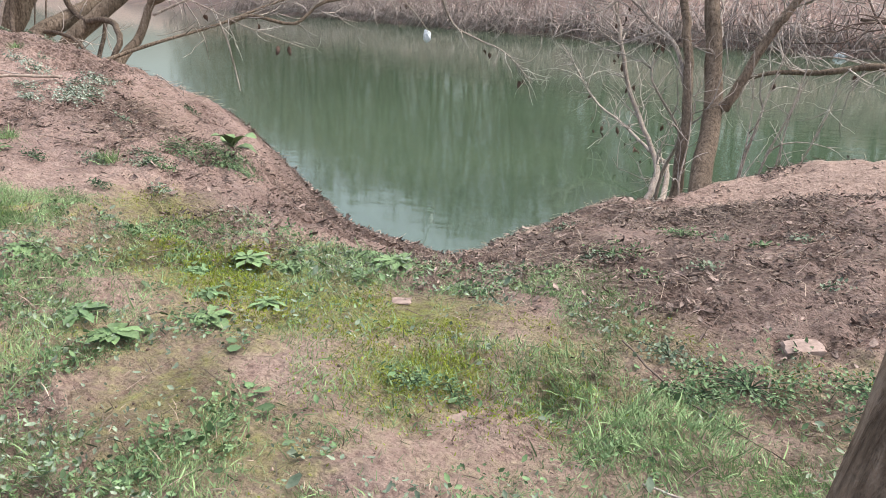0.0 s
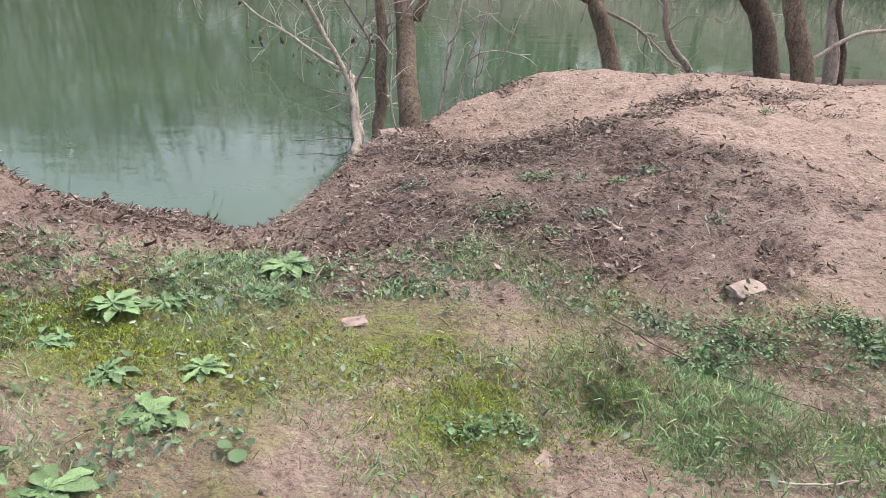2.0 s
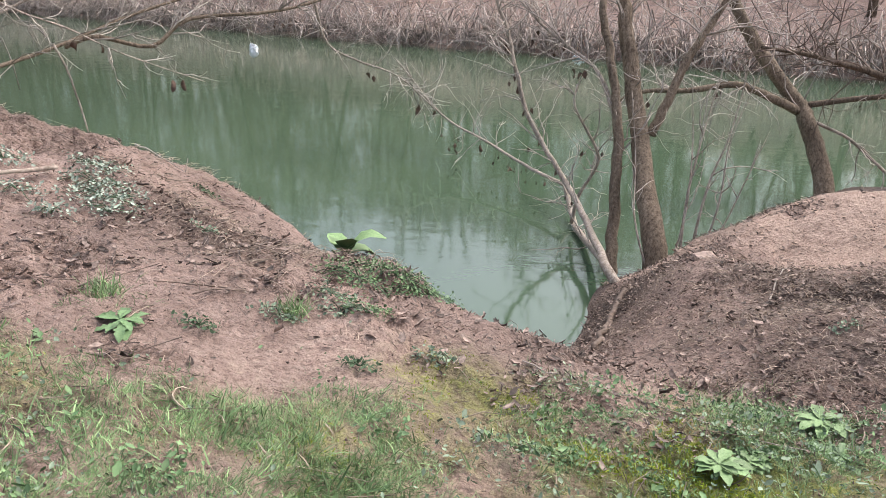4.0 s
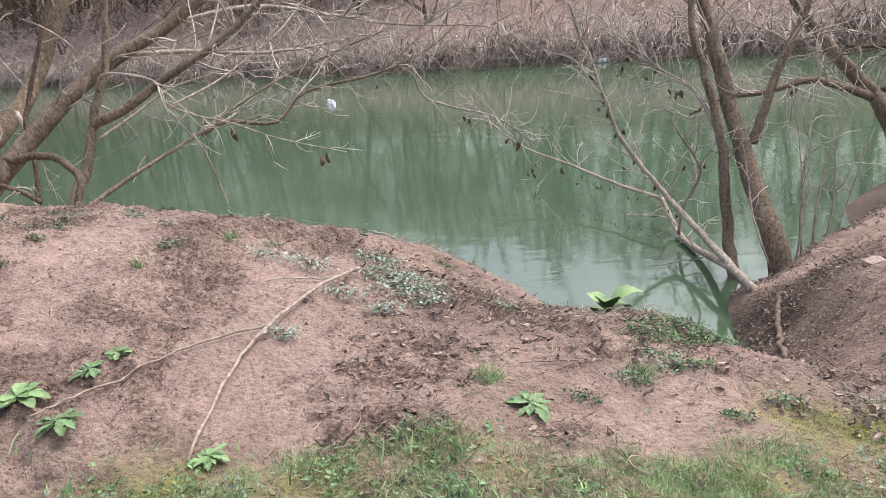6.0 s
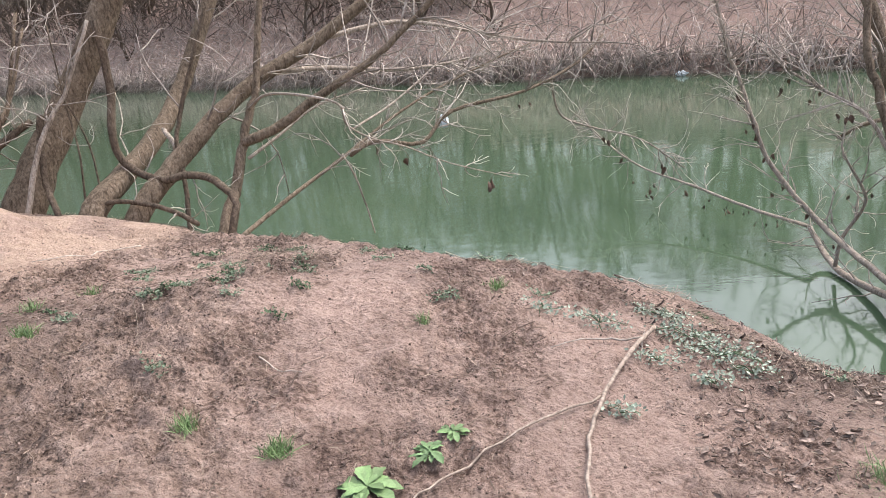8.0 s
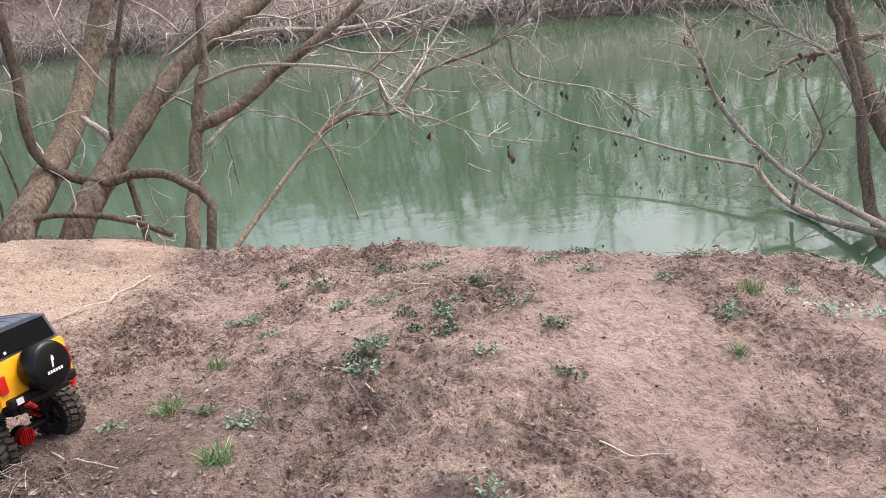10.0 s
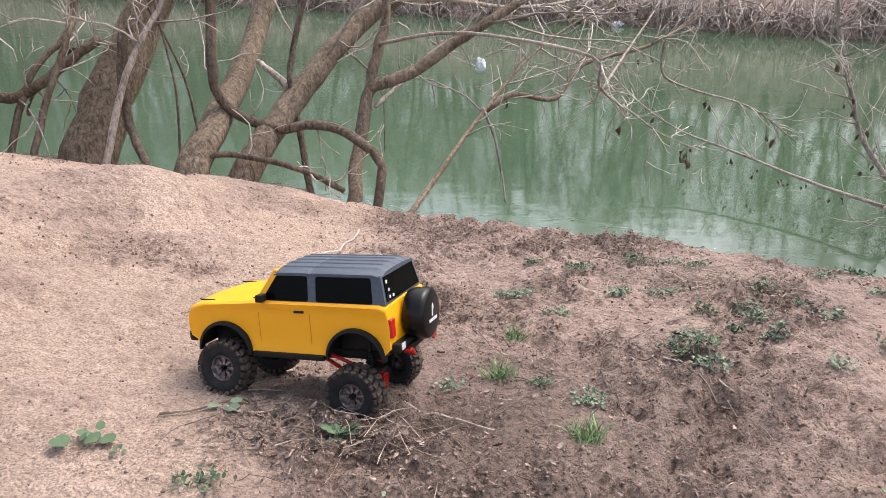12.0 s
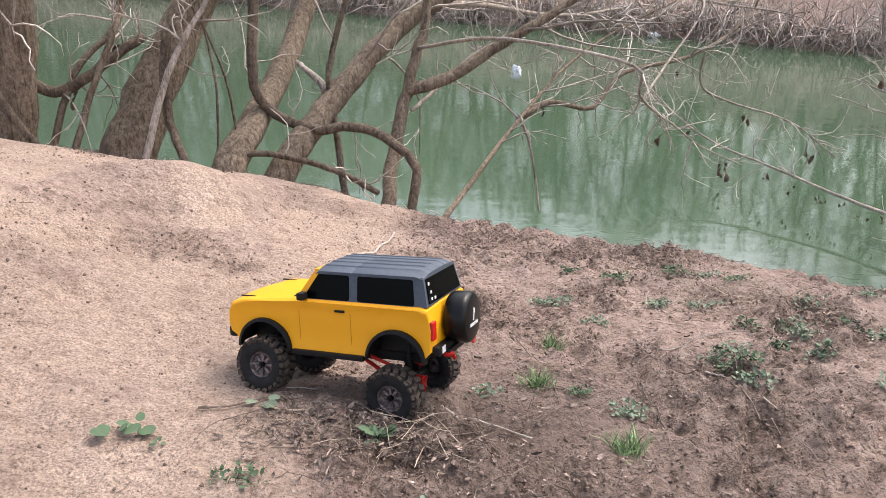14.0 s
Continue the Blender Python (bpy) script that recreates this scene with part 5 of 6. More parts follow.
def leaf_mesh(kind, n, mat):
    if (kind, n, mat.name) not in LEAF_MESHES:
        rng = random.Random(n)
        long, wide, curl, lobes, tip = {"broad": (1, 0.40, -0.20, 0.22, 0.16), "narrow": (1, 0.29, -0.20, 0.60, 0.14), "round": (1, 0.95, -0.12, 0.06, 0.1), "big": (1, 0.62, -0.9, 0.12, 0.85)}[kind]
        if kind == "round":
            v, f = leaf_form(long, wide * rng.uniform(0.85, 1.15), curl * rng.uniform(0.7, 1.3), lobes, tip, 6)
            v[:, 2] += np.array([0.02 * math.sin(3.1 * i + n) for i in range(len(v))])
        else:
            v, f = lobed_leaf(long, wide * rng.uniform(0.85, 1.15), curl * rng.uniform(0.7, 1.3), tip, lobes, rng)
        me = mesh_of("leaf", [tuple(p) for p in v], f)
        LEAF_MESHES[kind, n, mat.name] = me
    return LEAF_MESHES[kind, n, mat.name]


def rosette(x, y, size, count, seed, kind="broad", mat=None, label="", category="weed", rise=0.06, name="rosette_weed"):
    """A flat weed whose leaves spread from its root."""
    rng = random.Random(seed)
    root = new(name)
    root.location = spot(x, y, 0.004)
    tagged(root, label or "pale green leafy rosette weed flat on the soil", category, "rosette weeds" if name == "rosette_weed" else "")
    for k in range(count):
        me = leaf_mesh(kind, rng.randint(0, 3), mat or WEED)
        ob = linked("leaf", me, mat or WEED, root)
        ring = k / count
        s = size * rng.uniform(0.45, 1.12) * (1 - 0.35 * (k % 3 == 2))
        out = Matrix.Translation((0.5, 0, -0.02)) if kind == "round" else Matrix()
        ob.matrix_basis = pose(0, 0, 0.0005 * k, 0, -math.degrees(rng.uniform(-0.05, rise) + (0.22 if rise < 0.5 else 0.35) * (k % 3 == 2)), 360 * ring * 2.4 + rng.uniform(-28, 28)) @ Matrix.Scale(s, 4) @ out
    return root


def trailing_weed(x, y, spread, n, mat, label, seed, leaf=0.018, form=(1, 0.7, 0.1, 0.08), lift=0.03, name="trailing_weed"):
    """A low clump of many small leaves on trailing stems."""
    rng = np.random.default_rng(seed)
    root = new(name)
    base = spot(x, y)
    root.location = base
    tagged(root, label, "weed", "low weeds")
    v, f = leaf_form(*form, 0.1, 3)
    a, r = rng.uniform(0, 6.28, n), spread * np.sqrt(rng.random(n)) * rng.uniform(0.6, 1.15, n)
    px, py = x + r * np.cos(a) * 1.25, y + r * np.sin(a) * 0.8
    p = np.stack([px - x, py - y, height(px, py) - base.z + rng.uniform(0.004, lift, n)], 1)
    m = euler_stack(rng.normal(0, 0.45, n), rng.normal(-0.2, 0.4, n), rng.uniform(0, 6.3, n))
    ob = linked("foliage", scatter_mesh("foliage", [(v, f, p, m, rng.uniform(0.6, 1.35, n) * leaf)]), mat, root, smooth=True)
    tagged(ob, kind="stuff")
    store = ([], [])
    for _ in range(max(4, n // 14)):
        a = rng.uniform(0, 6.28)
        end = spread * rng.uniform(0.5, 1.0)
        pts = []
        for t in (0, 0.4, 0.8, 1.0):
            qx, qy = x + math.cos(a + 0.3 * t) * end * t * 1.2, y + math.sin(a + 0.3 * t) * end * t * 0.8
            pts.append((qx - x, qy - y, float(height(qx, qy)) - base.z + 0.004 + lift * 0.5 * math.sin(3 * t)))
        tube(store, np.array(pts), 0.0016, 0.0009, 3)
    tagged(stored("stem_growth", store, WEED_DARK, root), kind="stuff")
    return root


def fallen_stick(points, r0, r1, mat, label, lift=0.01, seed=0, category="stick", name="stick"):
    """A stick lying along places on the ground."""
    path = smooth_path([(x, y, float(height(x, y)) + lift + h) for x, y, h in points], 6)
    rng = random.Random(seed)
    if category == "stick":
        r0, r1 = r0 * 0.62, r1 * 0.6
    for i in range(1, len(path) - 1):
        path[i] += np.array([rng.gauss(0, r0 * 0.4), rng.gauss(0, r0 * 0.4), abs(rng.gauss(0, r0 * 0.3))])
        floor_z = float(height(path[i][0], path[i][1])) + r0 * 0.7
        path[i][2] = min(max(path[i][2], floor_z), floor_z + 0.012) if category == "stick" else max(path[i][2], floor_z)
    base = path[0].copy()
    store = ([], [])
    tube(store, path - base, r0, r1, 7, 0.2, rng)
    ob = stored(name, store, mat)
    ob.location = base
    return tagged(ob, label, category)


def stone(x, y, size, label, seed, mat, turn=0.0):
    bm = bmesh.new()
    bmesh.ops.create_cube(bm, size=1)
    bmesh.ops.subdivide_edges(bm, edges=bm.edges[:], cuts=3, use_grid_fill=True)
    for v in bm.verts:
        q = v.co.normalized() * 0.62
        v.co = v.co.lerp(q, 0.16) + noise.noise_vector(v.co * 2.2 + Vector((seed, 0, 0))) * 0.15
        v.co = Vector((v.co.x * size[0], v.co.y * size[1], v.co.z * size[2]))
    ob = part("stone", bm, mat, smooth=False)
    ob.matrix_basis = Matrix.Translation(spot(x, y, size[2] * 0.25)) @ pose(0, 0, 0, 6, -4, turn)
    return tagged(ob, label, "stone")


SOIL = simple("soil_crumb", (0.09, 0.061, 0.048), (0.38, 0.276, 0.230), 60, 0.95, each=0.5)
build_leaf_litter()
build_twig_litter()
build_clods()
build_grass()
for i, (x, y, k) in enumerate(TUFT_SPOTS):
    grass_tuft(x, y, k, 300 + i)

for i, (x, y, s, n) in enumerate([
    (-0.69, 0.07, 0.075, 11), (-0.80, 0.20, 0.07, 9), (-0.63, 0.22, 0.06, 9), (-0.74, 0.52, 0.075, 10), (-0.85, 0.44, 0.08, 10), (-0.93, 0.28, 0.06, 8),
    (-1.22, -0.19, 0.075, 9), (-1.32, -0.21, 0.06, 9), (-0.78, -0.14, 0.08, 11), (-0.90, -0.12, 0.075, 11), (-1.33, 0.08, 0.07, 10), (-1.34, 0.16, 0.06, 8),
    (-0.51, 0.71, 0.085, 10), (-0.53, 0.56, 0.09, 9), (-0.76, 0.50, 0.085, 8),
    (-3.45, 0.80, 0.07, 10), (-3.59, 0.66, 0.095, 12), (-3.43, 0.55, 0.085, 10), (-3.02, 0.46, 0.075, 10), (-2.19, 0.67, 0.095, 12), (-3.39, 0.86, 0.05, 7), (-3.46, 0.81, 0.05, 7),
]):
    rosette(x, y, s * 0.9, n + 14, 400 + i, "narrow" if i % 4 else "broad", WEED if i % 2 else WEED_PALE)
rosette(-1.80, 1.58, 0.20, 7, 480, "big", WEED_PALE, "tall weed with large drooping pale green leaves at the bank's lip", "weed", 0.9, "large_leaved_weed")
rosette(-5.26, 1.25, 0.045, 22, 481, "narrow", WEED_DARK, "upright dark green plant with narrow leaves", "weed", 1.0, "leafy_plant")
rosette(-5.74, 1.25, 0.03, 6, 482, "round", WEED_DARK, "round-leaved green seedling on bare sand", "seedling", 0.5, "seedling")
rosette(-5.71, 1.28, 0.03, 4, 484, "round", WEED_DARK, "round-leaved green seedling on bare sand", "seedling", 0.5, "seedling")
rosette(-5.66, 1.23, 0.014, 6, 483, "round", WEED_DARK, "tiny green seedling on bare sand", "seedling", 0.5, "seedling")
rosette(-5.50, 1.40, 0.045, 3, 485, "round", WEED_GREY, "flattened grey-green leaf on the sand", "weed", 0.2, "flattened_weed")
rosette(1.11, 0.45, 0.05, 6, 486, "round", WEED, "bright green round-leaved weed", "weed", 0.5, "round_leaved_weed")
rosette(-0.53, -0.01, 0.03, 4, 487, "round", WEED, "small bright green seedling with round leaves", "seedling", 0.4, "seedling")
rosette(-0.40, -0.14, 0.035, 5, 488, "round", WEED, "small bright green seedling with round leaves", "seedling", 0.4, "seedling")

for i, (x, y, s, n) in enumerate([(-2.62, 1.53, 0.11, 110), (-2.55, 1.42, 0.13, 150), (-2.68, 1.68, 0.10, 90), (-2.92, 1.52, 0.09, 70), (-2.77, 1.33, 0.07, 50), (-2.93, 1.02, 0.05, 40),
                                  (-2.62, 1.22, 0.06, 45), (-3.10, 1.56, 0.07, 40), (-2.48, 1.30, 0.08, 60)]):
    trailing_weed(x, y, s, int(n * 2.2), WEED_SILVER, "silvery grey-green low weed with small leaves on the slope", 500 + i, 0.0115)
for i, (x, y, s, n) in enumerate([(0.54, 0.35, 0.13, 170), (0.43, 0.28, 0.08, 80), (0.78, 0.40, 0.10, 110), (0.80, 0.30, 0.10, 90), (-0.13, 0.04, 0.05, 50), (-0.04, 0.06, 0.05, 50),
                                  (-1.59, 1.29, 0.13, 160), (-1.70, 1.18, 0.12, 120), (-1.65, 0.97, 0.07, 60), (0.11, 1.05, 0.09, 60), (0.28, 1.34, 0.08, 50), (-1.50, 1.22, 0.10, 110)]):
    trailing_weed(x, y, s, int(n * 3.0), WEED, "spreading patch of small-leaved green weed", 530 + i, 0.0082)
for i, (x, y, s, n) in enumerate([(-1.86, 0.85, 0.07, 50), (-2.03, 0.73, 0.06, 40), (-1.75, 1.02, 0.09, 70), (-1.72, 0.94, 0.08, 60), (-1.63, 0.65, 0.06, 40), (-1.45, 0.76, 0.07, 45), (-2.2, 1.35, 0.05, 35), (-2.43, 2.05, 0.06, 45),
                                  (-4.23, 1.03, 0.05, 30), (-5.02, 1.48, 0.04, 24), (-3.93, 1.52, 0.045, 34), (-3.52, 1.74, 0.04, 24), (-5.22, 1.02, 0.05, 28), (-5.50, 1.13, 0.05, 30), (-3.46, 1.52, 0.04, 20), (-3.10, 1.74, 0.05, 30),
                                  (-3.96, 1.33, 0.04, 22), (-3.41, 1.54, 0.04, 22), (0.36, 0.42, 0.09, 70), (-4.63, 2.36, 0.04, 22), (-4.74, 2.07, 0.06, 46), (-4.79, 2.06, 0.04, 24), (-4.51, 2.24, 0.06, 40), (-4.67, 1.89, 0.045, 26),
                                  (-4.45, 2.00, 0.05, 42), (-4.28, 2.31, 0.06, 44), (-4.33, 1.98, 0.06, 44), (-4.17, 2.31, 0.05, 36), (-4.12, 2.21, 0.06, 36), (-4.18, 1.70, 0.04, 34), (-4.20, 1.58, 0.045, 36), (-4.28, 1.80, 0.04, 24),
                                  (-4.44, 1.62, 0.05, 36), (-4.39, 1.65, 0.05, 34), (-4.42, 1.55, 0.06, 56), (-4.43, 1.45, 0.05, 46), (-4.72, 1.41, 0.05, 44), (-4.81, 1.48, 0.035, 22), (-4.03, 1.95, 0.045, 28), (-4.15, 1.82, 0.05, 28),
                                  (-4.00, 1.81, 0.05, 28), (-3.96, 1.73, 0.05, 36), (-4.13, 1.42, 0.04, 24), (-4.27, 1.64, 0.03, 16), (-3.78, 2.05, 0.05, 30), (-3.70, 1.88, 0.05, 30), (-3.62, 2.10, 0.06, 34), (-3.3, 1.95, 0.05, 30)]):
    trailing_weed(x, y, s * 0.8, int(n * 2.2), WEED_DARK if i % 3 == 1 else WEED_GREY, "small grey-green weed creeping over bare soil", 560 + i, 0.0095, lift=0.018)
for i, (x, y, s) in enumerate([(0.27, 1.34, 0.05), (-0.14, 1.34, 0.05), (0.06, 0.99, 0.07), (0.23, 0.90, 0.06), (0.66, 1.29, 0.06), (0.73, 0.93, 0.05), (1.44, 2.02, 0.04), (0.38, 1.01, 0.06), (0.40, 1.30, 0.05), (0.53, 1.26, 0.05)]):
    trailing_weed(x, y, s * 0.8, int(900 * s), WEED_GREY if i % 3 else WEED, "small green weed growing through dead leaves", 640 + i, 0.0115, lift=0.016)

# sticks and stones
fallen_stick([(-2.74, 1.51, 0.03), (-2.85, 1.30, 0.02), (-2.98, 1.05, 0.01), (-3.05, 0.80, 0.01), (-3.07, 0.45, 0.0)], 0.0078, 0.0045, WEATHERED, "long pale barkless fallen branch on the slope", 0.012, 1, "fallen branch", "fallen_branch")
fallen_stick([(-2.98, 1.07, 0.01), (-3.18, 0.92, 0.01), (-3.42, 0.70, 0.0), (-3.52, 0.58, 0.0)], 0.0065, 0.004, WEATHERED, "thin pale forked stick lying on soil", 0.01, 2)
fallen_stick([(-2.80, 1.42, 0.02), (-2.95, 1.38, 0.01), (-3.10, 1.30, 0.0)], 0.006, 0.003, TWIG, "thin pale stick beside a fallen branch", 0.01, 3)
fallen_stick([(0.38, -0.06, 0), (0.47, -0.08, 0), (0.56, -0.07, 0)], 0.004, 0.003, TWIG, "short pale stick in the grass", 0.008, 4)
fallen_stick([(0.52, -0.12, 0), (0.59, -0.16, 0), (0.65, -0.20, 0)], 0.005, 0.003, TWIG_BROWN, "short dark stick in the grass", 0.008, 5)
fallen_stick([(-1.97, 0.96, 0), (-2.08, 0.93, 0), (-2.20, 0.90, 0)], 0.005, 0.003, TWIG_BROWN, "short brown stick on bare soil", 0.008, 6)
fallen_stick([(-5.62, 1.36, 0), (-5.56, 1.37, 0), (-5.49, 1.41, 0)], 0.004, 0.003, TWIG_BROWN, "short brown stick on the sand", 0.006, 7)
fallen_stick([(-5.13, 1.40, 0), (-5.05, 1.34, 0), (-4.96, 1.27, 0)], 0.004, 0.003, TWIG, "pale straight stick behind the model car", 0.008, 8)
fallen_stick([(-5.22, 3.0, 0), (-5.25, 2.75, 0), (-5.34, 2.5, 0), (-5.42, 2.35, 0)], 0.007, 0.004, TWIG, "bent pale stick at the foot of the sand", 0.012, 9)
fallen_stick([(-2.75, 2.16, 0.02), (-2.62, 2.14, 0.05), (-2.52, 2.12, 0.07)], 0.006, 0.003, TWIG, "pale twig jutting over the lip", 0.012, 15)
fallen_stick([(0.25, 0.42, 0), (0.45, 0.22, 0), (0.62, 0.12, 0)], 0.004, 0.002, TWIG_BROWN, "long thin briar stalk across the weeds", 0.012, 17)
fallen_stick([(-0.15, 1.9, 0), (0.05, 2.25, 0), (0.3, 2.6, 0)], 0.006, 0.003, TWIG, "pale stick on the leaf litter", 0.012, 18)
fallen_stick([(-0.34, 3.4, 0), (-0.5, 3.05, 0), (-0.62, 2.7, 0), (-0.72, 2.4, 0)], 0.02, 0.015, TWIG_BROWN, "dark wet log at the waterline", 0.012, 19, "log", "log")
for i, (points, r, mat, label) in enumerate([
    ([(-4.62, 1.74), (-4.53, 1.69), (-4.41, 1.76), (-4.32, 1.76), (-4.24, 1.78)], 0.0045, TWIG, "thin pale curved stalk on bare soil"),
    ([(-4.52, 1.78), (-4.59, 1.63), (-4.66, 1.52), (-4.66, 1.44), (-4.65, 1.36)], 0.0045, TWIG_BROWN, "thin crooked brown twig on bare soil"),
    ([(-4.60, 1.65), (-4.56, 1.64), (-4.54, 1.61), (-4.525, 1.60), (-4.53, 1.585), (-4.545, 1.59)], 0.0035, TWIG, "thin pale stalk with a looped end"),
    ([(-4.02, 1.92), (-3.97, 1.91), (-3.91, 1.92)], 0.0060, STRAW, "straight pale dry reed on bare soil"),
    ([(-4.50, 1.86), (-4.46, 1.85), (-4.41, 1.85)], 0.0040, STRAW, "short pale stalk on bare soil"),
    ([(-4.56, 1.55), (-4.55, 1.52), (-4.53, 1.51)], 0.0050, TWIG_BROWN, "short brown stick on bare soil"),
    ([(-4.50, 1.54), (-4.48, 1.53), (-4.46, 1.52)], 0.0085, TWIG, "short thick pale broken stick"),
    ([(-4.52, 1.56), (-4.525, 1.53), (-4.53, 1.51)], 0.0060, STRAW, "short pale splinter of wood"),
    ([(-4.43, 1.40), (-4.42, 1.38), (-4.41, 1.36)], 0.0050, STRAW, "short pale stalk beside weeds"),
    ([(-4.03, 1.72), (-4.01, 1.69), (-3.98, 1.65)], 0.0055, STRAW, "pale dry stalk on bare soil"),
    ([(-4.94, 1.34), (-4.90, 1.38), (-4.85, 1.43)], 0.0040, TWIG_BROWN, "thin brown twig near the grass tufts"),
    ([(-4.91, 1.78), (-4.90, 1.72), (-4.89, 1.68)], 0.0045, TWIG_BROWN, "short brown twig on bare soil"),
    ([(-4.08, 2.45), (-4.05, 2.44), (-3.98, 2.42)], 0.0045, STRAW, "pale reed lying along the lip"),
    ([(-4.27, 1.97), (-4.16, 2.00), (-4.01, 2.04)], 0.0050, STRAW, "long pale straw in a nest of dry grass"),
    ([(-4.25, 2.02), (-4.15, 2.03), (-4.05, 2.00)], 0.0040, STRAW, "long pale straw in a nest of dry grass"),
    ([(-5.44, 1.35), (-5.42, 1.35), (-5.39, 1.36)], 0.0055, STRAW, "short pale stick beside the model car"),
    ([(-5.46, 1.46), (-5.43, 1.47), (-5.39, 1.46)], 0.0045, TWIG, "thin pale twig beside the model car"),
    ([(-5.56, 1.31), (-5.52, 1.34), (-5.49, 1.36)], 0.0035, TWIG_BROWN, "thin brown twig on the sand"),
    ([(-1.23, 0.86), (-1.05, 0.78), (-0.88, 0.69), (-0.60, 0.57)], 0.0050, TWIG, "long pale dry stalk across the soil"),
    ([(0.85, 0.90), (0.89, 0.915), (0.94, 0.92)], 0.0090, TWIG, "short pale stick on the sandy slope"),
    ([(-4.48, 1.44), (-4.41, 1.30), (-4.36, 1.18)], 0.0040, STRAW, "long pale straw on bare soil"),
    ([(-3.97, 1.13), (-3.90, 1.10), (-3.83, 1.07)], 0.0055, TWIG, "straight pale stick on bare soil"),
    ([(-4.30, 2.12), (-4.14, 2.02), (-3.98, 1.92)], 0.0050, STRAW, "long pale reed on bare soil"),
    ([(-4.04, 1.14), (-4.00, 1.145), (-3.97, 1.14)], 0.0060, TWIG_BROWN, "short dark stick on bare soil"),
    ([(-2.09, 0.87), (-2.03, 0.90), (-1.96, 0.93)], 0.0060, TWIG_BROWN, "dark stick on trodden soil"),
    ([(-3.59, 0.49), (-3.64, 0.61), (-3.63, 0.75)], 0.0042, STRAW, "pale bent straw beside broad-leaved weeds"),
    ([(-4.52, 0.71), (-4.40, 0.66), (-4.39, 0.59)], 0.0045, TWIG_BROWN, "crooked brown twig on bare soil"),
    ([(-2.82, 1.32), (-2.79, 1.45), (-2.77, 1.52)], 0.0060, TWIG, "pale stick among silvery weeds"),
    ([(-1.94, 0.37), (-1.975, 0.40), (-1.97, 0.43), (-1.94, 0.44)], 0.0050, STRAW, "dry curled weed stalk in the grass"),
    ([(-5.36, 1.30), (-5.30, 1.28), (-5.24, 1.29)], 0.0040, TWIG_BROWN, "thin dark twig beside the model car"),
    ([(-5.20, 1.26), (-5.17, 1.21), (-5.12, 1.19)], 0.0045, TWIG_BROWN, "thin dark twig behind the model car"),
]):
    fallen_stick([(x, y, 0) for x, y in points], r * 0.62, r * 0.35, mat, label, 0.007, 30 + i)
stone(0.65, 0.56, (0.085, 0.055, 0.02), "flat pinkish brown stone on bare soil", 1, STONE, 20)
stone(0.0, 0.0, (0.045, 0.035, 0.008), "small flat pinkish stone by the grass", 2, STONE, 50)
stone(1.09, 0.54, (0.05, 0.03, 0.009), "small whitish stone on the slope", 3, STONE, -30)
stone(-0.34, 0.42, (0.05, 0.03, 0.008), "small pale flat stone in the grass", 4, STONE, 10)
stone(-0.15, 2.68, (0.11, 0.07, 0.04), "pale flat stone high on the hump", 5, STONE, 10)


# ---- the model car ----
YELLOW = simple("yellow_body_paint", (0.86, 0.375, 0.007), (0.90, 0.405, 0.010), 6, 0.42, spec=0.4)
CAR_GREY = simple("slate_grey_paint", (0.062, 0.077, 0.102), (0.085, 0.100, 0.127), 120, 0.5, spec=0.3)
CAR_BLACK = simple("black_plastic", (0.004, 0.004, 0.0045), (0.011, 0.0105, 0.0105), 40, 0.5, spec=0.22)
CAR_GLASS = simple("black_window", (0.0018, 0.0018, 0.002), (0.003, 0.003, 0.0034), 5, 0.2, spec=0.07)
CAR_RED = simple("red_anodised_metal", (0.42, 0.012, 0.01), (0.6, 0.03, 0.02), 30, 0.35, metal=0.4)
TAIL_RED = simple("red_lens", (0.45, 0.012, 0.01), (0.6, 0.02, 0.015), 60, 0.25)
TYRE = simple("muddy_rubber", (0.012, 0.010, 0.009), (0.10, 0.074, 0.057), 34, 0.9, relief=0.002, detail=6)
RUBBER = simple("black_rubber", (0.005, 0.005, 0.0065), (0.019, 0.017, 0.017), 45, 0.8, relief=0.001, detail=6)
RIM = simple("grey_wheel", (0.045, 0.036, 0.037), (0.34, 0.27, 0.265), 90, 0.5, metal=0.5)
SPARE_BLACK = simple("black_vinyl_cover", (0.003, 0.003, 0.0035), (0.006, 0.006, 0.0065), 30, 0.28, spec=0.28)
SEAM = simple("shaded_yellow_seam", (0.58, 0.245, 0.006), (0.64, 0.27, 0.007), 20, 0.6)
WHITE = simple("white_print", (0.75, 0.75, 0.75), (0.85, 0.85, 0.85), 20, 0.5)
LENS = simple("clear_headlamp", (0.35, 0.37, 0.4), (0.6, 0.62, 0.65), 30, 0.15)


def block(bm, c, s, bevel=0.0, m=None):
    r = bmesh.ops.create_cube(bm, size=1, matrix=(m or Matrix()) @ Matrix.Translation(c) @ Matrix.Diagonal((*s, 1)))
    if bevel:
        es = list({e for v in r["verts"] for e in v.link_edges})
        bmesh.ops.bevel(bm, geom=es, offset=bevel, segments=2, affect="EDGES", profile=0.6)


def rod(bm, a, b, r, sides=10):
    a, b = Vector(a), Vector(b)
    m = Matrix.Translation((a + b) / 2) @ (b - a).to_track_quat("Z", "Y").to_matrix().to_4x4()
    bmesh.ops.create_cone(bm, cap_ends=True, segments=sides, radius1=r, radius2=r, depth=(b - a).length, matrix=m)


def quad(bm, pts):
    return bm.faces.new([bm.verts.new(p) for p in pts])


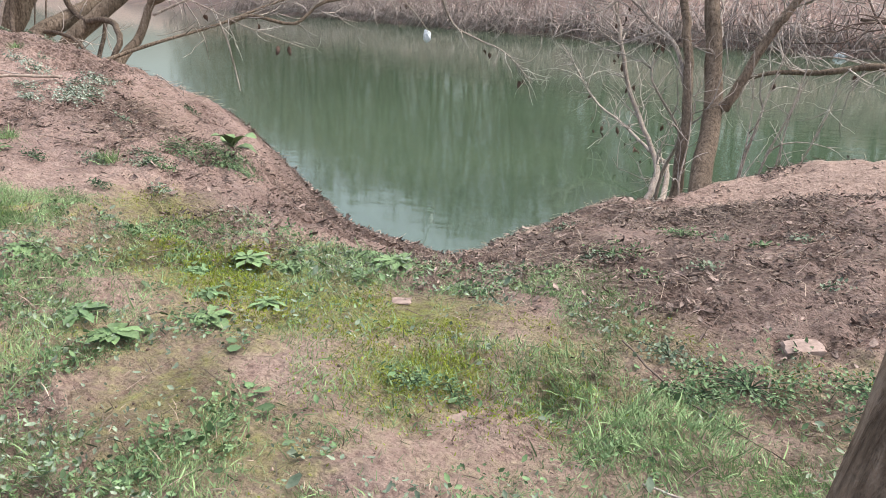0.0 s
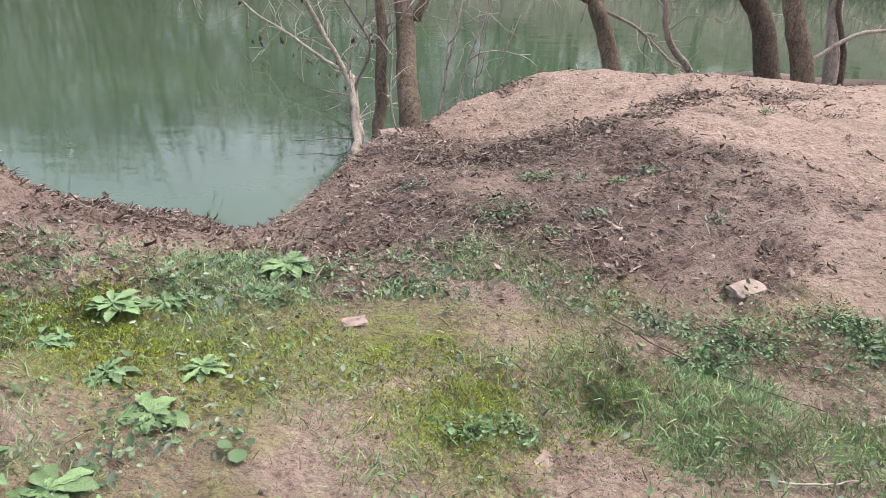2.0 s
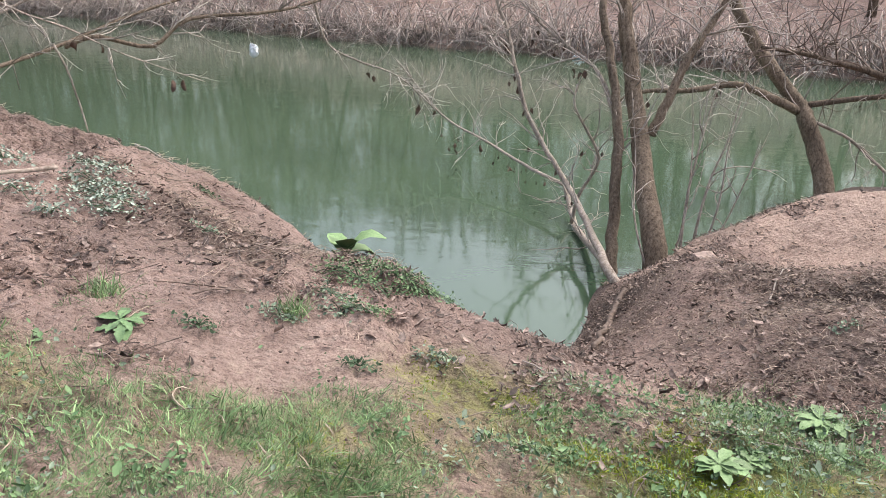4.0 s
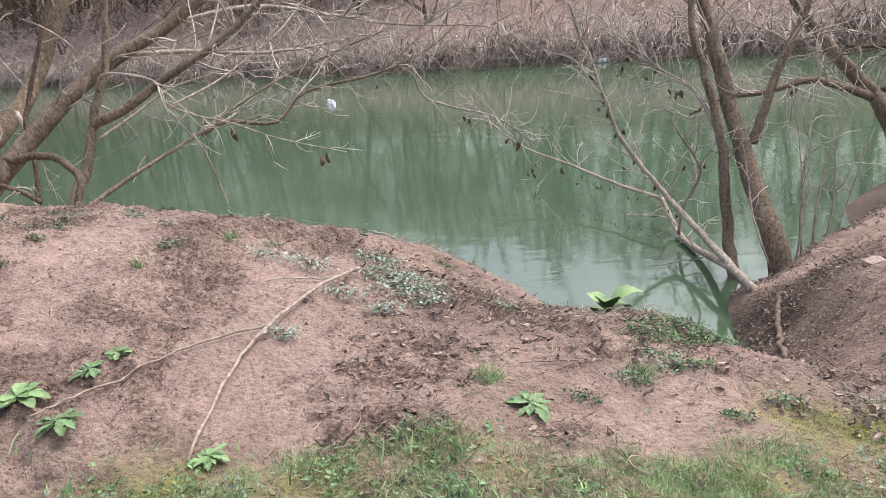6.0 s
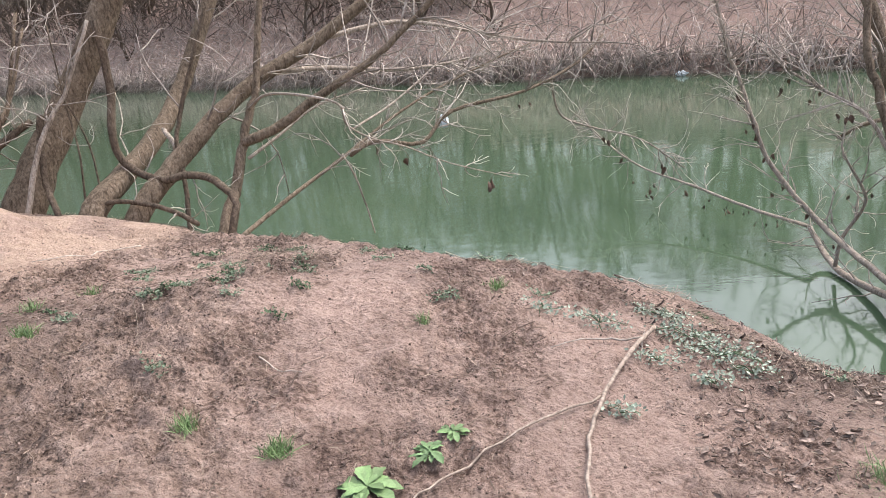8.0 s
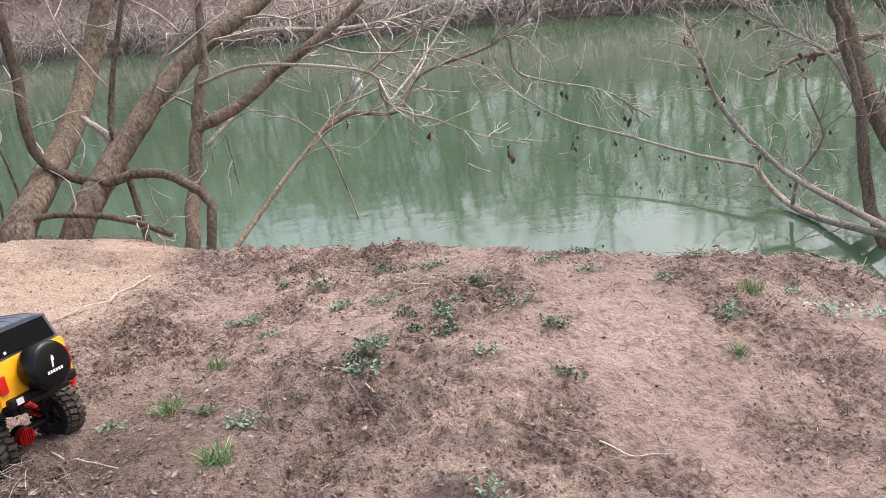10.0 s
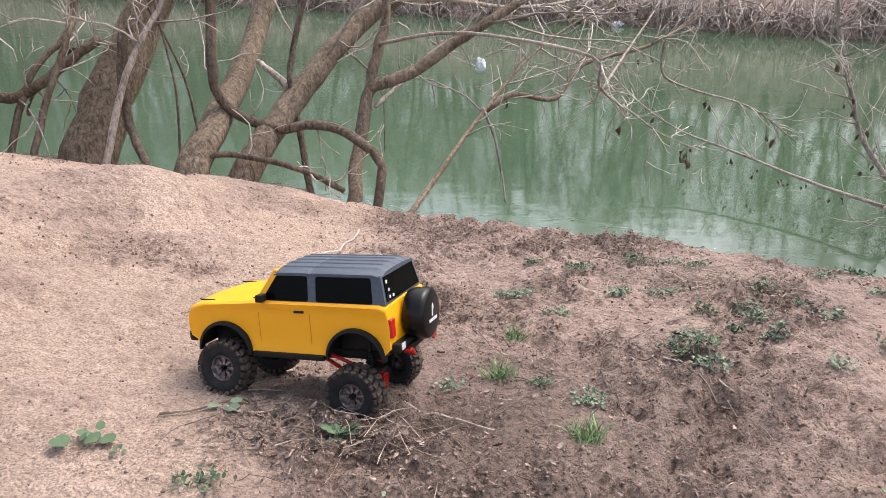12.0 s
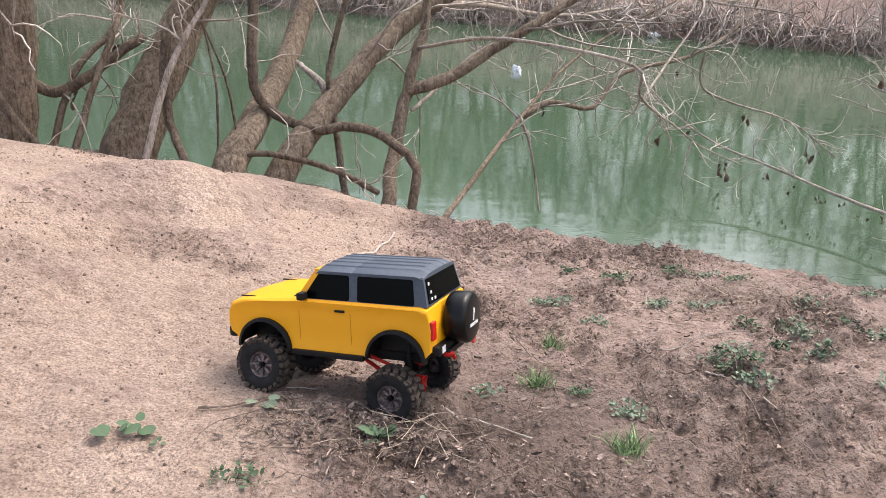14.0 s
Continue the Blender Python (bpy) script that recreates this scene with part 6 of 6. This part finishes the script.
def slab(bm, pts, thick):
    """A thin plate over four or more corners, pushed out along its normal."""
    n = (Vector(pts[1]) - Vector(pts[0])).cross(Vector(pts[2]) - Vector(pts[0])).normalized() * thick
    low = [bm.verts.new(Vector(p) - n * 0.5) for p in pts]
    top = [bm.verts.new(Vector(p) + n) for p in pts]
    bm.faces.new(low[::-1])
    bm.faces.new(top)
    for i in range(len(pts)):
        j = (i + 1) % len(pts)
        bm.faces.new((low[i], low[j], top[j], top[i]))


def turned(bm, profile, segments, centre=(0, 0, 0)):
    """A ring turned about the y axis from (radius, y) pairs."""
    rings = []
    for k in range(segments):
        a = 2 * math.pi * k / segments
        rings.append([bm.verts.new((centre[0] + r * math.cos(a), centre[1] + y, centre[2] + r * math.sin(a))) for r, y in profile])
    for k in range(segments):
        a, b = rings[k], rings[(k + 1) % segments]
        for i in range(len(profile) - 1):
            bm.faces.new((a[i], a[i + 1], b[i + 1], b[i]))


def rounded(ob, degrees):
    """Smooth shading but for edges sharper than this."""
    ob.data.set_sharp_from_angle(angle=radians(degrees))
    return ob


def pane_outline(p, cut, n=4):
    """Four corners in order, with the corners rounded off."""
    p = [Vector(q) for q in p]
    out = []
    for i in range(4):
        a, b, d = p[i - 1], p[i], p[(i + 1) % 4]
        u, w = b + (a - b).normalized() * cut, b + (d - b).normalized() * cut
        for k in range(n + 1):
            t = k / n
            out.append(u * (1 - t) ** 2 + b * (2 * t * (1 - t)) + w * t * t)
    return out


AXLE, HALF = 0.162, 0.100
BELT, ROOF = 0.231, 0.303


def arch(cx, r, z0=0.111, a0=8, a1=172, n=14):
    return [(cx + r * math.cos(radians(a0 + (a1 - a0) * i / n)), z0 + r * math.sin(radians(a0 + (a1 - a0) * i / n))) for i in range(n + 1)]


def build_wheel(car, x, side):
    y = side * 0.104
    wheel = new("wheel")
    wheel.parent = car
    wheel.matrix_basis = pose(x, y, 0.0605, 0, random.Random(int(x * 999 + side)).uniform(0, 90), 0 if side > 0 else 180)
    bm = bmesh.new()
    turned(bm, [(0.0285, -0.018), (0.033, -0.0255), (0.050, -0.0265), (0.0565, -0.023), (0.0585, -0.012), (0.0585, 0.012), (0.0565, 0.023), (0.050, 0.0265), (0.033, 0.0255), (0.0285, 0.018)], 44)
    part("tyre", bm, RUBBER, wheel, "black rubber tyre", True)
    bm = bmesh.new()
    for k in range(22):
        for s in (-1, 1):
            a = 360 * (k + (0.5 if s > 0 else 0)) / 22
            m = pose(0, 0, 0, 0, a, 0) @ Matrix.Translation((0.0592, s * 0.0125, 0)) @ pose(0, 0, 0, s * 18, 0, 0)
            block(bm, (0, 0, 0), (0.009, 0.021, 0.0105), 0.0, m)
            m = pose(0, 0, 0, 0, a, 0) @ Matrix.Translation((0.0550, s * 0.0245, 0)) @ pose(0, 0, 0, 0, 0, s * 35)
            block(bm, (0, 0, 0), (0.012, 0.006, 0.0095), 0.0, m)
    tagged(part("tread", bm, TYRE, wheel, "mud-caked knobbly tread blocks", False), kind="stuff")
    bm = bmesh.new()
    turned(bm, [(0.0292, 0.014), (0.0298, 0.0195), (0.0278, 0.0215), (0.0258, 0.018), (0.0245, 0.011), (0.015, 0.008), (0.0001, 0.0085)], 36)
    turned(bm, [(0.029, -0.020), (0.029, 0.017)], 36)
    for k in range(8):
        a = 45 * k
        m = pose(0, 0, 0, 0, a, 0)
        block(bm, (0.0165, 0.0125, 0), (0.016, 0.007, 0.0062), 0.001, m)
    for k in range(16):
        a = 2 * math.pi * k / 16
        rod(bm, (0.0274 * math.cos(a), 0.020, 0.0274 * math.sin(a)), (0.0274 * math.cos(a), 0.0228, 0.0274 * math.sin(a)), 0.0014, 6)
    part("rim", bm, RIM, wheel, "dusty grey spoked wheel rim", False)
    bm = bmesh.new()
    rod(bm, (0, 0.008, 0), (0, 0.020, 0), 0.0055, 12)
    rod(bm, (0, 0.020, 0), (0, 0.025, 0), 0.003, 6)
    part("hub", bm, CAR_BLACK, wheel, "", False)


def build_car():
    car = new("model_car")
    tagged(car, "yellow radio-controlled off-road model car with grey roof on muddy soil", "toy car")
    # painted lower body with its wheel openings
    lower = [(0.234, 0.138), (0.251, 0.148), (0.256, 0.168), (0.254, 0.193), (0.244, 0.212), (0.213, 0.2215), (0.13, 0.2265), (0.078, BELT), (-0.06, BELT), (-0.221, BELT), (-0.237, 0.226), (-0.243, 0.193), (-0.242, 0.138)]
    under = [(-0.242, 0.138)] + arch(-AXLE, 0.064)[::-1] + [(-0.090, 0.116), (0.090, 0.116)] + arch(AXLE, 0.064)[::-1] + [(0.234, 0.138)]
    bm = bmesh.new()
    cuts = [-1, -0.93, -0.7, -0.35, 0, 0.35, 0.7, 0.93, 1]

    def at(x, z, k):
        """Corners of the shell: the nose narrows, the bonnet is crowned."""
        wide = HALF
        drop = 0.004 if abs(k) > 0.95 and z > 0.203 else 0.0
        crown = 0.0045 * (1 - k * k) if z > 0.203 else 0
        push = 0.006 * (1 - k * k) if x > 0.22 else (-0.003 * (1 - k * k) if x < -0.215 else 0)
        return (x + push, wide * k, z + crown - drop)

    rows = [[bm.verts.new(at(x, z, k)) for k in cuts] for x, z in lower]
    for a, b in zip(rows, rows[1:]):
        for i in range(len(cuts) - 1):
            bm.faces.new((a[i], a[i + 1], b[i + 1], b[i]))
    for i, sgn in ((0, -1), (-1, 1)):
        ring = [r[i] for r in rows] + [bm.verts.new(at(x, z, sgn)) for x, z in under[1:-1]]
        bm.faces.new(ring if sgn > 0 else ring[::-1])
    rim_edges = [bm.edges.get((a[i], b[i])) for a, b in zip(rows[1:-2], rows[2:-1]) for i in (0, -1)]
    bmesh.ops.bevel(bm, geom=rim_edges, offset=0.0045, segments=3, profile=0.5, affect="EDGES")
    bmesh.ops.triangulate(bm, faces=[f for f in bm.faces if len(f.verts) > 4])
    bmesh.ops.recalc_face_normals(bm, faces=bm.faces[:])
    for z in (0.124, 0.137, 0.15, 0.165, 0.18, 0.195, 0.207, 0.216, 0.2235):
        bmesh.ops.bisect_plane(bm, geom=bm.verts[:] + bm.edges[:] + bm.faces[:], plane_co=(0, 0, z), plane_no=(0, 0, 1))
    for v in bm.verts:
        if abs(v.co.y) > 0.9 * HALF:
            swell = np.interp(v.co.z, (0.110, 0.124, 0.15, 0.18, 0.200, 0.2095, 0.216, 0.226), (-0.0055, -0.003, 0.0, 0.0008, 0.0008, -0.0002, -0.0022, -0.0042))
            nose = 0.008 * smooth_step(v.co.x, 0.17, 0.255) + 0.004 * smooth_step(-v.co.x, 0.20, 0.245)
            v.co.y += math.copysign(float(swell) - float(nose), v.co.y)
    rounded(part("body", bm, YELLOW, car, "satin yellow painted body shell"), 28)
    # wheel wells, floor and chassis
    bm = bmesh.new()
    rows = [[bm.verts.new((x, HALF * 0.985 * k, z + 0.001)) for k in (-1, 1)] for x, z in under]
    for a, b in zip(rows, rows[1:]):
        bm.faces.new((a[0], a[1], b[1], b[0]))
    block(bm, (0, 0.042, 0.104), (0.40, 0.012, 0.02))
    block(bm, (0, -0.042, 0.104), (0.40, 0.012, 0.02))
    block(bm, (0.0, 0, 0.102), (0.16, 0.08, 0.03), 0.004)
    for x in (AXLE, -AXLE):
        block(bm, (x, 0, 0.142), (0.125, 0.106, 0.06), 0.006)
        block(bm, (x, 0, 0.112), (0.06, 0.05, 0.05), 0.004)
    part("chassis", bm, CAR_BLACK, car, "black plastic chassis and wheel wells", False)
    # glasshouse
    f0, f1, r0, r1, w0, w1 = 0.076, 0.030, -0.235, -0.223, 0.096, 0.086
    bm = bmesh.new()
    base = [(f0, w0, BELT), (f0, -w0, BELT), (r0, -w0, BELT), (r0, w0, BELT)]
    top = [(f1, w1, ROOF - 0.012), (f1, -w1, ROOF - 0.012), (r1, -w1, ROOF - 0.012), (r1, w1, ROOF - 0.012)]
    vb, vt = [bm.verts.new(p) for p in base], [bm.verts.new(p) for p in top]
    for i in range(4):
        j = (i + 1) % 4
        bm.faces.new((vb[i], vb[j], vt[j], vt[i]))
    bmesh.ops.recalc_face_normals(bm, faces=bm.faces[:])
    part("cabin", bm, CAR_GREY, car, "slate grey pillars of the cabin", False)

    def side_at(x, u, s, out=0.0):
        """A place on the cabin's side: u from the belt (0) to the roof (1)."""
        return (x, s * (w0 + (w1 - w0) * u + out), BELT + (ROOF - 0.012 - BELT) * u)

    for s in (1, -1):
        for name, xs in (("front_side_window", ((0.060, -0.054), (0.025, -0.052))), ("rear_side_window", ((-0.073, -0.206), (-0.072, -0.201)))):
            bm = bmesh.new()
            p = pane_outline([side_at(xs[0][0], 0.03, s), side_at(xs[0][1], 0.03, s), side_at(xs[1][1], 0.92, s), side_at(xs[1][0], 0.92, s)], 0.006)
            slab(bm, p if s < 0 else p[::-1], 0.0012)
            bmesh.ops.recalc_face_normals(bm, faces=bm.faces[:])
            part(name, bm, CAR_GLASS, car, "glossy black side window", False)
        bm = bmesh.new()
        p = [side_at(0.077, 0.0, s), side_at(0.062, 0.0, s), side_at(0.020, 1.0, s), side_at(0.034, 1.0, s)]
        slab(bm, p if s < 0 else p[::-1], 0.0016)
        block(bm, (f1 + 0.0025, s * 0.039, ROOF - 0.0105), (0.010, 0.078, 0.006), 0.001)
        bmesh.ops.recalc_face_normals(bm, faces=bm.faces[:])
        part("windscreen_pillar", bm, YELLOW, car, "yellow windscreen pillar", False)
    bm = bmesh.new()
    slab(bm, [(f0 + 0.001, -0.088, BELT + 0.003), (f0 + 0.001, 0.088, BELT + 0.003), (f1 + 0.004, 0.080, ROOF - 0.016), (f1 + 0.004, -0.080, ROOF - 0.016)], 0.0012)
    glass = part("windscreen", bm, CAR_GLASS, car, "glossy black windscreen with a lettered band", False)
    bm = bmesh.new()
    for k in range(7):
        y = -0.040 + 0.0125 * k
        slab(bm, [(f1 + 0.0165, y, ROOF - 0.0265), (f1 + 0.0165, y + 0.009, ROOF - 0.0265), (f1 + 0.0105, y + 0.009, ROOF - 0.0195), (f1 + 0.0105, y, ROOF - 0.0195)], 0.0008)
    slab(bm, [(f1 + 0.0165, 0.052, ROOF - 0.0265), (f1 + 0.0165, 0.068, ROOF - 0.0265), (f1 + 0.009, 0.064, ROOF - 0.0185), (f1 + 0.009, 0.056, ROOF - 0.0185)], 0.0008)
    part("windscreen_band", bm, WHITE, glass, "white printed bars on the windscreen", False)
    bm = bmesh.new()
    slab(bm, [(r0 - 0.001, 0.086, BELT + 0.006), (r0 - 0.001, -0.086, BELT + 0.006), (r1 - 0.001, -0.078, ROOF - 0.016), (r1 - 0.001, 0.078, ROOF - 0.016)], 0.0012)
    rear = part("rear_window", bm, CAR_GLASS, car, "glossy black rear window with small white stickers", False)
    bm = bmesh.new()
    for y, u, w in ((0.070, 0.78, 0.007), (0.068, 0.45, 0.006), (0.071, 0.18, 0.007), (0.054, 0.16, 0.007)):
        x = r0 + (r1 - r0) * u - 0.0025
        z = BELT + 0.004 + (ROOF - 0.02 - BELT) * u
        block(bm, (x, y, z), (0.0012, w, w), 0.0)
    part("sticker", bm, WHITE, rear, "small white stickers", False)
    # roof
    bm = bmesh.new()
    ribs = [-0.68, -0.34, 0.0, 0.34, 0.68]
    ys = sorted([-1, -0.9, 0.9, 1] + [c + d for c in ribs for d in (-0.05, -0.025, 0.025, 0.05)])
    tops = {c + d for c in ribs for d in (-0.025, 0.025)}
    xs = [f1 + 0.002, f1 - 0.012, -0.055, -0.058, -0.061, -0.206, r1 - 0.002]

    def roof_at(x, k):
        end = 0.006 if x in (xs[0], xs[-1]) else 0.0
        rib = 0.0022 if k in tops and not end else 0
        groove = 0.0012 if x == -0.058 else 0
        return (x, k * (w1 + 0.002), ROOF - 0.010 * abs(k) ** 4 - end - groove + rib)

    rows = [[bm.verts.new(roof_at(x, k)) for k in ys] for x in xs]
    low = [[bm.verts.new((x, k * (w1 + 0.002), ROOF - 0.016)) for k in (-1, 1)] for x in xs]
    for i in range(len(xs) - 1):
        for j in range(len(ys) - 1):
            bm.faces.new((rows[i][j], rows[i][j + 1], rows[i + 1][j + 1], rows[i + 1][j]))
        bm.faces.new((rows[i][0], rows[i + 1][0], low[i + 1][0], low[i][0]))
        bm.faces.new((rows[i][-1], rows[i + 1][-1], low[i + 1][1], low[i][1]))
    for i in (0, -1):
        bm.faces.new([*rows[i], low[i][1], low[i][0]])
    bmesh.ops.recalc_face_normals(bm, faces=bm.faces[:])
    rounded(part("roof", bm, CAR_GREY, car, "ribbed slate grey hard top"), 24)
    # trim along the sides
    for s in (1, -1):
        for cx in (AXLE, -AXLE):
            bm = bmesh.new()
            ins, out = arch(cx, 0.0635, 0.111, 2, 178, 16), arch(cx, 0.0705, 0.111, 2, 178, 16)
            v = [[bm.verts.new((x, s * y, z)) for (x, z), y in ((a, HALF - 0.004), (a, HALF + 0.012), (b, HALF + 0.009), (b, HALF - 0.004))] for a, b in zip(ins, out)]
            for a, b in zip(v, v[1:]):
                for i in range(4):
                    j = (i + 1) % 4
                    bm.faces.new((a[i], a[j], b[j], b[i]))
            bm.faces.new(v[0])
            bm.faces.new(v[-1][::-1])
            bmesh.ops.recalc_face_normals(bm, faces=bm.faces[:])
            part("wheel_arch_flare", bm, CAR_BLACK, car, "dark grey plastic flare", False)
        bm = bmesh.new()
        block(bm, (0, s * 0.104, 0.112), (0.178, 0.016, 0.012), 0.003)
        part("side_step", bm, CAR_BLACK, car, "", False)
        bm = bmesh.new()
        block(bm, (-0.032, s * (HALF + 0.0018), 0.2105), (0.024, 0.004, 0.0052), 0.0012)
        part("door_handle", bm, CAR_BLACK, car, "", False)
        bm = bmesh.new()
        block(bm, (0.052, s * 0.113, 0.2415), (0.017, 0.022, 0.017), 0.004)
        block(bm, (0.054, s * 0.100, 0.2345), (0.010, 0.012, 0.006), 0.001)
        part("door_mirror", bm, CAR_BLACK, car, "", False)
        bm = bmesh.new()
        block(bm, (-0.057, s * (HALF + 0.0008), 0.1685), (0.0012, 0.0012, 0.078))
        block(bm, (0.070, s * (HALF + 0.0008), 0.1685), (0.0010, 0.0012, 0.075))
        block(bm, (0.006, s * (HALF - 0.0026), 0.1235), (0.128, 0.0012, 0.0010))
        part("door_seam", bm, SEAM, car, "", False)
        bm = bmesh.new()
        block(bm, (-0.2385, s * 0.0915, 0.183), (0.020, 0.020, 0.040), 0.003)
        part("tail_light", bm, TAIL_RED, car, "tall red tail lamp", False)
        bm = bmesh.new()
        rod(bm, (0.258, s * 0.069, 0.181), (0.2605, s * 0.069, 0.181), 0.0105, 20)
        part("headlight", bm, LENS, car, "round clear headlamp", False)
        bm = bmesh.new()
        rod(bm, (0.253, s * 0.030, 0.125), (0.270, s * 0.030, 0.125), 0.004, 8)
        part("tow_hook", bm, CAR_RED, car, "red tow hook", False)
        bm = bmesh.new()
        rod(bm, (-0.256, s * 0.062, 0.124), (-0.276, s * 0.062, 0.124), 0.005, 8)
        rod(bm, (-0.276, s * 0.055, 0.116), (-0.276, s * 0.069, 0.132), 0.0042, 8)
        part("tow_hook", bm, CAR_RED, car, "red tow hook", False)
        for x in (AXLE, -AXLE):
            d = 1 if x > 0 else -1
            for ends in (((x - d * 0.006, s * 0.062, 0.070), (d * 0.055, s * 0.050, 0.106), 0.0044), ((x + d * 0.004, s * 0.050, 0.094), (d * 0.075, s * 0.062, 0.120), 0.0040)):
                bm = bmesh.new()
                rod(bm, *ends, 10)
                part("suspension_link", bm, CAR_RED, car, "red metal suspension link", False)
        for x in (AXLE, -AXLE):
            bm = bmesh.new()
            a, b = Vector((x - 0.012, s * 0.062, 0.066)), Vector((x - 0.004, s * 0.052, 0.160))
            rod(bm, a, b, 0.0045, 10)
            for k in range(9):
                p = a.lerp(b, 0.18 + 0.07 * k)
                rod(bm, p, p + (b - a).normalized() * 0.0035, 0.0085, 12)
            part("shock_absorber", bm, CAR_BLACK, car, "", False)
    for x in (AXLE, -AXLE):
        bm = bmesh.new()
        rod(bm, (x, -0.085, 0.0605), (x, 0.085, 0.0605), 0.0095, 14)
        bmesh.ops.create_uvsphere(bm, u_segments=16, v_segments=10, radius=0.021, matrix=Matrix.Translation((x, 0.012, 0.0605)))
        axle = part("axle", bm, CAR_BLACK, car, "", False)
        d = 1 if x > 0 else -1
        bm = bmesh.new()
        rod(bm, (x + d * 0.014, 0.020, 0.0605), (x + d * 0.030, 0.020, 0.0605), 0.021, 16)
        for k in range(5):
            block(bm, (x + d * 0.031, 0.008 + 0.006 * k, 0.0605), (0.006, 0.0022, 0.036))
        part("axle_cover", bm, CAR_RED, axle, "red ribbed axle cover", False)
    # nose and tail
    bm = bmesh.new()
    slab(bm, [(0.2605, -0.084, 0.169), (0.2605, 0.084, 0.169), (0.2585, 0.084, 0.194), (0.2585, -0.084, 0.194)], 0.002)
    grille = part("grille", bm, CAR_BLACK, car, "black grille with pale bars", False)
    bm = bmesh.new()
    for k in range(6):
        block(bm, (0.263, -0.030 + 0.012 * k, 0.1825), (0.0015, 0.008, 0.006))
    part("grille_mark", bm, WHITE, grille, "", False)
    bm = bmesh.new()
    block(bm, (0.256, 0, 0.139), (0.024, 0.19, 0.026), 0.007)
    block(bm, (0.266, 0, 0.128), (0.016, 0.07, 0.014), 0.003)
    part("front_bumper", bm, CAR_BLACK, car, "", False)
    bm = bmesh.new()
    block(bm, (-0.247, 0, 0.138), (0.024, 0.19, 0.022), 0.006)
    block(bm, (-0.258, 0, 0.126), (0.014, 0.12, 0.014), 0.004)
    bumper = part("rear_bumper", bm, CAR_BLACK, car, "", False)
    bm = bmesh.new()
    block(bm, (-0.2598, 0.074, 0.140), (0.0015, 0.018, 0.014))
    part("bumper_plate", bm, WHITE, bumper, "", False)
    bm = bmesh.new()
    spare_at = Vector((-0.274, 0.0, 0.191))
    turned(bm, [(0.0001, -0.028), (0.040, -0.028), (0.0515, -0.024), (0.0555, -0.012), (0.0555, 0.014), (0.0525, 0.022), (0.045, 0.0245), (0.0001, 0.0255)], 40)
    bmesh.ops.rotate(bm, verts=bm.verts[:], matrix=Matrix.Rotation(radians(90), 3, "Z"))
    bmesh.ops.translate(bm, verts=bm.verts[:], vec=spare_at)
    bmesh.ops.recalc_face_normals(bm, faces=bm.faces[:])
    spare = part("spare_wheel_cover", bm, SPARE_BLACK, car, "black spare wheel cover with white mark", True)
    bm = bmesh.new()
    x = spare_at.x - 0.0262
    for k in range(6):
        block(bm, (x, 0.019 - 0.0076 * k, 0.178), (0.0012, 0.0052, 0.0065))
    part("cover_lettering", bm, WHITE, spare, "white bars on the spare wheel cover", False)
    bm = bmesh.new()
    slab(bm, [(x, 0.006, 0.187), (x, 0.002, 0.187), (x, -0.001, 0.202), (x, 0.003, 0.204)], 0.001)
    slab(bm, [(x, 0.004, 0.202), (x, -0.004, 0.201), (x, -0.004, 0.210), (x, 0.000, 0.214), (x, 0.003, 0.208)], 0.001)
    bmesh.ops.recalc_face_normals(bm, faces=bm.faces[:])
    part("cover_emblem", bm, WHITE, spare, "", False)
    bm = bmesh.new()
    block(bm, (0.082, 0, 0.2315), (0.018, 0.17, 0.005), 0.0015)
    part("cowl_trim", bm, CAR_BLACK, car, "", False)
    for s in (1, -1):
        bm = bmesh.new()
        block(bm, (0.213, s * 0.083, 0.2235), (0.040, 0.003, 0.0035), 0.001)
        part("wing_trim", bm, CAR_BLACK, car, "", False)
    for x in (AXLE, -AXLE):
        for s in (1, -1):
            build_wheel(car, x, s)
    return car


CAR_SIZE = 0.953
CAR_X, CAR_Y, CAR_HEADING = -5.328, 1.502, 153.5
car = build_car()
car.matrix_basis = pose(CAR_X, CAR_Y, 0.605, 10.3, 0.4, CAR_HEADING) @ Matrix.Scale(CAR_SIZE, 4)
# the shell sits level on its springs, and the front axle twists with the slope
level = Matrix.Translation((0, 0, 0.11)) @ pose(0, 0, 0.005, 0, 7.0, 0) @ Matrix.Translation((0, 0, -0.11))
twist = Matrix.Translation((AXLE, 0.104, 0.0605)) @ pose(-0.003, 0, 0, 7, 0, 0) @ Matrix.Translation((-AXLE, -0.104, -0.0605))
for ob in car.children:
    kind = ob.name.split(".")[0]
    if kind in ("wheel", "axle"):
        if kind == "wheel" and ob.matrix_basis.translation.x > 0 or kind == "axle" and max(v.co.x for v in ob.data.vertices) > 0:
            ob.matrix_basis = twist @ ob.matrix_basis
    elif kind not in ("suspension_link", "shock_absorber"):
        ob.matrix_basis = level @ ob.matrix_basis
